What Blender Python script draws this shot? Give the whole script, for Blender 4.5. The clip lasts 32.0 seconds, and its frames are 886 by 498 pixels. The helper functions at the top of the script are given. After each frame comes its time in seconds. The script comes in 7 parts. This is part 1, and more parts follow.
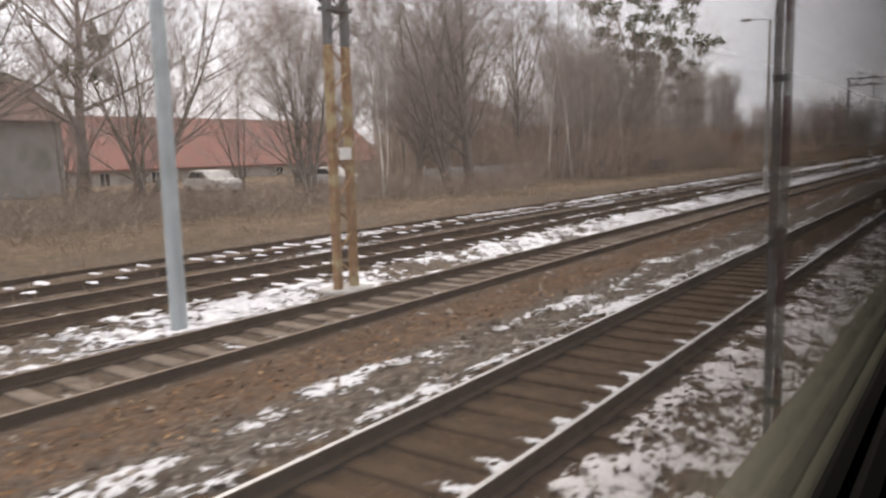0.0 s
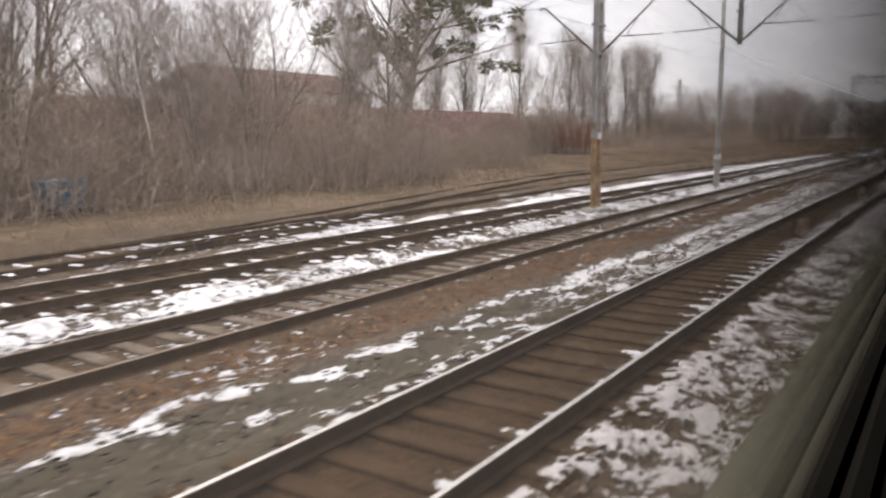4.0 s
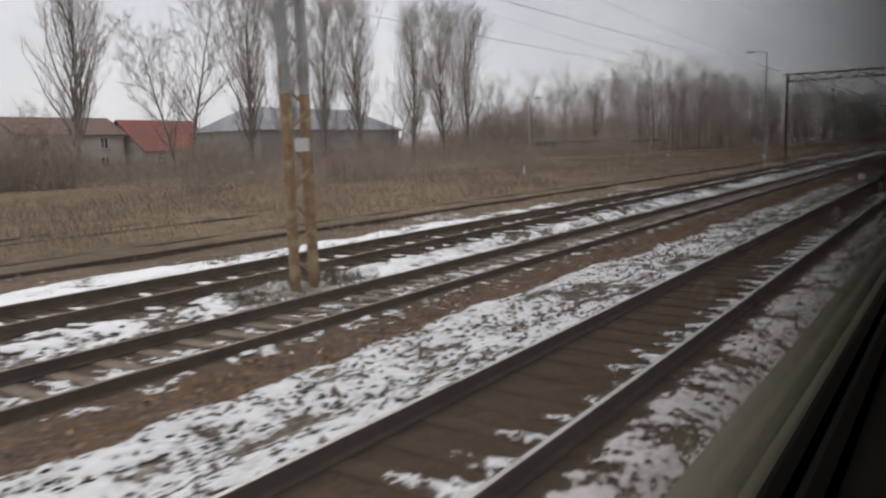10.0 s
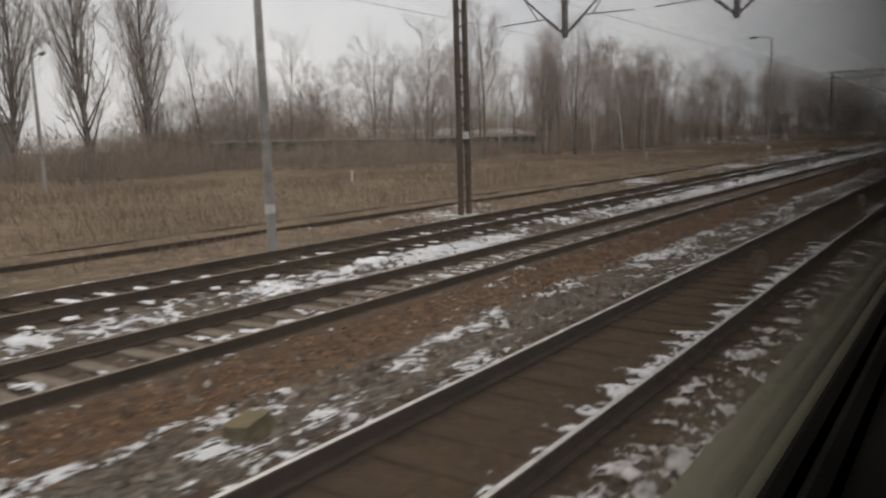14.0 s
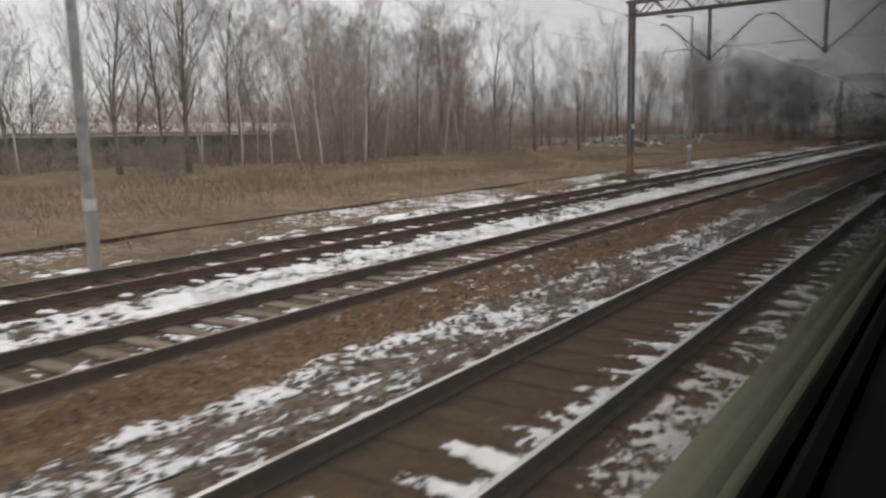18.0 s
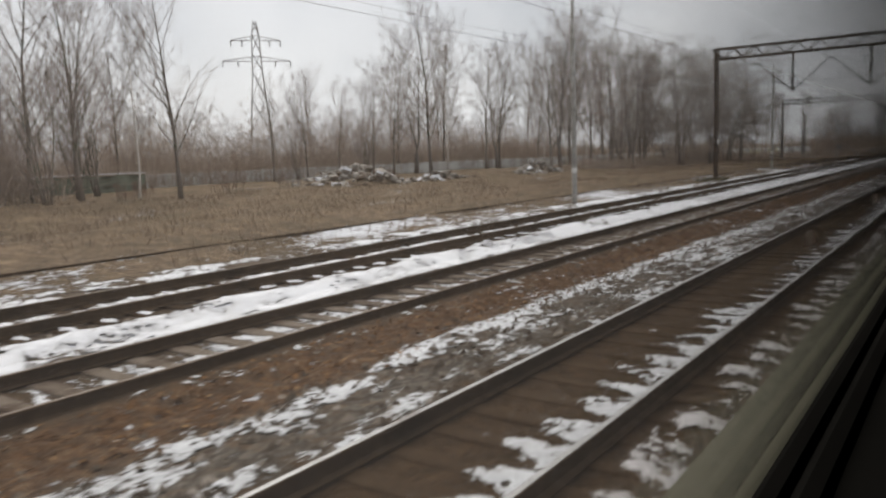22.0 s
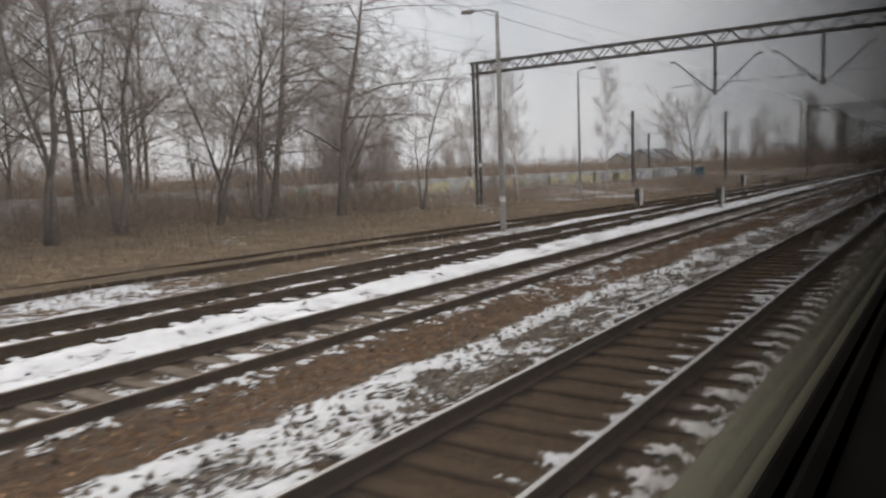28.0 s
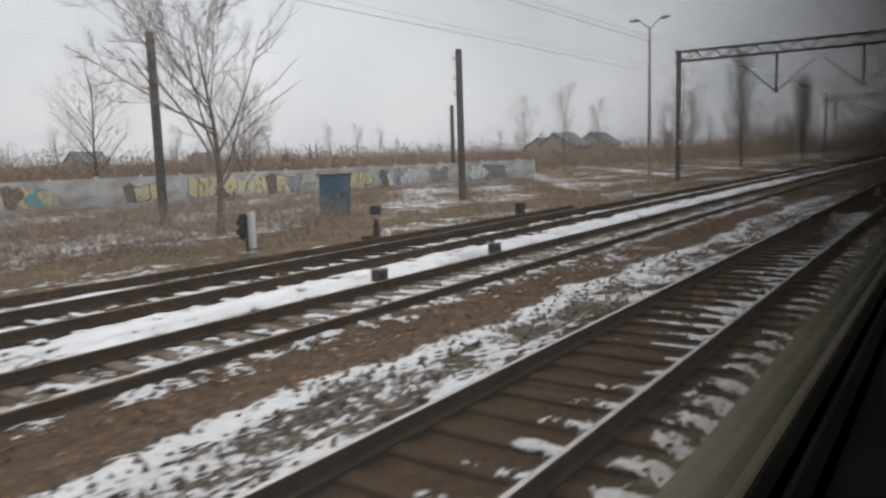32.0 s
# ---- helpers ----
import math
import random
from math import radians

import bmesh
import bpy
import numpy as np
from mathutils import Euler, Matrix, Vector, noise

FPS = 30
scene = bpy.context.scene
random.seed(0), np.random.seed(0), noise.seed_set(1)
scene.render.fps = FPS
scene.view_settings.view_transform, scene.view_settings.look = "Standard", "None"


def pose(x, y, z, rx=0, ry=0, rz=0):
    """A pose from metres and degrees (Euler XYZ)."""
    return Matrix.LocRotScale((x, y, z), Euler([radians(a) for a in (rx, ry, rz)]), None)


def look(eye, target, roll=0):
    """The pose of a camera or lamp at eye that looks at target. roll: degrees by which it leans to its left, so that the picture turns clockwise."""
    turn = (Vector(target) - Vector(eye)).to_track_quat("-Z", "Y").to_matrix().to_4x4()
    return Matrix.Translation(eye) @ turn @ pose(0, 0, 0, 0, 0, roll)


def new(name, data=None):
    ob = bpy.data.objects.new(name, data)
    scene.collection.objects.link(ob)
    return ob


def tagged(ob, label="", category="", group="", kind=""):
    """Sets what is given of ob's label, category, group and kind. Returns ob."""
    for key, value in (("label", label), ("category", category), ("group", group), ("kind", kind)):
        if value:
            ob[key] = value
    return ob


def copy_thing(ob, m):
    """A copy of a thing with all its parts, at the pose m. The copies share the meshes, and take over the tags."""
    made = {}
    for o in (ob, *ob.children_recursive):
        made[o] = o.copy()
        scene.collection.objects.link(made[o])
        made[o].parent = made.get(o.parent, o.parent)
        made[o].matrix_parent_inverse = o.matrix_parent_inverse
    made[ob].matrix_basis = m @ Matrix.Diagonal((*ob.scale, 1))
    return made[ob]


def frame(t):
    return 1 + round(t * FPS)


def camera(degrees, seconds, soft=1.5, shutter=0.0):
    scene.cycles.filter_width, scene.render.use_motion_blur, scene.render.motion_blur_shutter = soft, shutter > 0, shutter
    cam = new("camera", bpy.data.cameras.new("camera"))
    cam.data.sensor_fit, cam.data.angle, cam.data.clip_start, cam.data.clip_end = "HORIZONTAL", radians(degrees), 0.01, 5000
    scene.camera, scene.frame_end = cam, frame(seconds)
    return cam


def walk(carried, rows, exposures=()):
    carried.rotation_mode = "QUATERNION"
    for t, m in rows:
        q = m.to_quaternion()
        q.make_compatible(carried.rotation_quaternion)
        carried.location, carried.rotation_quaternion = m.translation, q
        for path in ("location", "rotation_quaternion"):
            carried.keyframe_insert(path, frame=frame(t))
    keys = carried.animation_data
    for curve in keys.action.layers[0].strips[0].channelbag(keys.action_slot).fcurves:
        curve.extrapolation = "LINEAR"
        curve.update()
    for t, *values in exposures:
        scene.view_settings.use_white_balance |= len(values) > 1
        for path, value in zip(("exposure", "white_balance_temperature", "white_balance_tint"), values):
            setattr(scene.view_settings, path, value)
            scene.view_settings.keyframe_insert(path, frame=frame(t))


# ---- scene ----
FOV = 60.99
EYE_Z = 2.288
cam = camera(FOV, 32.0, soft=2.2, shutter=0.15)
# the train's own track drifts a little against its neighbours, sideways and in height
DRIFT_Y = [0, 27.3, 54.7, 95.8, 123.3, 164.7, 192.2, 233.5, 274.8, 316.2, 344, 385.5, 427, 441]
DRIFT_X = [0.46, 0.46, 0.37, 0.32, 0.25, 0.06, 0, -0.06, -0.14, -0.13, -0.08, -0.11, -0.11, -0.15]
DRIFT_Z = [0.195, 0.195, 0.19, 0.15, 0.12, 0.01, 0, -0.02, -0.085, -0.08, -0.04, -0.06, -0.03, -0.07]


def drift(y):
    """Sideways and upward shift of the train's track at y."""
    ys = [y + o for o in np.linspace(-15, 15, 13)]
    return float(np.mean(np.interp(ys, DRIFT_Y, DRIFT_X))), float(np.mean(np.interp(ys, DRIFT_Y, DRIFT_Z)))


# seconds, sideways shift, way along the line, yaw, pitch, roll
PATH = [
    (0.0, -0.020, 0.00, 35.87, -7.42, 1.39),
    (0.5, -0.022, 6.83, 35.59, -7.21, 1.50),
    (1.0, -0.024, 13.66, 35.15, -7.84, 1.50),
    (1.5, -0.026, 20.50, 35.44, -7.46, 1.65),
    (2.0, -0.028, 27.33, 35.46, -7.83, 1.32),
    (2.5, -0.029, 34.17, 34.90, -7.04, 2.35),
    (3.0, -0.031, 41.02, 35.11, -8.13, 1.27),
    (3.5, -0.033, 47.87, 34.70, -7.56, 0.37),
    (4.0, -0.035, 54.71, 34.54, -8.43, 0.57),
    (4.5, -0.030, 61.56, 34.46, -8.52, 0.84),
    (6.5, -0.010, 88.97, 35.44, -7.57, 0.91),
    (7.0, -0.008, 95.82, 34.85, -7.27, 0.88),
    (7.5, -0.006, 102.67, 35.18, -6.92, 0.70),
    (8.0, -0.004, 109.52, 34.62, -7.42, 1.35),
    (8.5, -0.002, 116.38, 35.02, -7.65, 2.11),
    (9.0, 0.000, 123.27, 34.68, -7.35, 1.62),
    (9.5, 0.000, 130.17, 34.45, -7.87, 2.09),
    (10.0, 0.001, 137.10, 35.11, -7.76, 1.73),
    (10.5, 0.001, 144.02, 34.65, -7.34, 1.90),
    (11.0, 0.002, 150.93, 34.52, -7.11, 1.88),
    (11.5, 0.002, 157.83, 34.86, -7.74, 1.51),
    (12.0, 0.003, 164.72, 35.36, -8.43, 1.71),
    (12.5, 0.003, 171.60, 35.23, -8.25, 1.60),
    (13.0, 0.004, 178.47, 35.49, -8.29, 1.80),
    (13.5, 0.004, 185.34, 35.66, -8.05, 1.47),
    (14.0, 0.005, 192.21, 35.75, -8.12, 1.69),
    (14.5, 0.005, 199.08, 35.73, -8.53, 1.48),
    (16.5, 0.007, 226.58, 34.45, -8.32, 1.36),
    (17.0, 0.007, 233.45, 34.72, -8.08, 1.49),
    (17.5, 0.008, 240.33, 34.70, -8.29, 1.15),
    (18.0, 0.008, 247.21, 35.14, -8.57, 1.34),
    (18.5, 0.009, 254.10, 35.01, -7.69, 0.55),
    (19.0, 0.009, 260.99, 34.78, -7.66, 0.77),
    (19.5, 0.010, 267.89, 35.08, -7.55, 1.91),
    (20.0, 0.010, 274.79, 34.41, -6.57, 1.90),
    (20.5, 0.010, 281.69, 34.94, -6.26, 1.52),
    (21.0, 0.011, 288.59, 34.57, -6.42, 1.79),
    (21.5, 0.011, 295.49, 35.15, -7.06, 1.83),
    (22.0, 0.012, 302.40, 35.36, -7.08, 2.00),
    (22.5, 0.012, 309.31, 35.16, -6.71, 1.88),
    (23.0, 0.013, 316.24, 35.10, -6.90, 2.37),
    (23.5, 0.013, 323.17, 35.12, -7.50, 1.75),
    (24.0, 0.014, 330.09, 34.85, -6.33, 2.29),
    (24.5, 0.014, 337.02, 34.71, -6.94, 2.01),
    (25.0, 0.015, 343.94, 35.38, -6.95, 3.44),
    (25.5, 0.015, 350.87, 34.87, -6.72, 2.88),
    (27.5, 0.013, 378.57, 34.52, -5.95, 2.65),
    (28.0, 0.013, 385.49, 34.44, -5.95, 2.25),
    (28.5, 0.013, 392.41, 34.69, -6.36, 1.86),
    (29.0, 0.012, 399.34, 34.43, -6.02, 1.74),
    (29.5, 0.012, 406.27, 34.53, -7.42, 1.63),
    (30.0, 0.012, 413.22, 34.47, -7.65, 1.17),
    (30.5, 0.011, 420.17, 34.49, -7.84, 1.57),
    (31.0, 0.011, 427.11, 34.46, -8.34, 2.01),
    (31.5, 0.010, 434.02, 34.10, -8.20, 1.57),
    (32.0, 0.010, 440.91, 34.77, -7.21, 1.79),
]
walk(cam, [(t, pose(x + drift(y)[0], y, EYE_Z + drift(y)[1], 90 + p, r, w)) for t, x, y, w, p, r in PATH],
     [(0, 0.9, 7050, 17), (3, 0.92, 7050, 17), (4.5, 0.99, 6980, 17), (7, 0.62, 6750, 15), (9, 0.38, 6700, 13), (11, 0.12, 6750, 13), (13, 0.12, 6950, 12), (14.5, 0.05, 7050, 12), (17, 0.27, 6980, 12), (19, 0.33, 7000, 11), (21, 0.3, 6900, 11), (24, 0.3, 6800, 11), (28, 0.27, 6850, 12), (32, 0.15, 6680, 11)])

# ---- daylight: overcast ----
world = bpy.data.worlds.new("sky")
scene.world = world
world.use_nodes = True
wn, wl = world.node_tree.nodes, world.node_tree.links
bg = wn["Background"]
sky = wn.new("ShaderNodeTexSky")
sky.sky_type, sky.sun_disc = "NISHITA", False
sky.sun_elevation, sky.sun_rotation = radians(58), radians(293)
sky.air_density, sky.dust_density, sky.ozone_density = 1.0, 4.0, 1.0
scl = wn.new("ShaderNodeVectorMath")
scl.operation = "SCALE"
scl.inputs["Scale"].default_value = 0.10
wl.new(sky.outputs[0], scl.inputs[0])
cloud = wn.new("ShaderNodeTexNoise")
cloud.inputs["Scale"].default_value, cloud.inputs["Detail"].default_value = 5.0, 5.0
cr = wn.new("ShaderNodeValToRGB")
cr.color_ramp.elements[0].position, cr.color_ramp.elements[1].position = 0.3, 0.72
cr.color_ramp.elements[0].color = (0.68, 0.72, 0.80, 1)
cr.color_ramp.elements[1].color = (0.92, 0.945, 1.01, 1)
wl.new(cloud.outputs["Fac"], cr.inputs[0])
wm = wn.new("ShaderNodeMix")
wm.data_type = "RGBA"
wm.inputs[0].default_value = 0.85
wl.new(scl.outputs[0], wm.inputs[6])
wl.new(cr.outputs[0], wm.inputs[7])
wl.new(wm.outputs[2], bg.inputs["Color"])
bg.inputs["Strength"].default_value = 1.0
sun_data = bpy.data.lights.new("sun", "SUN")
sun_data.energy, sun_data.angle, sun_data.color = 2.2, radians(60), (1.0, 0.97, 0.94)
sun = new("sun", sun_data)
sun.matrix_world = look((-28, 12, 50), (0, 0, 0))
scene.view_settings.exposure = 0.0


# ---- materials ----
def nodes_of(name, rough=0.8, metal=0.0):
    m = bpy.data.materials.new(name)
    m.use_nodes = True
    n, l = m.node_tree.nodes, m.node_tree.links
    b = n["Principled BSDF"]
    b.inputs["Roughness"].default_value, b.inputs["Metallic"].default_value = rough, metal
    b.inputs["Specular IOR Level"].default_value = 0.08 if rough > 0.86 else 0.3
    return m, n, l, b


def noise_node(n, l, scale, detail=4.0, coord=None, rough=0.6):
    t = n.new("ShaderNodeTexNoise")
    t.inputs["Scale"].default_value, t.inputs["Detail"].default_value = scale, detail
    t.inputs["Roughness"].default_value = rough
    if coord is not None:
        l.new(coord, t.inputs["Vector"])
    return t


def ramp_node(n, l, src, stops):
    r = n.new("ShaderNodeValToRGB")
    e = r.color_ramp.elements
    while len(e) < len(stops):
        e.new(0.5)
    for el, (p, c) in zip(e, stops):
        el.position = p
        el.color = (*c, 1) if len(c) == 3 else c
    l.new(src, r.inputs[0])
    return r


def mix_node(n, l, fac, a, b, blend="MIX"):
    x = n.new("ShaderNodeMix")
    x.data_type, x.blend_type = "RGBA", blend
    for sock, v in ((x.inputs[0], fac), (x.inputs[6], a), (x.inputs[7], b)):
        if isinstance(v, (int, float)):
            sock.default_value = v
        elif isinstance(v, tuple):
            sock.default_value = (*v, 1)
        else:
            l.new(v, sock)
    return x.outputs[2]


def math_node(n, l, op, a, b=0.0, clamp=False):
    x = n.new("ShaderNodeMath")
    x.operation, x.use_clamp = op, clamp
    for sock, v in ((x.inputs[0], a), (x.inputs[1], b)):
        if isinstance(v, (int, float)):
            sock.default_value = v
        else:
            l.new(v, sock)
    return x.outputs[0]


def surface(name, c1, c2, scale=6.0, rough=0.8, metal=0.0, stain=None, stain_scale=0.8, stain_at=0.55, bump=0.2, fine=60.0, rand=0.15):
    """A weathered surface: two tones of grain, blotches of a stain, relief, and a little change from piece to piece."""
    m, n, l, b = nodes_of(name, rough, metal)
    co = n.new("ShaderNodeTexCoord").outputs["Object"]
    g = noise_node(n, l, scale, 5, co)
    col = ramp_node(n, l, g.outputs["Fac"], [(0.3, c1), (0.7, c2)]).outputs[0]
    if stain:
        s = noise_node(n, l, stain_scale, 4, co)
        f = ramp_node(n, l, s.outputs["Fac"], [(stain_at - 0.06, (0, 0, 0)), (stain_at + 0.1, (1, 1, 1))]).outputs[0]
        col = mix_node(n, l, f, col, stain)
    if rand:
        info = n.new("ShaderNodeObjectInfo")
        v = math_node(n, l, "MULTIPLY_ADD", info.outputs["Random"], rand)
        v.node.inputs[2].default_value = 1 - rand / 2
        col = mix_node(n, l, 1.0, col, v, "MULTIPLY")
    l.new(col, b.inputs["Base Color"])
    f2 = noise_node(n, l, fine, 3, co)
    bp = n.new("ShaderNodeBump")
    bp.inputs["Strength"].default_value, bp.inputs["Distance"].default_value = bump, 0.02
    l.new(f2.outputs["Fac"], bp.inputs["Height"])
    l.new(bp.outputs[0], b.inputs["Normal"])
    return m


MAT = {}
MAT["rail_side"] = surface("rusty_rail", (0.052, 0.034, 0.020), (0.088, 0.058, 0.034), 9, 0.9, stain=(0.042, 0.029, 0.018), bump=0.3)
MAT["rail_head"] = surface("worn_rail_head", (0.36, 0.35, 0.34), (0.50, 0.49, 0.48), 4, 0.42, 0.7, stain=(0.14, 0.10, 0.075), stain_at=0.64, bump=0.05)
MAT["rail_head_rusty"] = surface("rusty_rail_head", (0.11, 0.075, 0.055), (0.20, 0.16, 0.13), 4, 0.6, 0.3, bump=0.1)
MAT["wood_sleeper"] = surface("tarred_wood", (0.033, 0.020, 0.010), (0.052, 0.032, 0.017), 14, 0.9, stain=(0.058, 0.037, 0.020), stain_scale=2.5, bump=0.5, rand=0.25)
MAT["concrete_sleeper"] = surface("sleeper_concrete", (0.105, 0.082, 0.062), (0.185, 0.152, 0.122), 8, 0.9, stain=(0.07, 0.048, 0.034), stain_scale=2.0, bump=0.4, rand=0.3)
MAT["concrete"] = surface("concrete", (0.30, 0.29, 0.27), (0.42, 0.41, 0.385), 5, 0.9, stain=(0.20, 0.18, 0.155), stain_scale=1.2, bump=0.3)
MAT["grey_pole"] = surface("galvanised_pole", (0.34, 0.39, 0.40), (0.44, 0.49, 0.50), 4, 0.55, 0.1, stain=(0.27, 0.30, 0.30), bump=0.05)
MAT["steel"] = surface("dull_steel", (0.085, 0.085, 0.083), (0.16, 0.16, 0.155), 6, 0.7, 0.2, stain=(0.11, 0.07, 0.045), stain_scale=1.5, bump=0.2)
MAT["pale_steel"] = surface("pale_steel", (0.24, 0.24, 0.235), (0.34, 0.34, 0.33), 5, 0.65, 0.2, stain=(0.20, 0.13, 0.08), stain_scale=1.5, stain_at=0.58, bump=0.2)
MAT["rusty_steel"] = surface("rusty_steel", (0.17, 0.085, 0.04), (0.33, 0.20, 0.10), 5, 0.85, stain=(0.36, 0.30, 0.16), stain_scale=3.0, stain_at=0.55, bump=0.4)
MAT["rusty_dark"] = surface("dark_rusty_steel", (0.05, 0.036, 0.028), (0.085, 0.062, 0.047), 6, 0.85, stain=(0.10, 0.06, 0.035), stain_scale=2.0, bump=0.2)
MAT["white_paint"] = surface("weathered_white_paint", (0.62, 0.61, 0.58), (0.76, 0.75, 0.72), 8, 0.7, stain=(0.42, 0.38, 0.33), stain_scale=4, stain_at=0.66, bump=0.1)
MAT["tan_stone"] = surface("tan_lichened_stone", (0.10, 0.082, 0.045), (0.17, 0.14, 0.082), 7, 0.95, stain=(0.055, 0.044, 0.028), stain_scale=4, stain_at=0.58, bump=0.5)
MAT["worn_paint"] = surface("flaking_brownish_paint", (0.36, 0.29, 0.22), (0.62, 0.56, 0.48), 6, 0.85, stain=(0.22, 0.15, 0.10), stain_scale=5, stain_at=0.5, bump=0.4)
# red and white band paint, darkened to put shade and dim glass into the colour
MAT["dull_red"] = surface("shaded_red_paint", (0.075, 0.028, 0.026), (0.12, 0.042, 0.038), 6, 0.75, stain=(0.06, 0.04, 0.035), bump=0.1)
MAT["sooty_white"] = surface("shaded_white_paint", (0.20, 0.19, 0.17), (0.31, 0.30, 0.27), 8, 0.75, stain=(0.13, 0.11, 0.09), stain_scale=5, bump=0.1)
MAT["black_paint"] = surface("black_paint", (0.02, 0.02, 0.02), (0.045, 0.045, 0.043), 8, 0.6, stain=(0.09, 0.07, 0.05), stain_at=0.64, bump=0.1)
MAT["snow"] = surface("old_snow", (0.56, 0.57, 0.60), (0.70, 0.705, 0.73), 9, 0.85, stain=(0.42, 0.405, 0.39), stain_scale=3, stain_at=0.68, bump=0.6, fine=35)
MAT["dirty_snow"] = surface("dirty_snow", (0.42, 0.405, 0.405), (0.60, 0.585, 0.59), 14, 0.9, stain=(0.27, 0.245, 0.235), stain_scale=7, stain_at=0.56, bump=0.6, fine=35)
MAT["pale_bark"] = surface("pale_bark", (0.165, 0.143, 0.126), (0.27, 0.24, 0.216), 7, 0.95, stain=(0.12, 0.11, 0.09), stain_scale=1.0, bump=0.5, fine=30, rand=0.25)
MAT["bark"] = surface("bark", (0.148, 0.121, 0.101), (0.28, 0.24, 0.208), 7, 0.95, stain=(0.10, 0.11, 0.07), stain_scale=1.0, bump=0.6, fine=30, rand=0.35)
MAT["twig"] = surface("bare_twigs", (0.28, 0.230, 0.207), (0.42, 0.36, 0.325), 3, 0.95, bump=0.0, rand=0.45)
MAT["grey_twig"] = surface("grey_bare_twigs", (0.28, 0.243, 0.218), (0.41, 0.366, 0.332), 3, 0.95, bump=0.0, rand=0.35)
MAT["copper_leaf"] = surface("copper_dead_leaves", (0.21, 0.10, 0.062), (0.31, 0.16, 0.105), 3, 0.95, bump=0.0, rand=0.2)
MAT["red_twig"] = surface("reddish_brush", (0.20, 0.112, 0.080), (0.30, 0.19, 0.14), 2, 0.95, bump=0.0, rand=0.4)
MAT["birch_bark"] = surface("birch_bark", (0.55, 0.50, 0.45), (0.70, 0.66, 0.60), 4, 0.85, stain=(0.10, 0.085, 0.075), stain_scale=5.0, stain_at=0.62, bump=0.3)
MAT["mistletoe"] = surface("mistletoe", (0.095, 0.104, 0.062), (0.175, 0.18, 0.11), 5, 0.9, bump=0.0)
MAT["fir_needles"] = surface("fir_needles", (0.030, 0.040, 0.026), (0.055, 0.066, 0.042), 4, 0.95, bump=0.0)
MAT["brick"] = surface("red_wall", (0.20, 0.066, 0.054), (0.28, 0.102, 0.083), 3, 0.9, stain=(0.17, 0.09, 0.078), stain_scale=0.3, bump=0.3)
MAT["maroon"] = surface("maroon_roof_sheet", (0.115, 0.042, 0.045), (0.17, 0.068, 0.070), 3, 0.85, stain=(0.11, 0.062, 0.055), stain_scale=0.6, bump=0.1)
MAT["plaster"] = surface("grey_plaster", (0.33, 0.325, 0.31), (0.43, 0.42, 0.405), 2, 0.9, stain=(0.27, 0.26, 0.24), stain_scale=0.4, bump=0.2)
MAT["pale_plaster"] = surface("pale_plaster", (0.50, 0.47, 0.42), (0.60, 0.57, 0.52), 2, 0.9, stain=(0.40, 0.37, 0.33), stain_scale=0.5, bump=0.2)
MAT["roof_grey"] = surface("grey_roof_sheet", (0.13, 0.14, 0.16), (0.20, 0.21, 0.235), 2, 0.75, stain=(0.28, 0.29, 0.31), stain_scale=0.25, bump=0.2)
MAT["roof_brown"] = surface("dull_brown_roof_tiles", (0.125, 0.082, 0.07), (0.18, 0.12, 0.10), 4, 0.9, stain=(0.13, 0.09, 0.08), stain_scale=0.5, bump=0.4)
MAT["roof_red"] = surface("red_roof_tiles", (0.20, 0.088, 0.070), (0.27, 0.125, 0.10), 4, 0.85, stain=(0.20, 0.11, 0.09), stain_scale=0.5, bump=0.4)
MAT["fence_green"] = surface("mossy_concrete_fence", (0.14, 0.155, 0.115), (0.22, 0.23, 0.18), 2, 0.95, stain=(0.085, 0.08, 0.06), stain_scale=0.5, bump=0.3)
MAT["blue_paint"] = surface("weathered_blue_paint", (0.06, 0.13, 0.20), (0.10, 0.20, 0.28), 5, 0.6, stain=(0.16, 0.13, 0.10), stain_at=0.62, bump=0.1)
MAT["dark_glass"] = surface("dark_window_glass", (0.02, 0.022, 0.025), (0.04, 0.043, 0.047), 1, 0.15, bump=0.0)
MAT["rubber"] = surface("black_rubber", (0.005, 0.005, 0.0045), (0.009, 0.0085, 0.0075), 5, 0.7, bump=0.1)
MAT["sill"] = surface("grey_ledge_paint", (0.112, 0.108, 0.080), (0.128, 0.123, 0.092), 3, 0.9, bump=0.0, rand=0)
MAT["train_paint"] = surface("train_paint", (0.09, 0.09, 0.075), (0.11, 0.11, 0.09), 1, 0.5, bump=0.0, rand=0)
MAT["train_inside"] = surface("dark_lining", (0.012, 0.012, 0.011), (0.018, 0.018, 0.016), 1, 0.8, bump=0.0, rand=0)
for k_ in ("rubber", "train_inside", "sill"):
    MAT[k_].node_tree.nodes["Principled BSDF"].inputs["Specular IOR Level"].default_value = 0.0
MAT["rubble"] = surface("broken_concrete", (0.22, 0.20, 0.175), (0.36, 0.335, 0.30), 4, 0.95, stain=(0.12, 0.085, 0.06), stain_scale=1.0, stain_at=0.52, bump=0.5, rand=0.5)

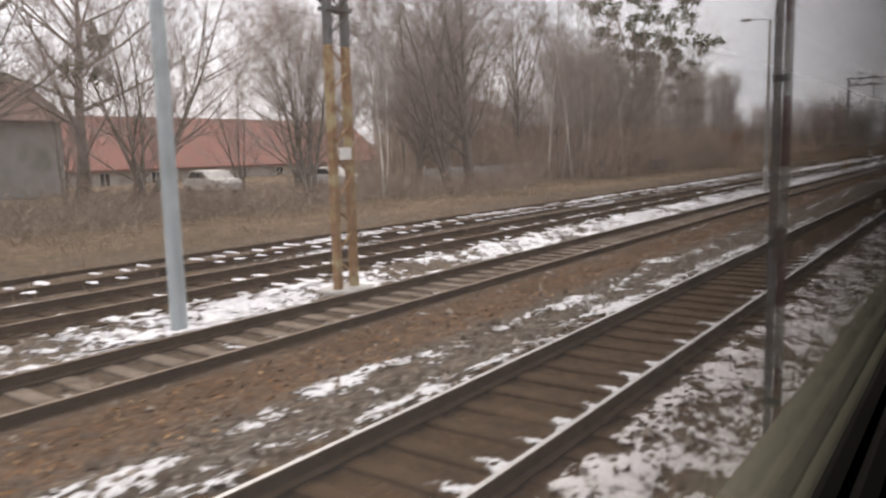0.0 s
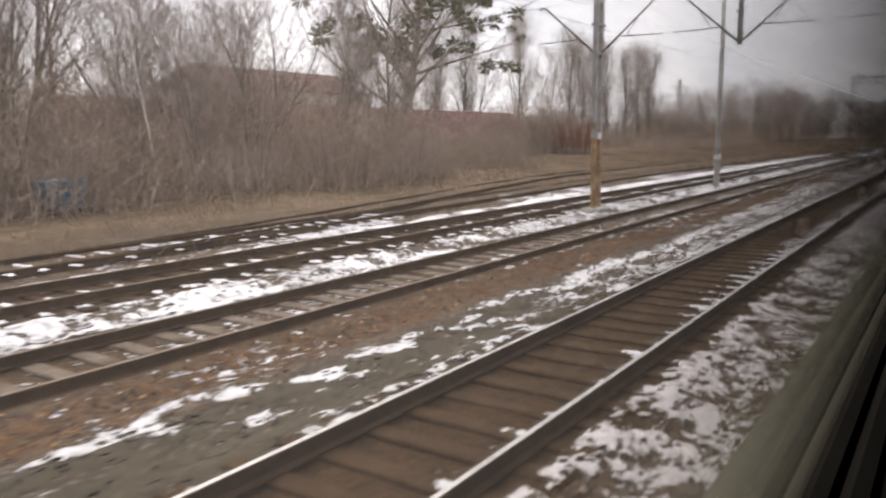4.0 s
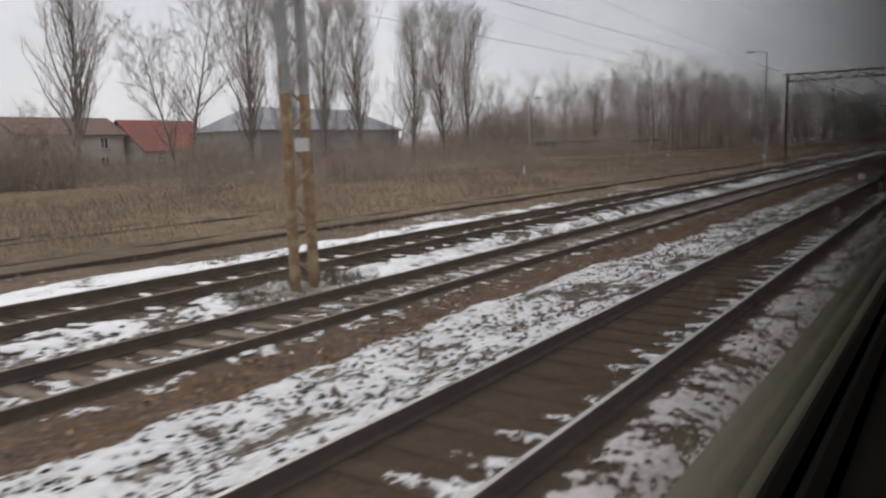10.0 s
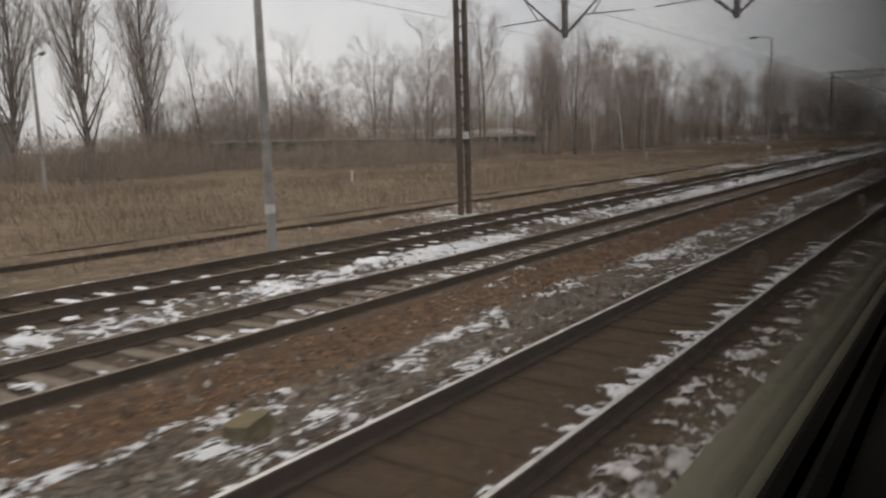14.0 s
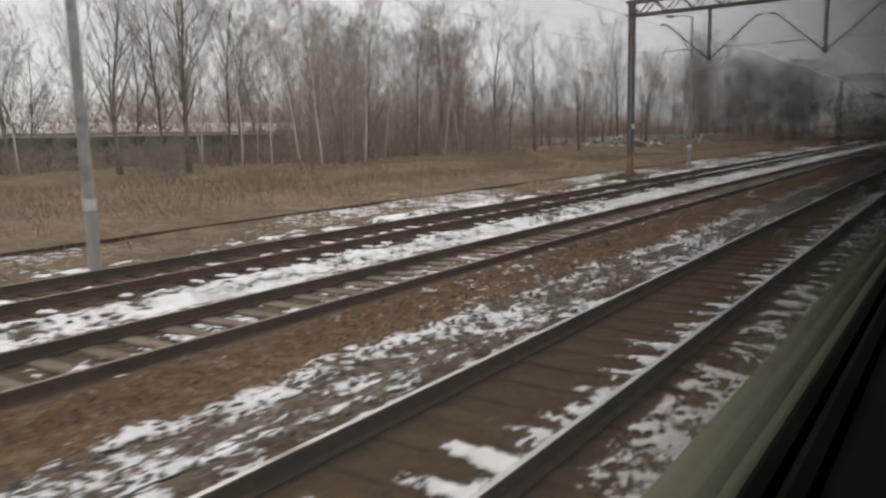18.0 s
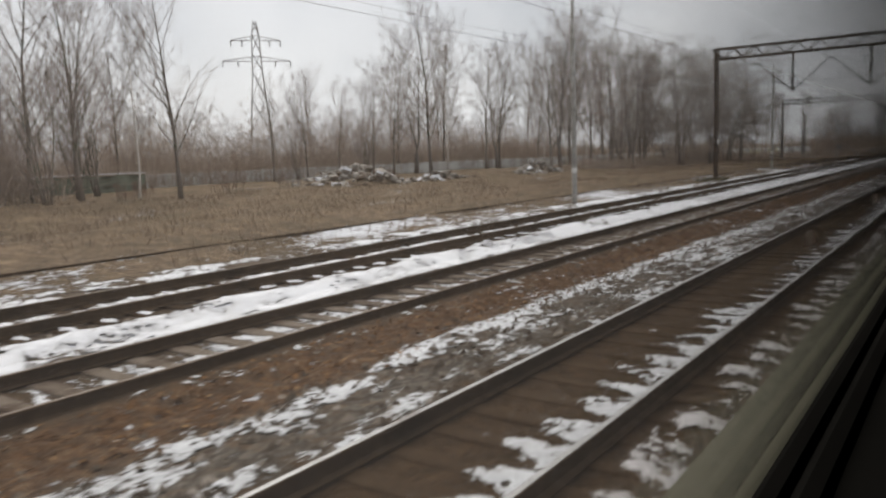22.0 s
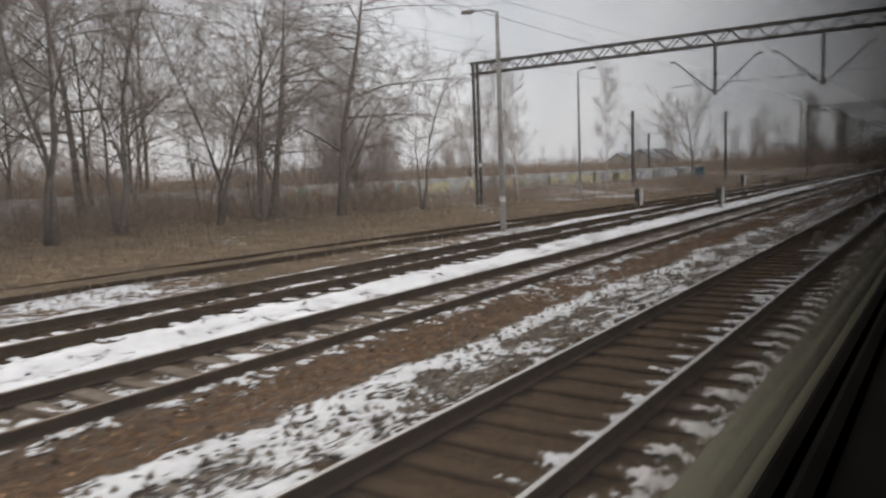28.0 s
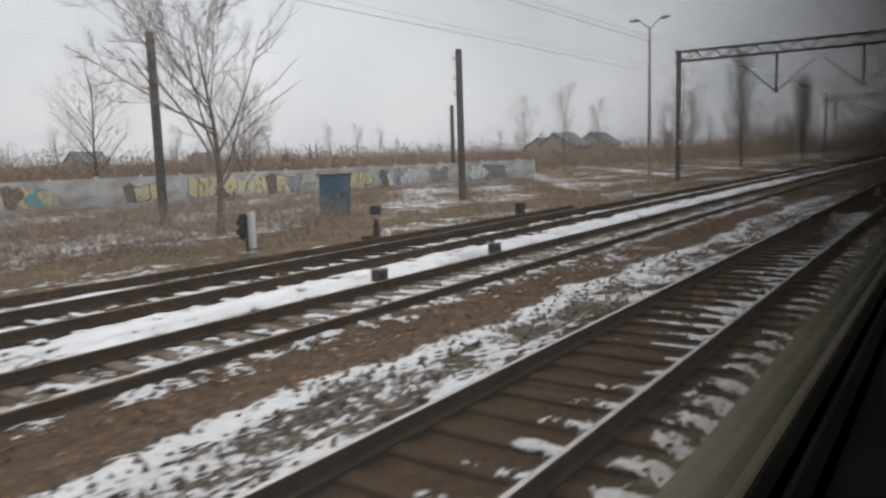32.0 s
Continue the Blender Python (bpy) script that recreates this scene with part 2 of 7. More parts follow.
def thin_snow(name, c1, c2, edge, grain, poke):
    """Snow that breaks up at its rim and lets single stones poke through; the sheet carries its own share of cover."""
    m, n, l, b = nodes_of(name, 0.85)
    co = n.new("ShaderNodeTexCoord").outputs["Object"]
    at = n.new("ShaderNodeAttribute")
    at.attribute_name = "share"
    flat = n.new("ShaderNodeMapping")
    flat.inputs["Scale"].default_value = (1.0, 0.75, 1.0)
    l.new(co, flat.inputs["Vector"])
    g1 = noise_node(n, l, grain, 6, flat.outputs[0], 0.68)
    vo = n.new("ShaderNodeTexVoronoi")
    vo.inputs["Scale"].default_value, vo.inputs["Randomness"].default_value = 11.0, 1.0
    l.new(flat.outputs[0], vo.inputs["Vector"])
    vs = n.new("ShaderNodeSeparateColor")
    l.new(vo.outputs["Color"], vs.inputs[0])
    stone = math_node(n, l, "MULTIPLY", math_node(n, l, "GREATER_THAN", vs.outputs[0], 1 - poke), math_node(n, l, "LESS_THAN", vo.outputs["Distance"], 0.46))
    f = math_node(n, l, "MULTIPLY_ADD", g1.outputs["Fac"], 1.5)
    f.node.inputs[2].default_value = -0.75
    f = math_node(n, l, "ADD", f, at.outputs["Fac"])
    f = math_node(n, l, "SUBTRACT", f, math_node(n, l, "MULTIPLY", stone, 0.38))
    mask = ramp_node(n, l, math_node(n, l, "ADD", f, 0.5), [(0.485, (0, 0, 0)), (0.525, (1, 1, 1))]).outputs[0]
    g2 = noise_node(n, l, 9.0, 5, co)
    col = ramp_node(n, l, g2.outputs["Fac"], [(0.3, c1), (0.7, c2)]).outputs[0]
    rim = ramp_node(n, l, math_node(n, l, "ADD", f, 0.5), [(0.5, (1, 1, 1)), (0.68, (0, 0, 0))]).outputs[0]
    col = mix_node(n, l, math_node(n, l, "MULTIPLY", rim, 0.75), col, edge)
    l.new(col, b.inputs["Base Color"])
    bp = n.new("ShaderNodeBump")
    bp.inputs["Strength"].default_value, bp.inputs["Distance"].default_value = 0.8, 0.05
    l.new(math_node(n, l, "MINIMUM", f, 0.35), bp.inputs["Height"])
    l.new(bp.outputs[0], b.inputs["Normal"])
    tr = n.new("ShaderNodeBsdfTransparent")
    mx = n.new("ShaderNodeMixShader")
    l.new(mask, mx.inputs[0])
    l.new(tr.outputs[0], mx.inputs[1])
    l.new(b.outputs[0], mx.inputs[2])
    l.new(mx.outputs[0], n["Material Output"].inputs["Surface"])
    return m


MAT["thin_snow"] = thin_snow("thin_snow", (0.46, 0.47, 0.485), (0.63, 0.635, 0.65), (0.29, 0.285, 0.275), 8.0, 0.34)
MAT["bank_snow"] = thin_snow("banked_snow", (0.60, 0.61, 0.635), (0.76, 0.765, 0.785), (0.42, 0.41, 0.40), 7.0, 0.06)
MAT["grimy_snow"] = thin_snow("grimy_snow", (0.46, 0.44, 0.44), (0.62, 0.60, 0.605), (0.28, 0.26, 0.245), 9.0, 0.26)
MAT["thin_moss"] = thin_snow("thin_moss", (0.030, 0.024, 0.012), (0.052, 0.041, 0.021), (0.045, 0.034, 0.02), 9.0, 0.3)

# window panes: clear, mirroring more and more at grazing angles; the outer one carries a film of dust
for pane_name, dust in (("pane", 0.0), ("dusty_pane", 0.040)):
    gm, gn, gl, gb = nodes_of(pane_name)
    gn.remove(gb)
    tr = gn.new("ShaderNodeBsdfTransparent")
    tr.inputs[0].default_value = (0.965, 0.972, 0.965, 1)
    gs = gn.new("ShaderNodeBsdfGlossy")
    gs.inputs["Roughness"].default_value = 0.03
    fr = gn.new("ShaderNodeFresnel")
    fr.inputs[0].default_value = 1.5
    gx = gn.new("ShaderNodeMixShader")
    both = math_node(gn, gl, "DIVIDE", math_node(gn, gl, "MULTIPLY", fr.outputs[0], 2.0), math_node(gn, gl, "ADD", fr.outputs[0], 1.0))
    gl.new(both, gx.inputs[0])
    film = gn.new("ShaderNodeBsdfTranslucent")
    film.inputs[0].default_value = (0.78, 0.73, 0.69, 1)
    gy = gn.new("ShaderNodeMixShader")
    gy.inputs[0].default_value = dust
    gl.new(tr.outputs[0], gy.inputs[1])
    gl.new(film.outputs[0], gy.inputs[2])
    gl.new(gy.outputs[0], gx.inputs[1])
    gl.new(gs.outputs[0], gx.inputs[2])
    gl.new(gx.outputs[0], gn["Material Output"].inputs["Surface"])
    MAT[pane_name] = gm
MAT["graffiti_cream"] = surface("cream_spray_paint", (0.66, 0.59, 0.34), (0.80, 0.73, 0.48), 3, 0.7, bump=0.0)
MAT["graffiti_blue"] = surface("blue_spray_paint", (0.14, 0.40, 0.43), (0.24, 0.52, 0.54), 3, 0.7, bump=0.0)
MAT["graffiti_rust"] = surface("orange_spray_paint", (0.40, 0.27, 0.21), (0.48, 0.34, 0.27), 3, 0.7, bump=0.0)
MAT["graffiti_dark"] = surface("dark_spray_paint", (0.07, 0.07, 0.08), (0.12, 0.12, 0.13), 3, 0.7, bump=0.0)
MAT["graffiti_grey"] = surface("grey_spray_paint", (0.26, 0.265, 0.27), (0.34, 0.345, 0.35), 3, 0.7, bump=0.0)
MAT["graffiti_brown"] = surface("brown_spray_paint", (0.20, 0.165, 0.14), (0.27, 0.225, 0.19), 3, 0.7, bump=0.0)
MAT["graffiti_lilac"] = surface("lilac_spray_paint", (0.36, 0.35, 0.42), (0.45, 0.44, 0.50), 3, 0.7, bump=0.0)
MAT["graffiti_white"] = surface("white_spray_paint", (0.72, 0.72, 0.71), (0.80, 0.80, 0.79), 3, 0.7, bump=0.0)
MAT["wall_grey"] = surface("pale_concrete_panels", (0.58, 0.585, 0.56), (0.70, 0.70, 0.68), 2, 0.9, stain=(0.46, 0.45, 0.425), stain_scale=0.8, bump=0.3)
gm, gn, gl, gb = nodes_of("ballast_stones", 0.95)
isl = gn.new("ShaderNodeNewGeometry").outputs["Random Per Island"]
gl.new(ramp_node(gn, gl, isl, [(0.0, (0.045, 0.034, 0.025)), (0.45, (0.088, 0.070, 0.054)), (0.85, (0.15, 0.125, 0.102)), (1.0, (0.26, 0.226, 0.196))]).outputs[0], gb.inputs["Base Color"])
MAT["stones"] = gm
gm, gn, gl, gb = nodes_of("dead_grass_blades", 0.95)
isl = gn.new("ShaderNodeNewGeometry").outputs["Random Per Island"]
gl.new(ramp_node(gn, gl, isl, [(0.0, (0.175, 0.125, 0.088)), (0.5, (0.29, 0.218, 0.157)), (1.0, (0.43, 0.335, 0.25))]).outputs[0], gb.inputs["Base Color"])
MAT["blades"] = gm
gm, gn, gl, gb = nodes_of("green_grass_blades", 0.95)
isl = gn.new("ShaderNodeNewGeometry").outputs["Random Per Island"]
gl.new(ramp_node(gn, gl, isl, [(0.0, (0.07, 0.066, 0.032)), (0.5, (0.115, 0.105, 0.055)), (1.0, (0.22, 0.18, 0.11))]).outputs[0], gb.inputs["Base Color"])
MAT["green_blades"] = gm
gm, gn, gl, gb = nodes_of("fallen_leaves", 0.9)
isl = gn.new("ShaderNodeNewGeometry").outputs["Random Per Island"]
gl.new(ramp_node(gn, gl, isl, [(0.0, (0.045, 0.022, 0.010)), (0.5, (0.105, 0.052, 0.021)), (0.85, (0.19, 0.098, 0.040)), (1.0, (0.32, 0.20, 0.10))]).outputs[0], gb.inputs["Base Color"])
MAT["leaves"] = gm
gm, gn, gl, gb = nodes_of("brushwood", 0.95)
isl = gn.new("ShaderNodeNewGeometry").outputs["Random Per Island"]
gl.new(ramp_node(gn, gl, isl, [(0.0, (0.28, 0.218, 0.172)), (0.5, (0.44, 0.352, 0.285)), (1.0, (0.58, 0.482, 0.40))]).outputs[0], gb.inputs["Base Color"])
MAT["brushwood"] = gm

# ground: ballast, dead grass, brown litter and snow, by the cover painted on the sheet
gm, gn, gl, gb = nodes_of("ground_cover", 0.95)
co = gn.new("ShaderNodeTexCoord").outputs["Object"]
att = gn.new("ShaderNodeVertexColor")
att.layer_name = "cover"
sep = gn.new("ShaderNodeSeparateColor")
gl.new(att.outputs[0], sep.inputs[0])
vor = gn.new("ShaderNodeTexVoronoi")
vor.inputs["Scale"].default_value = 15.0
gl.new(co, vor.inputs["Vector"])
big = noise_node(gn, gl, 0.6, 4, co)
mid = noise_node(gn, gl, 5.0, 5, co)
fine = noise_node(gn, gl, 28.0, 4, co)
stone = ramp_node(gn, gl, vor.outputs["Color"], [(0.1, (0.058, 0.045, 0.038)), (0.5, (0.100, 0.080, 0.060)), (0.95, (0.18, 0.15, 0.122))]).outputs[0]
dirt = ramp_node(gn, gl, fine.outputs["Fac"], [(0.3, (0.058, 0.041, 0.026)), (0.7, (0.110, 0.080, 0.050))]).outputs[0]
base = mix_node(gn, gl, ramp_node(gn, gl, big.outputs["Fac"], [(0.4, (0, 0, 0)), (0.62, (0.8, 0.8, 0.8))]).outputs[0], stone, dirt)
rust = ramp_node(gn, gl, fine.outputs["Fac"], [(0.32, (0.036, 0.018, 0.009)), (0.5, (0.080, 0.041, 0.019)), (0.62, (0.130, 0.070, 0.032)), (0.74, (0.23, 0.135, 0.068))]).outputs[0]
straw = ramp_node(gn, gl, mid.outputs["Fac"], [(0.3, (0.095, 0.067, 0.045)), (0.5, (0.175, 0.128, 0.087)), (0.72, (0.29, 0.222, 0.152))]).outputs[0]
vbig = gn.new("ShaderNodeTexVoronoi")
vbig.inputs["Scale"].default_value = 9.0
gl.new(co, vbig.inputs["Vector"])
rust = mix_node(gn, gl, ramp_node(gn, gl, vbig.outputs["Color"], [(0.25, (0, 0, 0)), (0.8, (0.5, 0.5, 0.5))]).outputs[0], rust, base)
rust = mix_node(gn, gl, 1.0, rust, ramp_node(gn, gl, mid.outputs["Fac"], [(0.34, (0.55, 0.52, 0.5)), (0.5, (0.95, 0.92, 0.9)), (0.66, (1.3, 1.22, 1.1))]).outputs[0], "MULTIPLY")
lit = math_node(gn, gl, "MULTIPLY_ADD", mid.outputs["Fac"], 1.4)
lit.node.inputs[2].default_value = -0.7
lit = math_node(gn, gl, "ADD", lit, sep.outputs[2], True)
grey = ramp_node(gn, gl, vor.outputs["Color"], [(0.1, (0.044, 0.037, 0.029)), (0.5, (0.080, 0.068, 0.055)), (0.95, (0.155, 0.138, 0.118))]).outputs[0]
base = mix_node(gn, gl, att.outputs[1], base, grey)
bed = mix_node(gn, gl, lit, base, rust)
f_gr = math_node(gn, gl, "MULTIPLY_ADD", mid.outputs["Fac"], 1.2)
f_gr.node.inputs[2].default_value = -0.6
f_gr = math_node(gn, gl, "ADD", f_gr, sep.outputs[1], True)
meadow = noise_node(gn, gl, 0.22, 5, co)
straw = mix_node(gn, gl, ramp_node(gn, gl, meadow.outputs["Fac"], [(0.4, (0, 0, 0)), (0.62, (0.7, 0.7, 0.7))]).outputs[0], straw, (0.112, 0.087, 0.055))
tuft = noise_node(gn, gl, 1.1, 5, co, 0.7)
straw = mix_node(gn, gl, 1.0, straw, ramp_node(gn, gl, tuft.outputs["Fac"], [(0.32, (0.5, 0.48, 0.46)), (0.5, (0.9, 0.88, 0.86)), (0.68, (1.25, 1.2, 1.1))]).outputs[0], "MULTIPLY")
bed = mix_node(gn, gl, f_gr, bed, straw)
att2 = gn.new("ShaderNodeVertexColor")
att2.layer_name = "dust"
dust_c = ramp_node(gn, gl, fine.outputs["Fac"], [(0.3, (0.029, 0.017, 0.008)), (0.55, (0.047, 0.028, 0.013)), (0.75, (0.075, 0.047, 0.024))]).outputs[0]
dust_c = mix_node(gn, gl, 1.0, dust_c, ramp_node(gn, gl, mid.outputs["Fac"], [(0.3, (0.68, 0.68, 0.68)), (0.7, (1.25, 1.22, 1.18))]).outputs[0], "MULTIPLY")
bed = mix_node(gn, gl, att2.outputs[0], bed, dust_c)
stretch = gn.new("ShaderNodeMapping")
stretch.inputs["Scale"].default_value = (1.25, 0.8, 1)
gl.new(co, stretch.inputs["Vector"])
patch = noise_node(gn, gl, 5.5, 6, stretch.outputs[0], 0.66)
patch_big = noise_node(gn, gl, 0.9, 3, co)
s1 = math_node(gn, gl, "MULTIPLY_ADD", patch_big.outputs["Fac"], 0.55)
gl.new(patch.outputs["Fac"], s1.node.inputs[2])
s2 = math_node(gn, gl, "ADD", s1, sep.outputs[0])
snow_f = ramp_node(gn, gl, math_node(gn, gl, "SUBTRACT", s2, 0.57), [(0.46, (0, 0, 0)), (0.52, (1, 1, 1))]).outputs[0]
snow_c = ramp_node(gn, gl, mid.outputs["Fac"], [(0.3, (0.58, 0.59, 0.62)), (0.7, (0.72, 0.725, 0.75))]).outputs[0]
full = mix_node(gn, gl, snow_f, bed, snow_c)
gl.new(full, gb.inputs["Base Color"])
hgt = math_node(gn, gl, "MULTIPLY_ADD", vor.outputs["Distance"], -0.6)
gl.new(math_node(gn, gl, "MULTIPLY", snow_f, 0.7), hgt.node.inputs[2])
hgt2 = math_node(gn, gl, "ADD", hgt, math_node(gn, gl, "MULTIPLY", fine.outputs["Fac"], 0.5))
bp = gn.new("ShaderNodeBump")
bp.inputs["Strength"].default_value, bp.inputs["Distance"].default_value = 1.0, 0.06
gl.new(hgt2, bp.inputs["Height"])
gl.new(bp.outputs[0], gb.inputs["Normal"])
MAT["ground"] = gm


# ---- building helpers ----
def link_mesh(name, verts, faces, mats, parent=None, label="", face_mats=None, smooth=False):
    me = bpy.data.meshes.new(name)
    me.from_pydata([tuple(v) for v in verts], [], [tuple(f) for f in faces])
    for m in (mats if isinstance(mats, (list, tuple)) else [mats]):
        me.materials.append(MAT[m] if isinstance(m, str) else m)
    if face_mats is not None:
        me.polygons.foreach_set("material_index", face_mats)
    if smooth:
        me.polygons.foreach_set("use_smooth", [True] * len(me.polygons))
    me.update()
    ob = new(name, me)
    if parent is not None:
        ob.parent = parent
    if label:
        tagged(ob, label)
    return ob


class Geo:
    """Gathers boxes, tubes and other solids of one mesh."""

    def __init__(self):
        self.v, self.f, self.m = [], [], []

    def add(self, verts, faces, mat=0):
        o = len(self.v)
        self.v.extend([tuple(p) for p in verts])
        self.f.extend([tuple(i + o for i in q) for q in faces])
        self.m.extend([mat] * len(faces))
        return self

    def box(self, lo, hi, mat=0, bevel=0.0):
        (a, b, c), (d, e, f) = lo, hi
        if bevel <= 0:
            vs = [(a, b, c), (d, b, c), (d, e, c), (a, e, c), (a, b, f), (d, b, f), (d, e, f), (a, e, f)]
            fs = [(0, 3, 2, 1), (4, 5, 6, 7), (0, 1, 5, 4), (1, 2, 6, 5), (2, 3, 7, 6), (3, 0, 4, 7)]
            return self.add(vs, fs, mat)
        w = bevel
        vs = []
        for z, k in ((c, 0), (f - w, 0), (f, w)):
            vs += [(a + k, b + k, z), (d - k, b + k, z), (d - k, e - k, z), (a + k, e - k, z)]
        fs = [(0, 3, 2, 1), (8, 9, 10, 11)]
        for r in (0, 4):
            for i in range(4):
                j = (i + 1) % 4
                fs.append((r + i, r + j, r + 4 + j, r + 4 + i))
        return self.add(vs, fs, mat)

    def bar(self, p, q, w, h=None, mat=0):
        """A square bar from p to q."""
        return self.tube([p, q], [w / 2 * 1.414, (h or w) / 2 * 1.414], 4, mat, True)

    def tube(self, pts, radii, n=6, mat=0, caps=True):
        pts = [Vector(p) for p in pts]
        rings = []
        for i, p in enumerate(pts):
            d = (pts[min(i + 1, len(pts) - 1)] - pts[max(i - 1, 0)]).normalized()
            a = d.cross(Vector((0, 0, 1)) if abs(d.z) < 0.95 else Vector((1, 0, 0))).normalized()
            b = d.cross(a)
            r = radii[i]
            rings.append([p + (a * math.cos(2 * math.pi * (k + 0.5) / n) + b * math.sin(2 * math.pi * (k + 0.5) / n)) * r for k in range(n)])
        vs = [v for r in rings for v in r]
        fs = []
        for i in range(len(pts) - 1):
            for k in range(n):
                j = (k + 1) % n
                fs.append((i * n + k, i * n + j, (i + 1) * n + j, (i + 1) * n + k))
        if caps:
            fs.append(tuple(range(n - 1, -1, -1)))
            fs.append(tuple((len(pts) - 1) * n + k for k in range(n)))
        return self.add(vs, fs, mat)

    def lump(self, c, r, rng, squash=1.0, mat=0, rings=3, seg=6):
        """An uneven stone or lump."""
        vs = [(c[0], c[1], c[2] + r * squash)]
        for i in range(1, rings):
            a = math.pi * i / rings
            for k in range(seg):
                t = 2 * math.pi * (k + 0.5 * (i % 2)) / seg
                q = r * rng.uniform(0.75, 1.2)
                vs.append((c[0] + q * math.sin(a) * math.cos(t), c[1] + q * math.sin(a) * math.sin(t), c[2] + q * squash * math.cos(a)))
        vs.append((c[0], c[1], c[2] - r * squash))
        fs = [(0, 1 + k, 1 + (k + 1) % seg) for k in range(seg)]
        for i in range(rings - 2):
            for k in range(seg):
                a, b = 1 + i * seg + k, 1 + i * seg + (k + 1) % seg
                fs.append((a, a + seg, b + seg, b))
        e = len(vs) - 1
        o = 1 + (rings - 2) * seg
        fs += [(o + k, e, o + (k + 1) % seg) for k in range(seg)]
        return self.add(vs, fs, mat)

    def make(self, name, mats, parent=None, label="", smooth=False):
        return link_mesh(name, self.v, self.f, mats, parent, label, self.m, smooth)


def thing(name, m, label, category, group="", kind=""):
    """The empty at a thing's base, which carries its parts."""
    ob = new(name)
    ob.empty_display_size = 0.2
    ob.matrix_basis = m
    return tagged(ob, label, category, group, kind)

# ---- the line: tracks lie along y; d is the distance to the left of the eye, x = -d ----
T1, T2, T3, T4 = 3.27, 8.60, 11.95, 16.0
LOW2 = -0.17
GAUGE = 1.507
Y0, Y1 = -40.0, 720.0


def smooth(a, b, v):
    k = np.clip((v - a) / (b - a), 0, 1)
    return k * k * (3 - 2 * k)


def t3_off(y):
    """How far the third track strays from its usual line."""
    return np.interp(y, [0, 35, 70, 105, 240, 323, 352, 400, 435, 480], [0.45, 0.45, 0.2, -0.05, 0.15, 0.22, 0.28, -0.02, -0.33, -0.4])


def siding_d(y):
    """Middle of the overgrown siding beyond the third track; it swings in to a turnout near the end."""
    y = np.asarray(y, float)
    return 16.0 + 1.6 * smooth(58, 105, y) - 4.6 * smooth(385, 462, y)


def wave(x, y, f, seed):
    return np.sin(x * f * 1.3 + seed) * np.sin(y * f + seed * 2.1) + 0.6 * np.sin(x * f * 2.7 - y * f * 1.9 + seed * 3.3)


def height(d, y):
    d, y = np.asarray(d, float), np.asarray(y, float)
    z = np.full(np.broadcast(d, y).shape, -0.60)
    for c in (T1, T2, T3 + t3_off(y)):
        top = -0.215 + (LOW2 if c is T2 else np.interp(y, [60, 90, 350, 390], [-0.004, 0.014, 0.012, -0.012]) if c is T1 else 0)
        z = np.maximum(z, top - 0.28 * smooth(1.35, 2.3, np.abs(d - c)))
        if c is T2:
            z = np.maximum(z, LOW2 - 0.140 - 0.25 * smooth(1.4, 2.3, np.abs(d - c)) - 0.075 * (1 - smooth(0.66, 0.86, np.abs(d - c))))
    sx = np.interp(y, DRIFT_Y, DRIFT_X)
    z = np.maximum(z, -0.215 + np.interp(y, DRIFT_Y, DRIFT_Z) - 0.45 * smooth(1.35, 2.3, np.abs(d + 1.25 + sx)))
    z = np.maximum(z, -0.30 - 0.19 * (1 - smooth(1.3, 2.2, np.abs(d - T2))))
    rise = (0.35 * smooth(14.0, 22.0, d) + 0.25 * smooth(24, 45, d)) * (1 - 0.9 * smooth(395, 450, y))
    z = z + rise + 0.012 * wave(d, y, 2.3, 1.0) + 0.03 * wave(d, y, 0.7, 2.0) * smooth(13, 18, d)
    z = z + 0.10 * wave(d, y, 0.16, 4.0) * smooth(17, 30, d)
    z = z + 0.20 * smooth(13.3, 14.0, d) * (1 - smooth(20, 26, d)) * smooth(235, 270, y) * (1 - smooth(372, 392, y))
    return z


def h_at(d, y):
    return float(height(d, y))


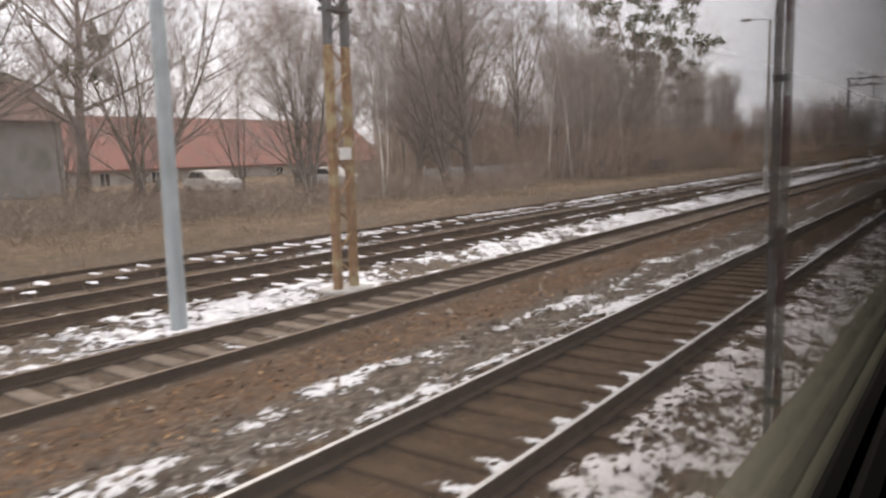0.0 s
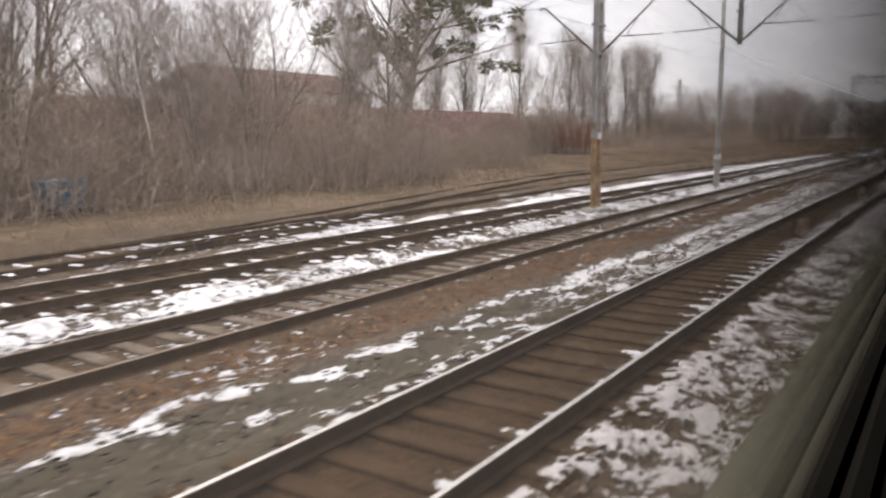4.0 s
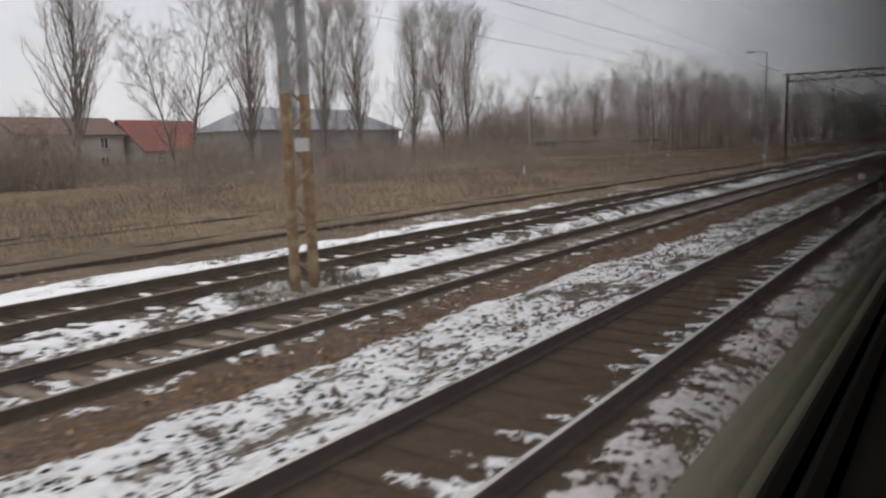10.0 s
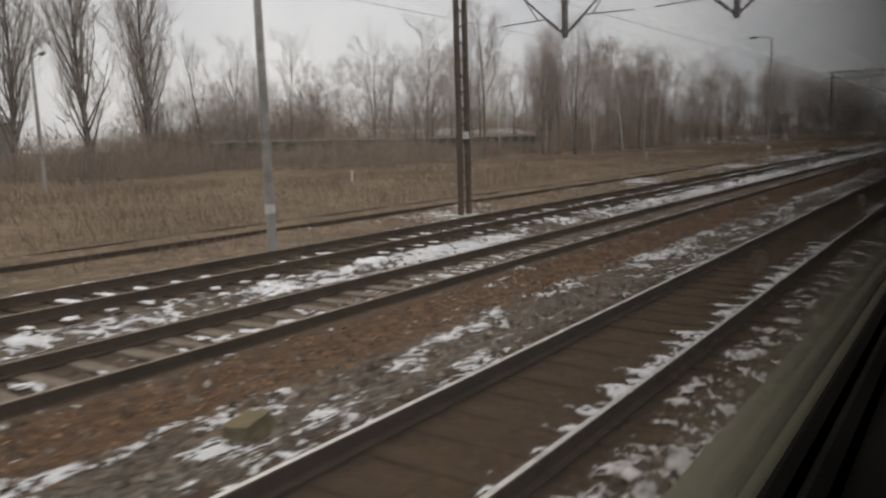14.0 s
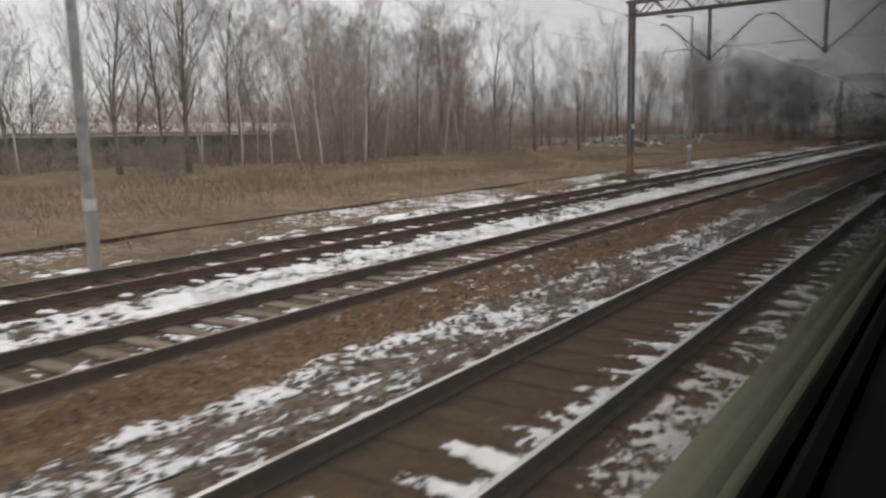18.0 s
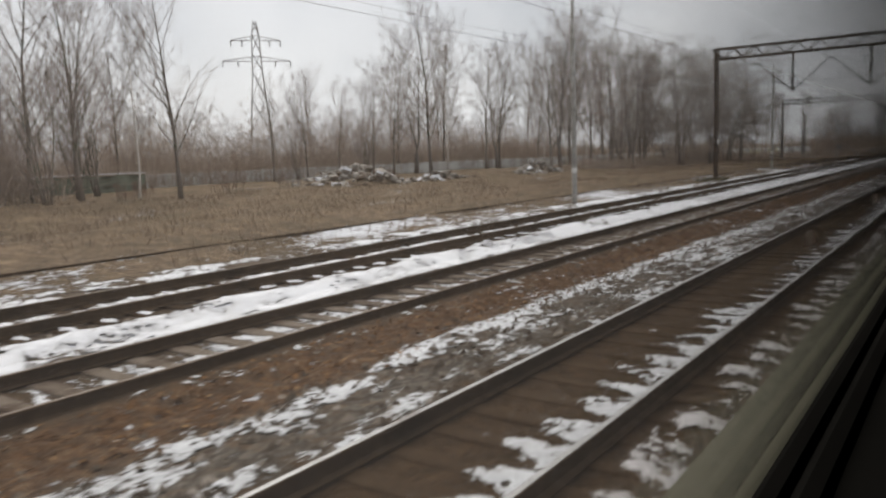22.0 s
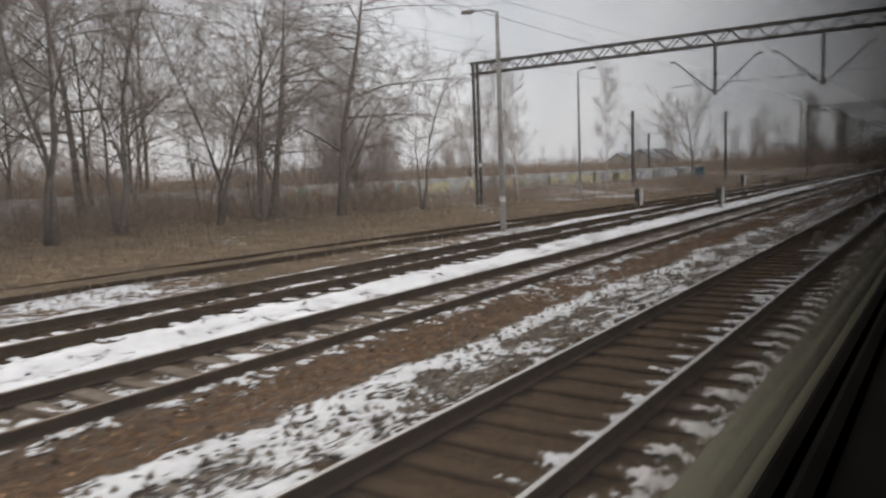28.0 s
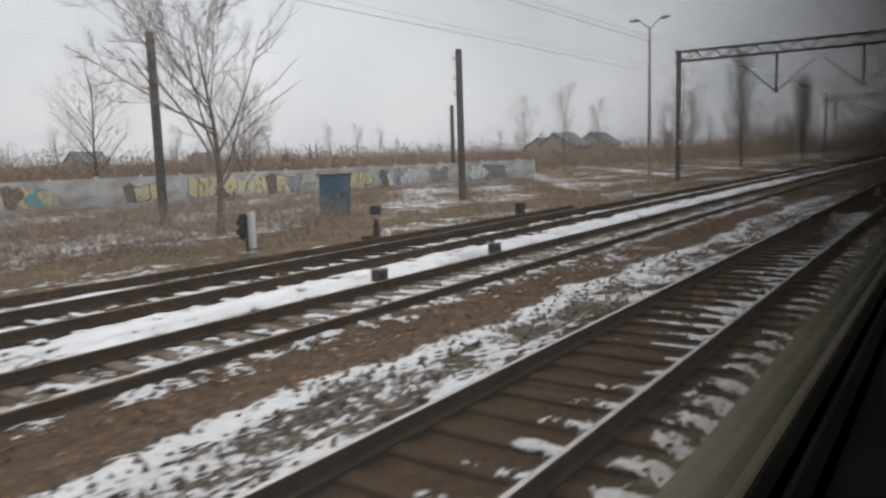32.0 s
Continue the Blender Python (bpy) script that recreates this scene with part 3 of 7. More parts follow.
def cover(d, y):
    """Shares of snow, dead grass and brown litter."""
    d, y = np.broadcast_arrays(np.asarray(d, float), np.asarray(y, float))

    def band(a, b, soft=0.25):
        return smooth(a - soft, a + soft, d) * (1 - smooth(b - soft, b + soft, d))

    def along(*pts):
        return np.interp(y, [p[0] for p in pts], [p[1] for p in pts])

    d = d - t3_off(y) * smooth(9.9, 11.0, d) * (1 - smooth(14.0, 16.0, d))
    lump = 0.10 * wave(d, y, 0.35, 7.0)
    snow = np.full(d.shape, -0.2)
    snow = np.maximum(snow, band(-0.2, 2.05) * 0.3 * along((0, 0.40), (90, 0.34), (180, 0.34), (250, 0.30), (330, 0.22), (450, 0.30)))
    wide = along((0, 5.7), (60, 5.8), (85, 6.0), (125, 6.4), (170, 6.0), (230, 5.8), (330, 5.9), (440, 5.9))
    inner = smooth(4.05, 4.3, d) * (1 - smooth(wide - 0.2, wide + 0.15, d))
    snow = np.maximum(snow, inner * 0.3 * along((0, 0.24), (30, 0.16), (50, 0.20), (70, 0.42), (128, 0.56), (150, 0.40), (190, 0.36), (215, 0.30), (240, 0.40), (275, 0.32), (300, 0.26), (345, 0.46), (380, 0.50), (440, 0.50)))
    snow = np.maximum(snow, band(5.7, 7.5) * along((0, 0.02), (90, 0.10), (125, 0.22), (150, 0.06), (440, 0.12)))
    snow = np.maximum(snow, band(8.03, 9.23, 0.1) * along((0, 0.0), (110, 0.26), (160, 0.12), (400, 0.26)))
    snow = np.maximum(snow, band(9.8, 10.85, 0.3) * 0.55 * along((0, 0.42), (50, 0.46), (100, 0.40), (150, 0.46), (185, 0.40), (240, 0.52), (300, 0.66), (440, 0.72)))
    snow = np.maximum(snow, band(11.4, 12.5, 0.1) * along((0, 0.08), (200, 0.14), (300, 0.34), (440, 0.34)))
    snow = np.maximum(snow, band(12.9, 14.2) * 0.5 * along((0, 0.26), (45, 0.34), (62, 0.66), (160, 0.68), (180, 0.24), (250, 0.22), (300, 0.36), (440, 0.30)))
    snow = np.maximum(snow, band(14.2, 17.2, 0.5) * along((0, 0.16), (100, 0.22), (180, 0.05), (250, 0.20), (330, 0.24), (440, 0.16)))
    snow = np.maximum(snow, smooth(17, 21, d) * (1 - smooth(44, 50, d)) * along((0, 0.02), (418, 0.04), (436, 0.20), (450, 0.26), (520, 0.2)))
    grass = smooth(13.6, 15.2, d) * along((0, 0.08), (110, 0.12), (165, 0.8), (260, 0.8), (440, 0.7)) + smooth(18.3, 20.3, d) * along((0, 0.75), (110, 0.8), (165, 0.4), (440, 0.4))
    grass = grass + band(9.7, 10.7) * 0.18
    litter = band(5.35, 7.55, 0.3) * along((0, 0.55), (60, 0.65), (95, 0.30), (150, 0.55), (200, 0.95), (330, 0.95), (400, 0.65), (440, 0.55)) + 0.15
    litter = np.maximum(litter, band(1.9, 4.1, 0.2) * 0.5)
    grey = np.maximum(band(4.05, along((0, 6.0), (40, 6.4), (70, 6.3), (90, 6.1), (200, 6.0), (330, 6.0), (380, 6.0)), 0.2), band(9.7, 10.9, 0.2) * 0.8)
    litter = litter * (1 - 0.8 * grey)
    return np.clip(snow + lump * (snow > 0.03), 0, 1), np.clip(grass, 0, 1), np.clip(litter, 0, 1), np.clip(grey, 0, 1)


def ground():
    ds = np.concatenate([[-2500, -600, -150, -40, -12, -5], np.arange(-3, 14.5, 0.22), np.arange(14.5, 32, 0.6), np.arange(32, 80, 3.0), [90, 110, 140, 200, 300, 500, 900, 1600, 2800]])
    ys = np.concatenate([[-2500, -800, -300, -120, -60], np.arange(-30, 560, 1.3), np.arange(560, 720, 4.0), [760, 850, 1000, 1300, 1800, 2600, 3600]])
    dd, yy = np.meshgrid(ds, ys)
    zz = height(dd, yy)
    zz = np.where(np.abs(dd) > 120, np.minimum(zz, 0.3), zz)
    co = np.stack([-dd, yy, zz], -1).reshape(-1, 3)
    nd, ny = len(ds), len(ys)
    i = np.arange(ny - 1)[:, None] * nd + np.arange(nd - 1)[None, :]
    quads = np.stack([i, i + nd, i + nd + 1, i + 1], -1).reshape(-1, 4)
    me = bpy.data.meshes.new("ground")
    me.vertices.add(len(co))
    me.vertices.foreach_set("co", co.ravel())
    me.loops.add(quads.size)
    me.loops.foreach_set("vertex_index", quads.ravel())
    me.polygons.add(len(quads))
    me.polygons.foreach_set("loop_start", np.arange(0, quads.size, 4))
    me.polygons.foreach_set("use_smooth", np.ones(len(quads), bool))
    me.update(calc_edges=True)
    me.validate()
    s, g, l, a = cover(dd, yy)
    lay = me.color_attributes.new("cover", "FLOAT_COLOR", "POINT")
    lay.data.foreach_set("color", np.stack([s, g, l, a], -1).astype(np.float32).ravel())
    lay = me.color_attributes.new("dust", "FLOAT_COLOR", "POINT")
    du = np.maximum(1 - smooth(1.0, 1.7, np.abs(dd - T1)), 0.45 * (1 - smooth(0.9, 1.4, np.minimum(np.abs(dd - T2), np.abs(dd - T3 - t3_off(yy)))))) * 0.85
    lay.data.foreach_set("color", np.stack([du, du, du, du], -1).astype(np.float32).ravel())
    me.materials.append(MAT["ground"])
    return tagged(new("ground", me), "brown ballast, dead grass and patchy old snow along the railway", "ground", kind="structure")


ground()


def rail_mesh(center, head_mat, y0=Y0, y1=Y1, step=20.0, shift=None):
    """One rail: foot, web and head, drawn along the line."""
    prof = [(-0.07, -0.172), (0.07, -0.172), (0.07, -0.158), (0.012, -0.140), (0.012, -0.048), (0.036, -0.036), (0.036, -0.008), (0.026, 0.0), (-0.026, 0.0), (-0.036, -0.008), (-0.036, -0.036), (-0.012, -0.048), (-0.012, -0.140), (-0.07, -0.158)]
    n = len(prof)
    ys = np.arange(y0, y1 + step, step)
    vs, fs, ms = [], [], []
    for y in ys:
        c = center if shift is None else float(shift(y)) + center
        vs += [(-c - a, y, b) for a, b in prof]
    for i in range(len(ys) - 1):
        for k in range(n):
            j = (k + 1) % n
            fs.append((i * n + k, i * n + j, (i + 1) * n + j, (i + 1) * n + k))
            ms.append(1 if k == 7 else 0)
    fs += [tuple(range(n - 1, -1, -1)), tuple((len(ys) - 1) * n + k for k in range(n))]
    ms += [0, 0]
    return vs, fs, ms, ["rail_side", head_mat]


TRACKS = {}
for tname, c, head_mat, lab in (("T0", -1.25, "rail_head", "running track under the train"), ("T1", T1, "rail_head", "main track with worn steel rails on tarred wooden sleepers"),
                                ("T2", T2, "rail_head_rusty", "second track with dull rails on concrete sleepers"), ("T3", T3, "rail_head_rusty", "third track with rusty rails and snow on its sleepers")):
    tk = thing("railway_track", Matrix(), lab, "track", kind="structure")
    for side in (-GAUGE / 2, GAUGE / 2):
        v, f, ms, mats = rail_mesh(c + side, head_mat, shift=t3_off if c == T3 else None)
        v = [(a, b, q + (LOW2 if c == T2 else 0)) for a, b, q in v]
        if tname == "T0":
            v = [(a + drift(b)[0], b, q + drift(b)[1]) for a, b, q in v]
        link_mesh("rail", v, f, mats, tk, face_mats=ms)
    TRACKS[tname] = tk
tk = thing("railway_track", Matrix(), "overgrown rusty siding half sunk in dead grass", "track", kind="structure")
for side in (-GAUGE / 2, GAUGE / 2):
    v, f, ms, mats = rail_mesh(side, "rail_side", -40, 470, 5.0, siding_d)
    link_mesh("rail", [(a, b, q - 0.075 + 0.13 * float(smooth(235, 270, b) * (1 - smooth(372, 392, b)))) for a, b, q in v], f, mats, tk, face_mats=ms)
TRACKS["T4"] = tk
tk = thing("railway_track", Matrix(), "outer siding of rusty rails in dry grass", "track", kind="structure")
for side in (-GAUGE / 2, GAUGE / 2):
    v, f, ms, mats = rail_mesh(side, "rail_side", 62, 190, 4.0, lambda y: 16.0 + 5.0 * float(smooth(58, 105, y)) + 0.03 * max(0, y - 120))
    link_mesh("rail", [(a, b, q - 0.08 + 0.19 * float(smooth(62, 100, b)) - 0.32 * float(smooth(150, 185, b))) for a, b, q in v], f, mats, tk, face_mats=ms)
TRACKS["T5"] = tk


# ---- the train that carries the eye: a long side wall with its window band ----
def train():
    t = thing("passenger_train", Matrix(), "passenger train with a long window band and grey ledge", "train")
    ya, yb = -30.0, 480.0
    ez = EYE_Z

    ys = list(np.linspace(ya, yb, 103))
    bend = [drift(y) for y in ys]

    def run(name, prof, mat, label="", closed=True, soft=False):
        n, m = len(prof), len(ys)
        vs = [(sx - a, y, sz + b) for y, (sx, sz) in zip(ys, bend) for a, b in prof]
        fs = [(r * n + k, r * n + (k + 1) % n, (r + 1) * n + (k + 1) % n, (r + 1) * n + k) for r in range(m - 1) for k in range(n if closed else n - 1)]
        if closed:
            fs += [tuple(range(n - 1, -1, -1)), tuple((m - 1) * n + k for k in range(n))]
        return link_mesh(name, vs, fs, mat, t, label, smooth=soft)

    run("outer_wall", [(0.166, -0.0 + 0.45), (0.166, ez - 0.262), (0.118, ez - 0.262), (0.118, 0.45)], "train_paint")
    run("window_ledge", [(0.174, ez - 0.285), (0.1735, ez - 0.268), (0.171, ez - 0.258), (0.165, ez - 0.2515), (0.155, ez - 0.249), (0.142, ez - 0.249), (0.130, ez - 0.251), (0.120, ez - 0.255), (0.111, ez - 0.262), (0.108, ez - 0.285)], "sill", "grey painted window ledge", soft=True)
    run("gasket", [(0.107, ez - 0.29), (0.107, ez - 0.241), (0.101, ez - 0.236), (0.092, ez - 0.239), (0.088, ez - 0.29)], "rubber", "black rubber gasket")
    run("gasket", [(0.087, ez - 0.29), (0.087, ez - 0.246), (0.080, ez - 0.241), (0.070, ez - 0.246), (0.066, ez - 0.29)], "rubber", "black rubber gasket")
    run("inner_sill", [(0.065, ez - 0.30), (0.065, ez - 0.256), (-0.02, ez - 0.27), (-0.02, ez - 0.30)], "rubber")
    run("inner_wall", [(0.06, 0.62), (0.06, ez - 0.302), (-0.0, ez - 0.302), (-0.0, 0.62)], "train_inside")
    for d in (0.1045, 0.116):
        run("pane", [(d, ez + 0.52), (d, ez - 0.2385)], "dusty_pane" if d > 0.11 else "pane", "dusty window pane", closed=False).visible_shadow = False
    run("upper_wall", [(0.166, ez + 0.52), (0.150, ez + 1.2), (0.09, ez + 1.2), (0.09, ez + 0.52)], "train_paint")
    run("roof", [(0.14, ez + 1.202), (-0.35, ez + 1.62), (-2.15, ez + 1.62), (-2.64, ez + 1.202), (-2.58, ez + 1.17), (-2.13, ez + 1.56), (-0.37, ez + 1.56), (0.08, ez + 1.17)], "train_paint")
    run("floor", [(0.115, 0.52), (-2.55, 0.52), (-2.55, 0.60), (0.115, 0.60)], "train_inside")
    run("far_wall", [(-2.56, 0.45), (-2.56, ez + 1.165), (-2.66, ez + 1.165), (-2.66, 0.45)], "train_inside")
    for y in (ya, yb):
        g = Geo()
        sx, sz = drift(y)
        g.box((sx - 0.10, y - 0.04, sz + 0.62), (sx + 2.55, y + 0.04, sz + ez + 1.16))
        g.make("end_wall", "train_inside", t)
    for y in np.arange(ya + 4, yb - 3, 9.5):
        g = Geo()
        sx, sz = drift(y)
        for xo in (0.5, 2.0):
            g.tube([(sx + xo, y, sz + 0.42), (sx + xo + 0.07, y, sz + 0.42)], [0.42, 0.42], 16)
        g.tube([(sx + 0.5, y, sz + 0.42), (sx + 2.0, y, sz + 0.42)], [0.08, 0.08], 8)
        g.make("wheelset", "steel", t)
    return t


train()
# ---- overhead line ----
def lattice_leg(g, x, y, z0, z1, wide, chord, mat=0, rust_to=None, mat2=1):
    """Two channels side by side with slanting ties between them."""
    for s in (-1, 1):
        cy = y + s * wide / 2
        if rust_to:
            g.box((x - chord * 0.6, cy - chord / 2, z0), (x + chord * 0.6, cy + chord / 2, rust_to), mat2)
            g.box((x - chord * 0.6, cy - chord / 2, rust_to), (x + chord * 0.6, cy + chord / 2, z1), mat)
        else:
            g.box((x - chord * 0.6, cy - chord / 2, z0), (x + chord * 0.6, cy + chord / 2, z1), mat)
    z, k = z0 + 0.30, 0
    while z < z1 - 0.6:
        m = mat2 if rust_to and z < rust_to else mat
        s = 1 if k % 2 else -1
        xx = x + s * chord * 0.62
        g.bar((xx, y - s * wide / 2, z), (xx, y + s * wide / 2, z + 0.42), 0.035, None, m)
        z, k = z + 0.53, k + 1


def insulator(g, p, q, mat):
    p, q = Vector(p), Vector(q)
    for k in range(6):
        a = p.lerp(q, k / 6)
        b = p.lerp(q, (k + 0.45) / 6)
        g.tube([a, b], [0.065, 0.04], 6, mat)


def arm(parent, x, y, z, side):
    """One pull-off bracket: a slanting tube with insulator and a steady tube for the contact wire."""
    g = Geo()
    tip = (x + side * 1.98, y, z + 1.75)
    g.tube([(x, y, z), tip], [0.032, 0.032], 6)
    g.tube([tip, (tip[0] + side * 0.28, y, tip[2] + 0.02)], [0.035, 0.035], 6)
    g.tube([(x + side * 0.62, y, z + 0.54), (x + side * 2.2, y, z + 0.50)], [0.02, 0.016], 5)
    g.tube([(x + side * 0.9, y, z + 0.53), (x + side * 1.3, y, z + 1.1)], [0.016, 0.016], 5)
    br = g.make("bracket", "steel", parent)
    g = Geo()
    insulator(g, (x + side * 0.25, y, z + 0.215), (x + side * 0.62, y, z + 0.534), 0)
    g.make("insulator", "black_paint", br, "ribbed dark insulator")


def drop_tube(parent, x, y, ztop, zlow):
    g = Geo()
    g.box((x - 0.07, y - 0.07, zlow - 0.06), (x + 0.07, y + 0.07, ztop))
    g.box((x - 0.11, y - 0.11, zlow + 0.1), (x + 0.11, y + 0.11, zlow + 0.16))
    g.box((x - 0.11, y - 0.11, zlow + 0.95), (x + 0.11, y + 0.11, zlow + 1.0))
    g.make("drop_tube", "steel", parent)
    for side in (-1, 1):
        arm(parent, x, y, zlow, side)


def portal(y, d_leg, top, drops, low=5.4, leg="steel", rusty=None, on_leg=False, right=7.2, beam_h=0.72, label=""):
    t = thing("catenary_portal", pose(0, 0, 0), label, "gantry", "overhead line portals")
    x = -d_leg
    z0 = h_at(d_leg, y) - 0.05
    g = Geo()
    lattice_leg(g, x, y, z0 + 0.12, top, 0.48, 0.13, 0, rusty)
    g.make("leg", [leg, "rusty_steel"], t)
    g = Geo()
    g.box((x - 0.4, y - 0.5, z0 - 0.3), (x + 0.4, y + 0.5, z0 + 0.14), 0, 0.04)
    g.make("footing", "concrete", t, "cast concrete footing")
    g = Geo()
    g.box((x + 0.10, y - 0.17, 2.36), (x + 0.125, y + 0.17, 2.60))
    g.make("plate", "white_paint", t, "small white number plate")
    xr = right
    g = Geo()
    lattice_leg(g, xr, y, -0.3, top, 0.48, 0.13, 0)
    g.make("leg", [leg, "rusty_steel"], t)
    zb, zt = top - beam_h, top
    xa = x - 0.2
    for s in (-1, 1):
        g = Geo()
        cy = y + s * 0.3
        g.box((xa, cy - 0.045, zb), (xr + 0.2, cy + 0.045, zb + 0.09))
        g.box((xa, cy - 0.045, zt - 0.09), (xr + 0.2, cy + 0.045, zt))
        n = int((xr - xa) / 0.62)
        for k in range(n):
            p, q = xa + k * (xr - xa) / n, xa + (k + 1) * (xr - xa) / n
            za, zc = (zb + 0.05, zt - 0.05) if k % 2 else (zt - 0.05, zb + 0.05)
            g.bar((p, cy, za), (q, cy, zc), 0.05)
        g.make("truss_side", leg, t)
    g = Geo()
    n = int((xr - xa) / 1.25)
    for z in (zb + 0.045, zt - 0.045):
        for k in range(n):
            p, q = xa + k * (xr - xa) / n, xa + (k + 1) * (xr - xa) / n
            s = 1 if k % 2 else -1
            g.bar((p, y - 0.26 * s, z), (q, y + 0.26 * s, z), 0.04)
    g.make("bracing", leg, t)
    for d in drops:
        drop_tube(t, -d, y, zb + 0.02, low)
    if on_leg:
        for zc in (low - 0.05, low + 0.95):
            g = Geo()
            g.box((x - 0.14, y - 0.34, zc), (x + 0.14, y + 0.34, zc + 0.08))
            g.make("clamp", leg, t)
        for side in (-1, 1):
            arm(t, x + side * 0.12, y, low, side)
    return t


PORTALS = [
    (11.2, 10.2, 8.1, (5.9, 0.6), 5.3, "steel", 4.6, True, "old portal mast with flaking rust and yellow paint"),
    (80.7, 10.75, 8.3, (5.9, 0.6), 5.4, "pale_steel", 2.4, True, "grey portal with rust at its foot beside the snowy track"),
    (147.0, 10.05, 8.4, (5.8, 0.6), 5.35, "pale_steel", 3.4, True, "grey portal whose rusty foot stands in snow"),
    (213.4, 14.4, 8.0, (10.6, 5.6, 0.6), 5.35, "rusty_dark", None, False, "dark lattice portal over the tracks"),
    (283.15, 14.08, 8.4, (10.4, 5.6, 0.6), 5.4, "steel", 1.0, False, "dark lattice portal with rusted feet"),
    (353.3, 14.3, 8.4, (9.75, 5.55, 0.6), 5.45, "rusty_dark", None, False, "dark lattice portal beside the siding"),
    (425.1, 24.6, 8.65, (10.45, 5.55, 0.6), 5.55, "steel", None, False, "wide dark lattice portal across the siding"),
    (493.0, 16.6, 8.6, (10.4, 5.55, 0.6), 5.5, "steel", None, False, "dark lattice portal at the station throat"),
    (560.0, 17.0, 8.6, (10.4, 5.55, 0.6), 5.5, "steel", None, False, "distant dark lattice portal"),
    (628.0, 17.0, 8.6, (10.4, 5.55, 0.6), 5.5, "steel", None, False, "distant dark lattice portal"),
]
for y, d, top, drops, low, leg, rusty, on_leg, lab in PORTALS:
    portal(y, d, top, drops, low, leg, rusty, on_leg, label=lab)


def wire(d, z_mess, z_cont, label):
    """Contact wire and its sagging messenger over one track."""
    t = thing("overhead_wire", Matrix(), label, "wire", "overhead wires")
    ys = [-60.0] + [p[0] for p in PORTALS] + [700.0]
    g = Geo()
    pts = []
    for a, b in zip(ys, ys[1:]):
        for k in range(8):
            u = k / 8
            pts.append((-d + 0.2 * math.sin(a), a + (b - a) * u, z_mess - 1.0 * 4 * u * (1 - u)))
    g.tube(pts, [0.0042] * len(pts), 4)
    g.make("messenger_wire", "steel", t)
    g = Geo()
    g.tube([(-d, y, z_cont) for y in ys], [0.006] * len(ys), 4)
    g.make("contact_wire", "steel", t)
    g = Geo()
    for a, b in zip(ys, ys[1:]):
        for k in range(1, 8):
            u = k / 8
            g.tube([(-d, a + (b - a) * u, z_cont), (-d, a + (b - a) * u, z_mess - 1.0 * 4 * u * (1 - u))], [0.003, 0.003], 3)
    g.make("droppers", "steel", t)


for d in (T1, T2, T3):
    wire(d, 6.75, 5.55, "thin copper overhead wires above the rails")


# ---- lamp posts and poles ----
def lamp_post(y, d, top, arm_x=0.0, mat="concrete", band=None, double=False, r=0.12, label="grey concrete lamp post in the dead grass", head=True):
    t = thing("lamp_post", pose(-d, y, h_at(d, y) - 0.05), label, "lamp post", "lamp posts")
    g = Geo()
    g.tube([(0, 0, 0), (0, 0, 0.05), (0, 0, top * 0.5), (0, 0, top)], [r * 1.05, r, r * 0.85, r * 0.6], 12)
    g.make("pole", mat, t, smooth=True)
    if band:
        g = Geo()
        g.tube([(0, 0, band), (0, 0, band + 0.22)], [r * 1.02 + 0.005, r * 1.0 + 0.005], 12)
        g.make("band", "white_paint", t, "white painted band")
    if head:
        for s in ((1, -1) if double else (1,)):
            g = Geo()
            a = arm_x * s
            g.tube([(0, 0, top - 0.05), (a * 0.35, 0, top + 0.12), (a, 0, top + 0.16 + (0.35 if double else 0))], [0.04, 0.035, 0.03], 6)
            br = g.make("lamp_arm", "grey_pole", t)
            g = Geo()
            e = math.copysign(1, a)
            zt = top + 0.16 + (0.35 if double else 0)
            g.tube([(a - e * 0.05, 0, zt), (a + e * 0.15, 0, zt + 0.0), (a + e * 0.55, 0, zt + 0.02)], [0.06, 0.11, 0.07], 8)
            g.make("lamp_head", "pale_steel", br)
    return t


lamp_post(7.35, 10.4, 10.0, -1.1, "grey_pole", label="pale grey tubular pole on a concrete block", r=0.14)
lamp_post(47.95, 10.45, 10.0, -1.1, "concrete", 1.25, label="weathered concrete lamp post between the tracks")
lamp_post(95.86, 10.4, 10.0, -1.1, "concrete", 1.5, r=0.16, label="thick concrete pole with a white band beside the track")
lamp_post(204.8, 14.4, 9.6, -1.1, "concrete", 1.0)
lamp_post(255.1, 14.0, 9.6, -1.1, "concrete", 1.2)
lamp_post(293.5, 14.4, 9.0, -1.1, "concrete", 1.3)
lamp_post(332.7, 14.6, 9.0, -1.1, "concrete", 1.4)
lamp_post(371.5, 14.7, 9.0, -1.1, "concrete", 1.5)
lamp_post(412.0, 15.4, 8.72, -1.1, "concrete", 1.2)
lamp_post(439.6, 24.4, 9.6, 0.9, "concrete", label="slim grey lamp post behind the siding")
lamp_post(487.0, 16.5, 9.8, 0.7, "concrete", double=True, label="twin-headed lamp post beside the tracks")
lamp_post(212.5, 41.0, 7.0, 0.9, "concrete", label="lamp post among the poplars")


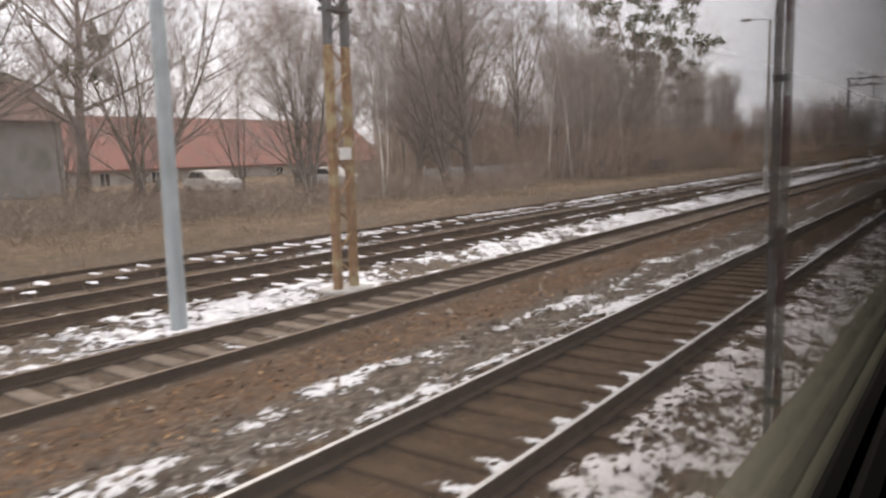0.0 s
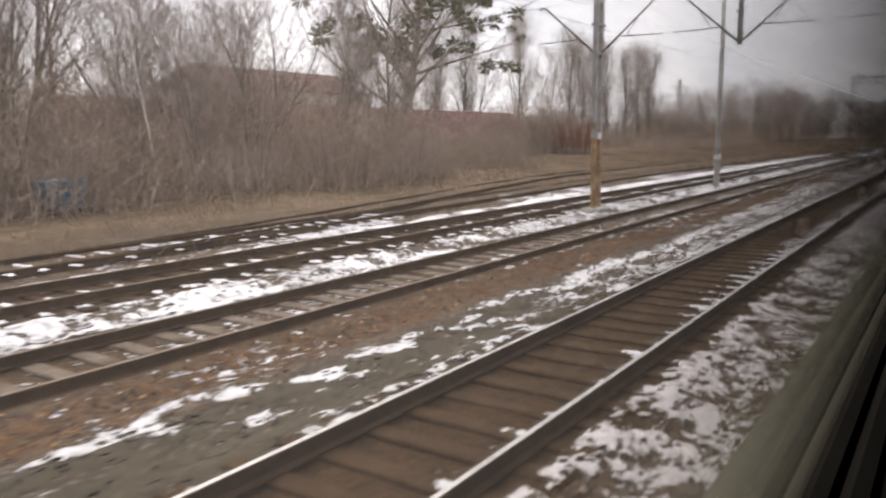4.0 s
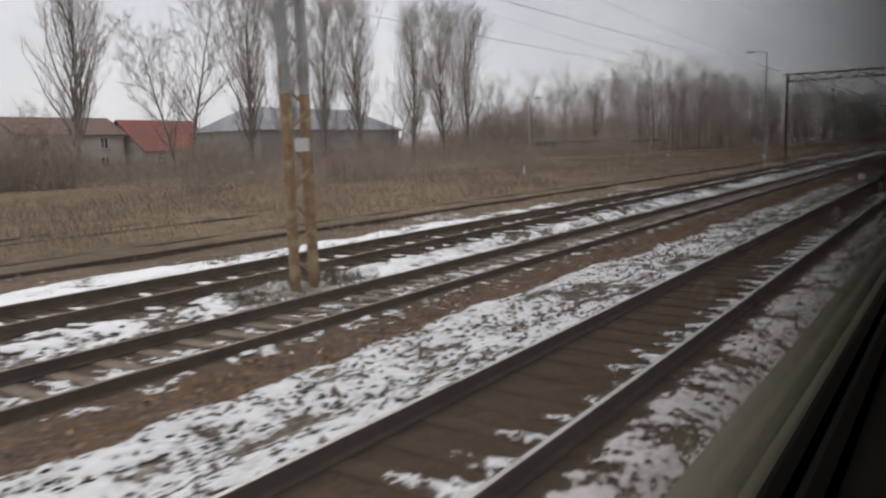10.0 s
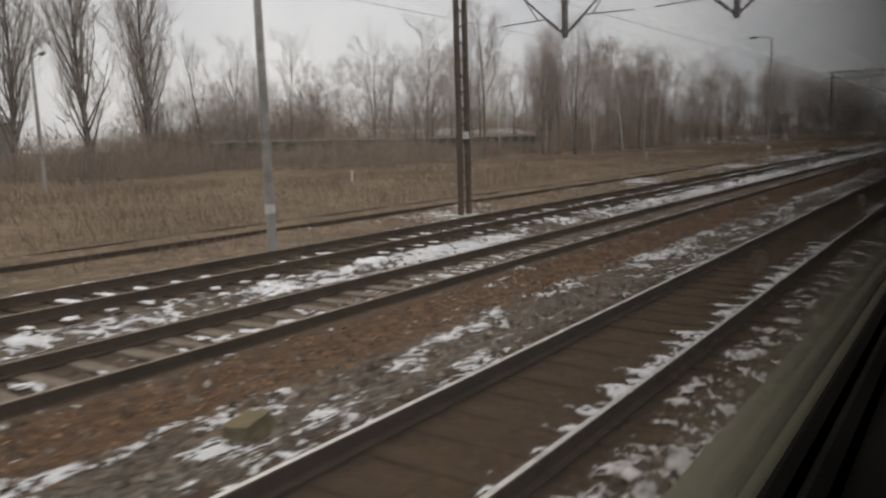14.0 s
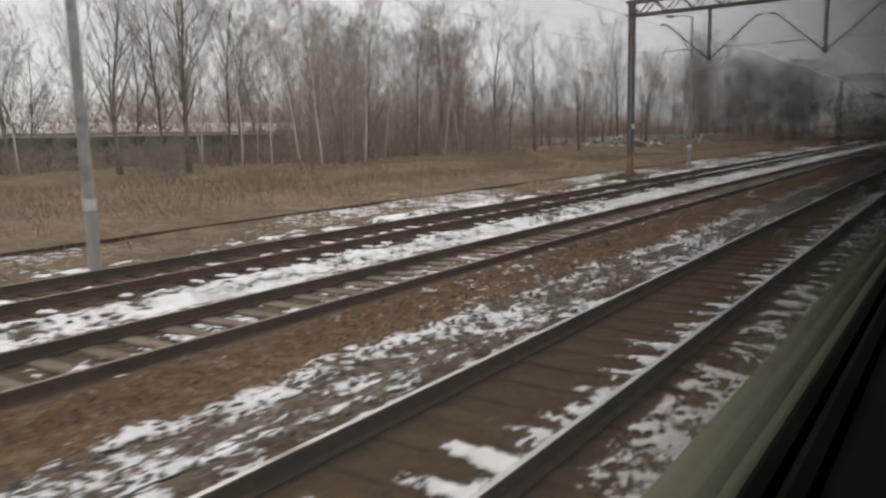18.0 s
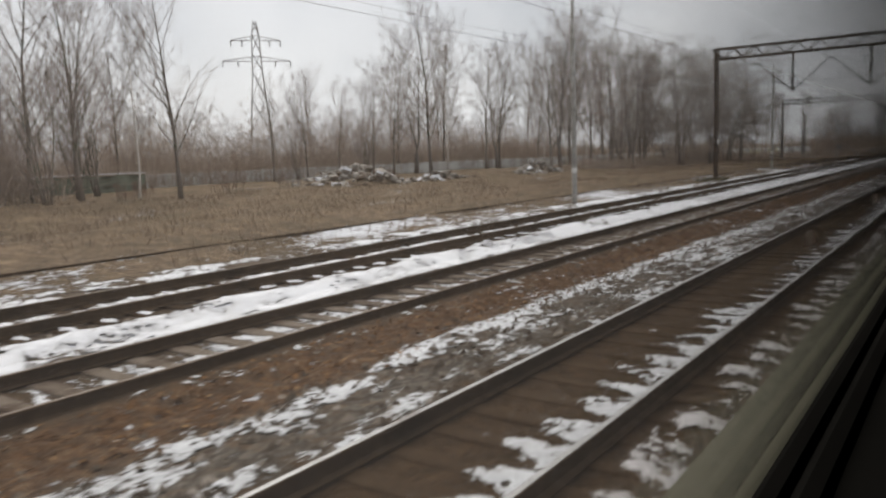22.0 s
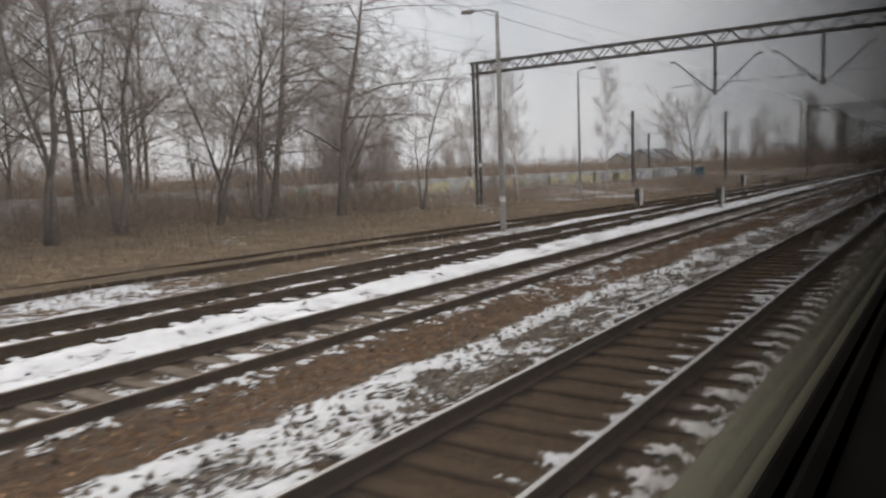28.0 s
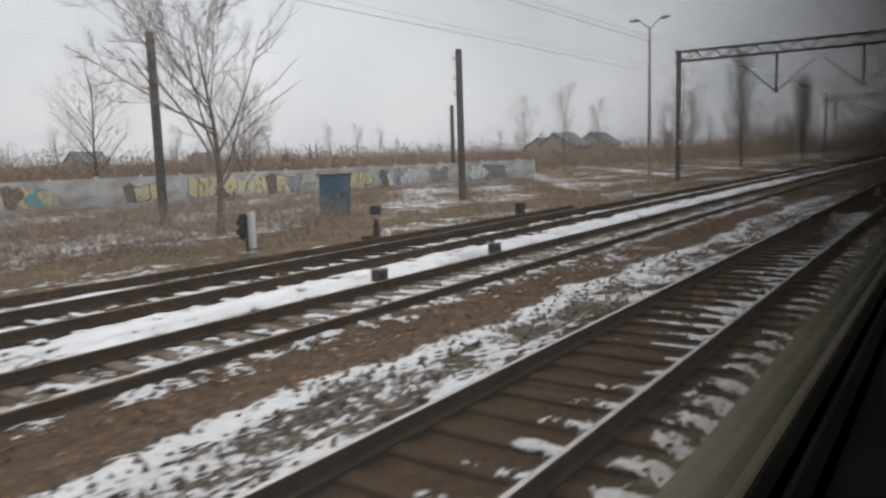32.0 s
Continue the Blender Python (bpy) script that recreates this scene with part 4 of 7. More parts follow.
def line_pole(y, d, top, bracket):
    """A square pole with insulator pins, one with a stay bracket."""
    t = thing("line_pole", pose(-d, y, h_at(d, y) - 0.05), "dark square line pole in dead grass" + (" with a slanting bracket" if bracket else ""), "pole", "line poles")
    g = Geo()
    g.tube([(0, 0, 0), (0, 0, top)], [0.2, 0.17], 4)
    g.make("pole", "steel", t)
    for z in (top - 0.5, top - 1.5, top - 2.3):
        g = Geo()
        g.tube([(-0.1, 0, z), (-0.34, 0, z), (-0.34, 0, z + 0.14)], [0.025, 0.03, 0.05], 6)
        g.make("insulator", "black_paint", t)
    if bracket:
        g = Geo()
        g.tube([(0, 0, top - 2.2), (-1.5, 0, top - 0.9)], [0.035, 0.035], 6)
        g.tube([(0, 0, top - 2.3), (-0.8, 0, top - 2.15)], [0.025, 0.025], 6)
        g.make("bracket", "steel", t)


line_pole(460.0, 27.7, 7.9, True)
line_pole(474.4, 22.2, 7.9, False)
line_pole(500.0, 40.0, 7.0, False)

# ---- small railway things ----
def near_post():
    """A banded tube with a dark channel beside it, between the train's track and the next."""
    t = thing("signal_post", pose(-0.75, 5.7, -0.3), "signal post with red and white bands toned dark as in shade", "signal post")
    # the bands' dark tones stand in for the post's shaded side
    for a, b, w in [(0.0, 1.17, 0), (1.17, 1.62, 1), (1.62, 2.1, 0), (2.1, 2.62, 1), (2.62, 3.1, 0), (3.1, 3.6, 1), (3.6, 4.9, 0)]:
        g = Geo()
        g.tube([(0.025, 0, a), (0.025, 0, b)], [0.03, 0.03], 14)
        g.make("band", "sooty_white" if w else "dull_red", t, smooth=False)
    g = Geo()
    g.box((-0.06, -0.05, 0.0), (-0.01, -0.035, 4.6))
    g.box((-0.06, -0.035, 0.0), (-0.048, 0.03, 4.6))
    g.box((-0.022, -0.035, 0.0), (-0.01, -0.02, 4.6))
    g.make("channel", "steel", t, "dark weathered steel channel")
    for z in (0.9, 2.05, 3.2):
        g = Geo()
        g.box((-0.064, -0.056, z), (0.058, -0.05, z + 0.05))
        g.make("clamp", "black_paint", t)
    g = Geo()
    g.box((-0.015, -0.1, 1.95), (0.06, -0.056, 2.2), 0, 0.01)
    g.make("junction_box", "rusty_dark", t, "small rusty junction box")
    g = Geo()
    g.box((-0.12, -0.09, 4.3), (0.12, 0.1, 5.3), 0, 0.03)
    g.make("lamp_housing", "black_paint", t)


near_post()


def marker_stone(y, d, h=0.42, w=0.34, label="white painted marker stone between the tracks", tilt=0, mat="white_paint"):
    z = h_at(d, y) - 0.06
    bm = bmesh.new()
    bmesh.ops.create_cube(bm, size=1.0)
    for v in bm.verts:
        v.co.x *= w * (0.9 if v.co.z > 0 else 1.0)
        v.co.y *= w * 0.8 * (0.9 if v.co.z > 0 else 1.0)
        v.co.z = (v.co.z + 0.5) * h
    bmesh.ops.bevel(bm, geom=bm.edges[:], offset=0.035, segments=2, affect="EDGES")
    me = bpy.data.meshes.new("marker_stone")
    bm.to_mesh(me)
    bm.free()
    me.materials.append(MAT[mat])
    ob = tagged(new("marker_stone", me), label, "marker stone", "marker stones")
    ob.matrix_basis = pose(-d, y, z, 0, tilt, 18)


marker_stone(91.5, 5.15)
marker_stone(188.1, 5.35)
marker_stone(284.1, 5.5, 0.4, 0.36, "worn tilted marker stone in brown litter", 16, "worn_paint")
marker_stone(381.7, 5.5)


def stone_block(y, d):
    """A broken block with a worn, sloping top that sticks out of the ballast."""
    R = random.Random(8)
    bm = bmesh.new()
    bmesh.ops.create_cube(bm, size=1.0)
    bmesh.ops.subdivide_edges(bm, edges=bm.edges[:], cuts=2, use_grid_fill=True)
    for v in bm.verts:
        v.co.x = v.co.x * (0.28 if v.co.z > 0 else 0.36) + R.uniform(-0.012, 0.012)
        v.co.y = v.co.y * (0.36 if v.co.z > 0 else 0.44) + R.uniform(-0.012, 0.012)
        v.co.z = (v.co.z + 0.5) * 0.24 + (R.uniform(-0.012, 0.012) if v.co.z > 0 else 0)
    me = bpy.data.meshes.new("stone_block")
    bm.to_mesh(me)
    bm.free()
    me.materials.append(MAT["tan_stone"])
    ob = tagged(new("stone_block", me), "broken tan stone block sunk in dark ballast", "stone block")
    ob.matrix_basis = pose(-d, y, h_at(d, y) - 0.07, 5, -4, 12)


stone_block(196.45, 5.3)


def dwarf_signal(y, d, h=1.15, board=0.09, label="low black shunting signal with a white back board"):
    t = thing("dwarf_signal", pose(-d, y, h_at(d, y) - 0.05), label, "signal", "dwarf signals")
    g = Geo()
    g.box((-0.2, -0.22, 0), (0.2, 0.22, 0.16), 0, 0.02)
    g.make("base", "concrete", t)
    g = Geo()
    g.tube([(0, 0, 0.16), (0, 0, 0.62)], [0.05, 0.05], 8)
    g.make("stem", "black_paint", t)
    g = Geo()
    g.box((-0.16, -0.12, 0.5), (0.12, 0.14, h), 0, 0.04)
    g.make("housing", "black_paint", t)
    for z in (0.72, 0.96):
        g = Geo()
        g.tube([(-0.02, -0.12, z), (-0.02, -0.26, z)], [0.075, 0.085], 10)
        g.make("lamp_hood", "black_paint", t)
    g = Geo()
    g.box((0.13, -0.06, 0.28), (0.13 + board, 0.08, h + 0.02))
    g.make("back_board", "white_paint", t, "white painted board")


dwarf_signal(425.3, 10.3, 1.1, 0.10)
dwarf_signal(425.6, 14.7, 1.15, 0.11)
dwarf_signal(454.2, 15.75, 1.2, 0.14)


def switch_stand(y, d):
    t = thing("switch_stand", pose(-d, y, h_at(d, y) - 0.04), "dark hand lever of a switch with a round weight", "switch stand")
    g = Geo()
    g.box((-0.35, -0.3, 0), (0.35, 0.3, 0.12), 0, 0.02)
    g.make("base", "wood_sleeper", t)
    g = Geo()
    g.tube([(0, 0, 0.1), (0.02, 0, 0.5), (0.0, 0, 0.62)], [0.12, 0.09, 0.06], 8)
    g.make("pedestal", "black_paint", t)
    g = Geo()
    g.tube([(0.45, 0, 0.18), (0, 0, 0.42), (-0.12, 0, 0.9)], [0.03, 0.03, 0.025], 6)
    g.make("lever", "steel", t)
    g = Geo()
    g.tube([(0.38, -0.07, 0.2), (0.38, 0.07, 0.2)], [0.15, 0.15], 14)
    g.make("weight", "white_paint", t, "round weight, half white")
    g = Geo()
    g.box((-0.13, -0.11, 0.78), (0.13, 0.11, 1.05), 0, 0.03)
    g.make("lantern", "black_paint", t)


switch_stand(458.6, 15.0)


def cable_box(y, d, w=0.24, h=0.3, label="small dark trackside box in the snow"):
    t = thing("trackside_box", pose(-d, y, h_at(d, y) - 0.04), label, "box", "trackside boxes")
    g = Geo()
    g.box((-w / 2, -w / 2, 0), (w / 2, w / 2, h), 0, 0.03)
    g.make("body", "black_paint", t)
    g = Geo()
    g.box((-w / 2 - 0.015, -w / 2 - 0.015, h), (w / 2 + 0.015, w / 2 + 0.015, h + 0.03), 0, 0.01)
    g.make("lid", "steel", t)


cable_box(452.4, 9.75)
cable_box(456.9, 9.75)
cable_box(467.0, 14.6, 0.3, 0.55, "small dark trackside cabinet by the turnout")


def blue_cabin(y, d):
    t = thing("trackside_cabin", pose(-d, y, h_at(d, y) - 0.03, 0, 0, 12), "narrow blue metal cabin with daubed sides", "cabin")
    g = Geo()
    g.box((-0.45, -0.55, 0), (0.45, 0.55, 1.72), 0, 0.02)
    g.make("body", "blue_paint", t)
    g = Geo()
    g.box((-0.53, -0.62, 1.72), (0.53, 0.62, 1.80), 0, 0.02)
    g.make("roof", "steel", t)
    door = Geo()
    door.box((-0.38, -0.575, 0.08), (0.38, -0.552, 1.62))
    dr = door.make("door", "blue_paint", t)
    g = Geo()
    g.box((0.24, -0.61, 0.8), (0.30, -0.576, 0.95))
    g.make("handle", "steel", dr)
    g = Geo()
    g.box((0.452, -0.3, 0.5), (0.462, 0.3, 1.0))
    g.make("daub", "graffiti_dark", t)


blue_cabin(464.8, 22.4)


# ---- buildings beyond the line ----
def house(y0, y1, d0, d1, base, eave, ridge, wall, roof, windows, label, hip=0.0, category="building", win=(1.1, 1.4), name="house"):
    """A gabled house along the line. windows: places along its front, with the sill's height."""
    t = thing(name, pose(0, 0, 0), label, category)
    g = Geo()
    g.box((-d1, y0, base), (-d0, y1, eave))
    dm = (d0 + d1) / 2
    if hip == 0:
        for y, f in ((y0, (0, 1, 2)), (y1, (2, 1, 0))):
            g.add([(-d0, y, eave), (-dm, y, ridge - 0.05), (-d1, y, eave)], [f])
    g.make("wall", wall, t)
    o = 0.45
    k = (ridge - eave) / (dm - d0)
    a, b = -d0 + o, -d1 - o
    ze = eave - o * k + 0.06
    r = Geo()
    ya, yb = y0 - o, y1 + o
    th = 0.16
    vs = [(a, ya, ze), (a, yb, ze), (-dm, yb - hip, ridge), (-dm, ya + hip, ridge), (b, ya, ze), (b, yb, ze)]
    vs += [(x, y, z + th) for x, y, z in vs]
    fs = [(6, 7, 8, 9), (9, 8, 11, 10), (0, 3, 2, 1), (3, 4, 5, 2), (0, 1, 7, 6), (4, 10, 11, 5)]
    fs += [(6, 9, 3, 0), (9, 10, 4, 3), (1, 2, 8, 7), (2, 5, 11, 8)]
    if hip:
        fs += [(6, 10, 9), (7, 8, 11)]
    r.add(vs, fs)
    r.make("roof", roof, t)
    for y, zs in windows:
        w, h = win
        f = Geo()
        x = -d0
        for lo, hi in (((x, y - w / 2, zs), (x + 0.06, y - w / 2 + 0.1, zs + h)), ((x, y + w / 2 - 0.1, zs), (x + 0.06, y + w / 2, zs + h)), ((x, y - w / 2 + 0.1, zs), (x + 0.06, y + w / 2 - 0.1, zs + 0.1)),
                       ((x, y - w / 2 + 0.1, zs + h - 0.1), (x + 0.06, y + w / 2 - 0.1, zs + h)), ((x, y - 0.04, zs + 0.1), (x + 0.05, y + 0.04, zs + h - 0.1))):
            f.box(lo, hi)
        wf = f.make("window", "white_paint", t, "white window frame")
        g = Geo()
        g.box((x + 0.004, y - w / 2 + 0.1, zs + 0.1), (x + 0.03, y + w / 2 - 0.1, zs + h - 0.1))
        g.make("pane", "dark_glass", wf)
        g = Geo()
        g.box((x, y - w / 2 - 0.08, zs - 0.07), (x + 0.14, y + w / 2 + 0.08, zs - 0.003))
        g.make("sill", "concrete", wf)
    return t


house(22, 73, 62, 74, -1.0, 1.7, 6.4, "pale_plaster", "roof_red", [(y, -0.1) for y in np.arange(26, 72, 5.0)], "long low building with a broad red roof")
house(8, 24.2, 46, 56, -0.5, 4.9, 7.6, "plaster", "roof_brown", [(14, 2.2), (19, 2.2)], "old house with a dark gabled roof")
house(136, 182, 106, 118, 0, 11.6, 15.6, "pale_plaster", "roof_brown", [(y, z) for y in np.arange(140, 181, 5.2) for z in (8.6, 5.2)], "large pale house with a dull brown tiled roof", hip=5.0)
house(178, 190.6, 85, 93, 0, 5.0, 7.0, "pale_plaster", "roof_brown", [(y, z) for y in (181, 184.5, 188) for z in (1.0, 3.3)], "pale plastered house beside the red-roofed one")
house(191.4, 201.6, 82, 92, 0, 3.0, 6.7, "pale_plaster", "brick", [(y, 0.9) for y in (193.5, 196.5, 199.5)], "low building under a bright red roof")
house(198, 224.4, 69, 81, -0.2, 5.0, 7.9, "plaster", "roof_grey", [(y, 1.5) for y in (204.0, 210.2, 213.6, 217.0)], "grey plastered depot building with a slate-grey roof", hip=4.0)
house(262, 322, 72, 82, -0.2, 3.2, 4.3, "plaster", "dirty_snow", [(y, 1.4) for y in np.arange(272, 318, 8.0)], "long flat shed with snow on its roof", name="shed")
house(230.2, 235.2, 65.8, 69, -0.1, 2.1, 2.5, "pale_plaster", "concrete", [], "small pale concrete hut", name="hut")
house(320, 350, 118, 128, 0, 4.0, 6.5, "pale_plaster", "snow", [(y, 1.6) for y in (326, 334, 342)], "pale shed under a snowy roof", name="shed")
for y, d, s in ((590, 70, 1.0), (608, 84, 0.9), (628, 78, 1.1), (560, 210, 1.0), (530, 240, 0.9), (610, 220, 0.9)):
    house(y, y + 9 * s, d, d + 8 * s, -0.3, 3.2 * s, 6.0 * s, "pale_plaster", "roof_grey" if int(y) % 3 else "snow", [(y + 3, 1.0), (y + 6, 1.0)], "distant house with a pitched roof in snow")


def hatches(t, ys, d0, d1, eave, ridge, share=0.3):
    """Small pale roof hatches on the front slope."""
    dm = (d0 + d1) / 2
    for y in ys:
        d, z = d0 + (dm - d0) * share, eave + (ridge - eave) * share
        g = Geo()
        g.box((-d - 0.2, y - 0.22, z - 0.1), (-d + 0.2, y + 0.22, z + 0.36), 0, 0.05)
        g.make("roof_hatch", "white_paint", t, "pale roof hatch")


hatches(house(86, 157, 52, 63, -1.0, 1.7, 5.9, "pale_plaster", "maroon", [(y, 0.1) for y in np.arange(90, 155, 6.5)], "long low barn under a deep maroon roof behind the brush", win=(1.2, 0.9)), (94, 100, 109, 115, 124, 131, 141, 149), 52, 63, 1.7, 5.9)


def white_car(y, d, turn):
    t = thing("parked_car", pose(-d, y, h_at(d, y), 0, 0, turn), "small white parked car behind the bare trees", "car", "parked cars")
    g = Geo()
    prof = [(-2.0, 0.35), (-2.05, 0.75), (-1.9, 0.92), (-1.1, 1.0), (-0.6, 1.42), (0.9, 1.45), (1.5, 1.0), (2.0, 0.85), (2.05, 0.4)]
    n = len(prof)
    vs = [(x, p, z) for x in (-0.82, 0.82) for p, z in prof]
    g.add(vs, [(k, (k + 1) % n, n + (k + 1) % n, n + k) for k in range(n)] + [tuple(range(n - 1, -1, -1)), tuple(n + k for k in range(n))])
    g.make("body", "white_paint", t)
    for s in (-0.83, 0.83):
        g = Geo()
        g.add([(s, -0.95, 1.02), (s, -0.52, 1.36), (s, 0.85, 1.39), (s, 1.3, 1.02), (s * 1.008, -0.95, 1.02), (s * 1.008, -0.52, 1.36), (s * 1.008, 0.85, 1.39), (s * 1.008, 1.3, 1.02)], [(4, 5, 6, 7), (0, 3, 2, 1), (0, 1, 5, 4), (1, 2, 6, 5), (2, 3, 7, 6), (3, 0, 4, 7)])
        g.make("side_window", "dark_glass", t)
        for p in (-1.25, 1.25):
            g = Geo()
            g.tube([(s - 0.1, p, 0.31), (s + 0.02, p, 0.31)], [0.31, 0.31], 14)
            g.make("wheel", "rubber", t)


white_car(27.5, 36.0, 80)
white_car(38.0, 37.0, 95)


def waste_bin(y, d):
    """A lidded bin on wheels."""
    t = thing("waste_container", pose(-d, y, h_at(d, y)), "small faded blue waste container beside the brush", "container", "waste containers")
    g = Geo()
    vs = [(x * k, p * k, z) for z, k in ((0.22, 0.85), (1.05, 1.0)) for x, p in ((-0.5, -0.68), (0.5, -0.68), (0.5, 0.68), (-0.5, 0.68))]
    g.add(vs, [(0, 3, 2, 1), (4, 5, 6, 7), (0, 1, 5, 4), (1, 2, 6, 5), (2, 3, 7, 6), (3, 0, 4, 7)])
    g.make("body", "blue_paint", t)
    g = Geo()
    g.box((-0.54, -0.72, 1.053), (0.54, 0.72, 1.16), 0, 0.05)
    g.make("lid", "blue_paint", t)
    for x in (-0.32, 0.32):
        for p in (-0.45, 0.45):
            g = Geo()
            g.tube([(x - 0.03, p, 0.11), (x + 0.03, p, 0.11)], [0.11, 0.11], 10)
            g.make("wheel", "rubber", t)


waste_bin(68.2, 24.6)


def panel_wall(p, q, base, top, mat, label, step=2.5, cap=None, name="boundary_wall"):
    """A wall of concrete panels between posts, from p to q in (d, y)."""
    t = thing(name, pose(0, 0, 0), label, "wall", kind="structure")
    (da, ya), (db, yb) = p, q
    n = max(1, int(math.hypot(db - da, yb - ya) / step))
    L = math.hypot(db - da, yb - ya) / n
    turn = math.degrees(math.atan2(db - da, yb - ya))
    pm = Geo().box((-0.05, 0.07, 0), (0.05, L - 0.07, (top - base) * 0.5 - 0.015), 0, 0.015)
    po = Geo().box((-0.10, -0.07, 0), (0.10, 0.07, top - base + 0.1), 0, 0.02)
    first = {}
    for k in range(n):
        d, y = da + (db - da) * k / n, ya + (yb - ya) * k / n
        for nm, geo, dz in (("panel", pm, 0), ("panel", pm, (top - base) * 0.5), ("post", po, 0)):
            if nm not in first:
                first[nm] = geo.make(nm, mat, t)
                ob = first[nm]
            else:
                ob = new(nm, first[nm].data)
                ob.parent = t
            ob.matrix_basis = pose(-d, y, base + dz, 0, 0, turn)
        if cap:
            if "cap" not in first:
                first["cap"] = Geo().box((-0.12, 0, 0), (0.12, L, 0.05), 0, 0.02).make("snow_cap", cap, t)
                ob = first["cap"]
            else:
                ob = new("snow_cap", first["cap"].data)
                ob.parent = t
            ob.matrix_basis = pose(-d, y, top + 0.102, 0, 0, turn)
    return t


panel_wall((57.5, 236), (56.4, 300), 0.1, 2.75, "fence_green", "mossy green-grey panel fence capped with snow", cap="snow")
panel_wall((56.4, 304), (56.2, 339), 0.0, 1.55, "fence_green", "low mossy wall with a cap of snow behind the birches", cap="snow", name="low_wall")
panel_wall((62.7, 340), (34.0, 505), -0.45, 1.45, "wall_grey", "pale concrete panel wall covered with faded graffiti")


panel_wall((30.0, 40), (29.0, 56), -0.1, 1.35, "plaster", "low grey wall with daubed paint behind the old trees", name="low_wall")


def graffiti():
    """Runs of angular daubed letters with outlines along the wall."""
    R = random.Random(12)
    turn = math.atan2(34.0 - 53.0, 505 - 396.0)
    u = 0.10
    while u < 0.97:
        d, y = 53 - 19 * u, 396 + 109 * u
        t = thing("graffiti", pose(-d, y, -0.45, 0, 0, math.degrees(turn)), "run of daubed letters in faded spray paint on the wall", "graffiti", "graffiti")
        pale = 0.28 < u < 0.52 or 0.56 < u < 0.72
        fill = R.choice(["graffiti_cream", "graffiti_cream", "graffiti_white"] if pale else ["graffiti_white", "graffiti_white", "graffiti_grey", "graffiti_cream"])
        line = R.choice(["graffiti_rust", "graffiti_dark", "graffiti_brown"] if pale else ["graffiti_dark", "graffiti_grey", "graffiti_brown"])
        n = R.randint(3, 6)
        x = 0.106
        for k in range(n):
            c = (k - n / 2 + 0.5) * 0.62
            h0, h1 = R.uniform(0.2, 0.4), R.uniform(1.4, 1.8)
            sl = R.uniform(-0.2, 0.2)
            hm, hh = (h0 + h1) / 2, (h1 - h0) / 2
            lobes, ph = R.choice([2, 3, 3, 4]), R.uniform(0, 6.28)
            ring = []
            for a in range(14):
                f = 6.2832 * a / 14
                rr = 1 + 0.28 * math.sin(lobes * f + ph) + R.uniform(-0.10, 0.10)
                ring.append((c + 0.52 * rr * math.cos(f) + sl * hh * math.sin(f), hm + min(0.95, rr) * hh * math.sin(f)))
            g = Geo()
            g.add([(x + 0.0015 * (k % 3), p, q) for p, q in ring], [tuple(range(14))])
            g.make("letter", fill if R.random() < 0.72 else R.choice(["graffiti_blue", "graffiti_brown", "graffiti_brown"] if pale else ["graffiti_grey", "graffiti_lilac", "graffiti_brown"]), t)
            g = Geo()
            for a in range(14):
                if R.random() < 0.62:
                    (p0, q0), (p1, q1) = ring[a], ring[(a + 1) % 14]
                    ln = math.hypot(p1 - p0, q1 - q0) + 1e-6
                    ox, oz = -(q1 - q0) / ln * 0.028, (p1 - p0) / ln * 0.028
                    xx = x + 0.006 + 0.0015 * (k % 3)
                    g.add([(xx, p0 - ox, q0 - oz), (xx, p1 - ox, q1 - oz), (xx, p1 + ox, q1 + oz), (xx, p0 + ox, q0 + oz)], [(0, 1, 2, 3)])
            if g.v:
                g.make("outline", line, t)
        u += (n * 0.62 + R.choice([0.2, 0.6, 1.5, 3.0])) / 110


graffiti()


def rubble(y, d, w, h, count, seed, label="heap of broken concrete slabs and rubble with snow"):
    t = thing("rubble_heap", pose(-d, y, h_at(d, y) - 0.1), label, "rubble heap", "rubble heaps")
    R = random.Random(seed)
    for k in range(count):
        u, v = R.uniform(-1, 1), R.uniform(-1, 1)
        z = h * max(0.05, 1 - (abs(u) ** 1.4 + 0.6 * abs(v))) * R.uniform(0.5, 1.0)
        g = Geo()
        a, b, c = R.uniform(0.3, 0.9), R.uniform(0.25, 0.7), R.uniform(0.10, 0.3)
        g.box((-a / 2, -b / 2, -c / 2), (a / 2, b / 2, c / 2), 0, 0.04)
        ob = g.make("slab", "snow" if R.random() < 0.22 else "rubble", t)
        ob.matrix_basis = pose(v * w * 0.25, u * w / 2, z + 0.1, R.uniform(-30, 30), R.uniform(-30, 30), R.uniform(0, 180))
    g = Geo()
    for k in range(60):
        u, v = R.uniform(-1, 1), R.uniform(-1, 1)
        z = h * 0.8 * max(0.0, 1 - (abs(u) ** 1.3 + 0.7 * abs(v)))
        g.lump((v * w * 0.3, u * w * 0.52, z), R.uniform(0.15, 0.4), R, 0.7)
    tagged(g.make("debris", "rubble", t), kind="stuff")


rubble(347.0, 40.0, 9.5, 1.9, 70, 1)
rubble(355.5, 38.0, 6.0, 0.9, 34, 2, "low heap of broken slabs in dead grass")
rubble(367.7, 35.4, 7.0, 1.5, 48, 3, "low heap of rubble dusted with snow")
rubble(386.0, 36.0, 6.0, 0.9, 26, 4, "low heap of rubble dusted with snow")
rubble(352.0, 47.0, 7.0, 1.0, 30, 5, "low heap of broken slabs in dead grass")


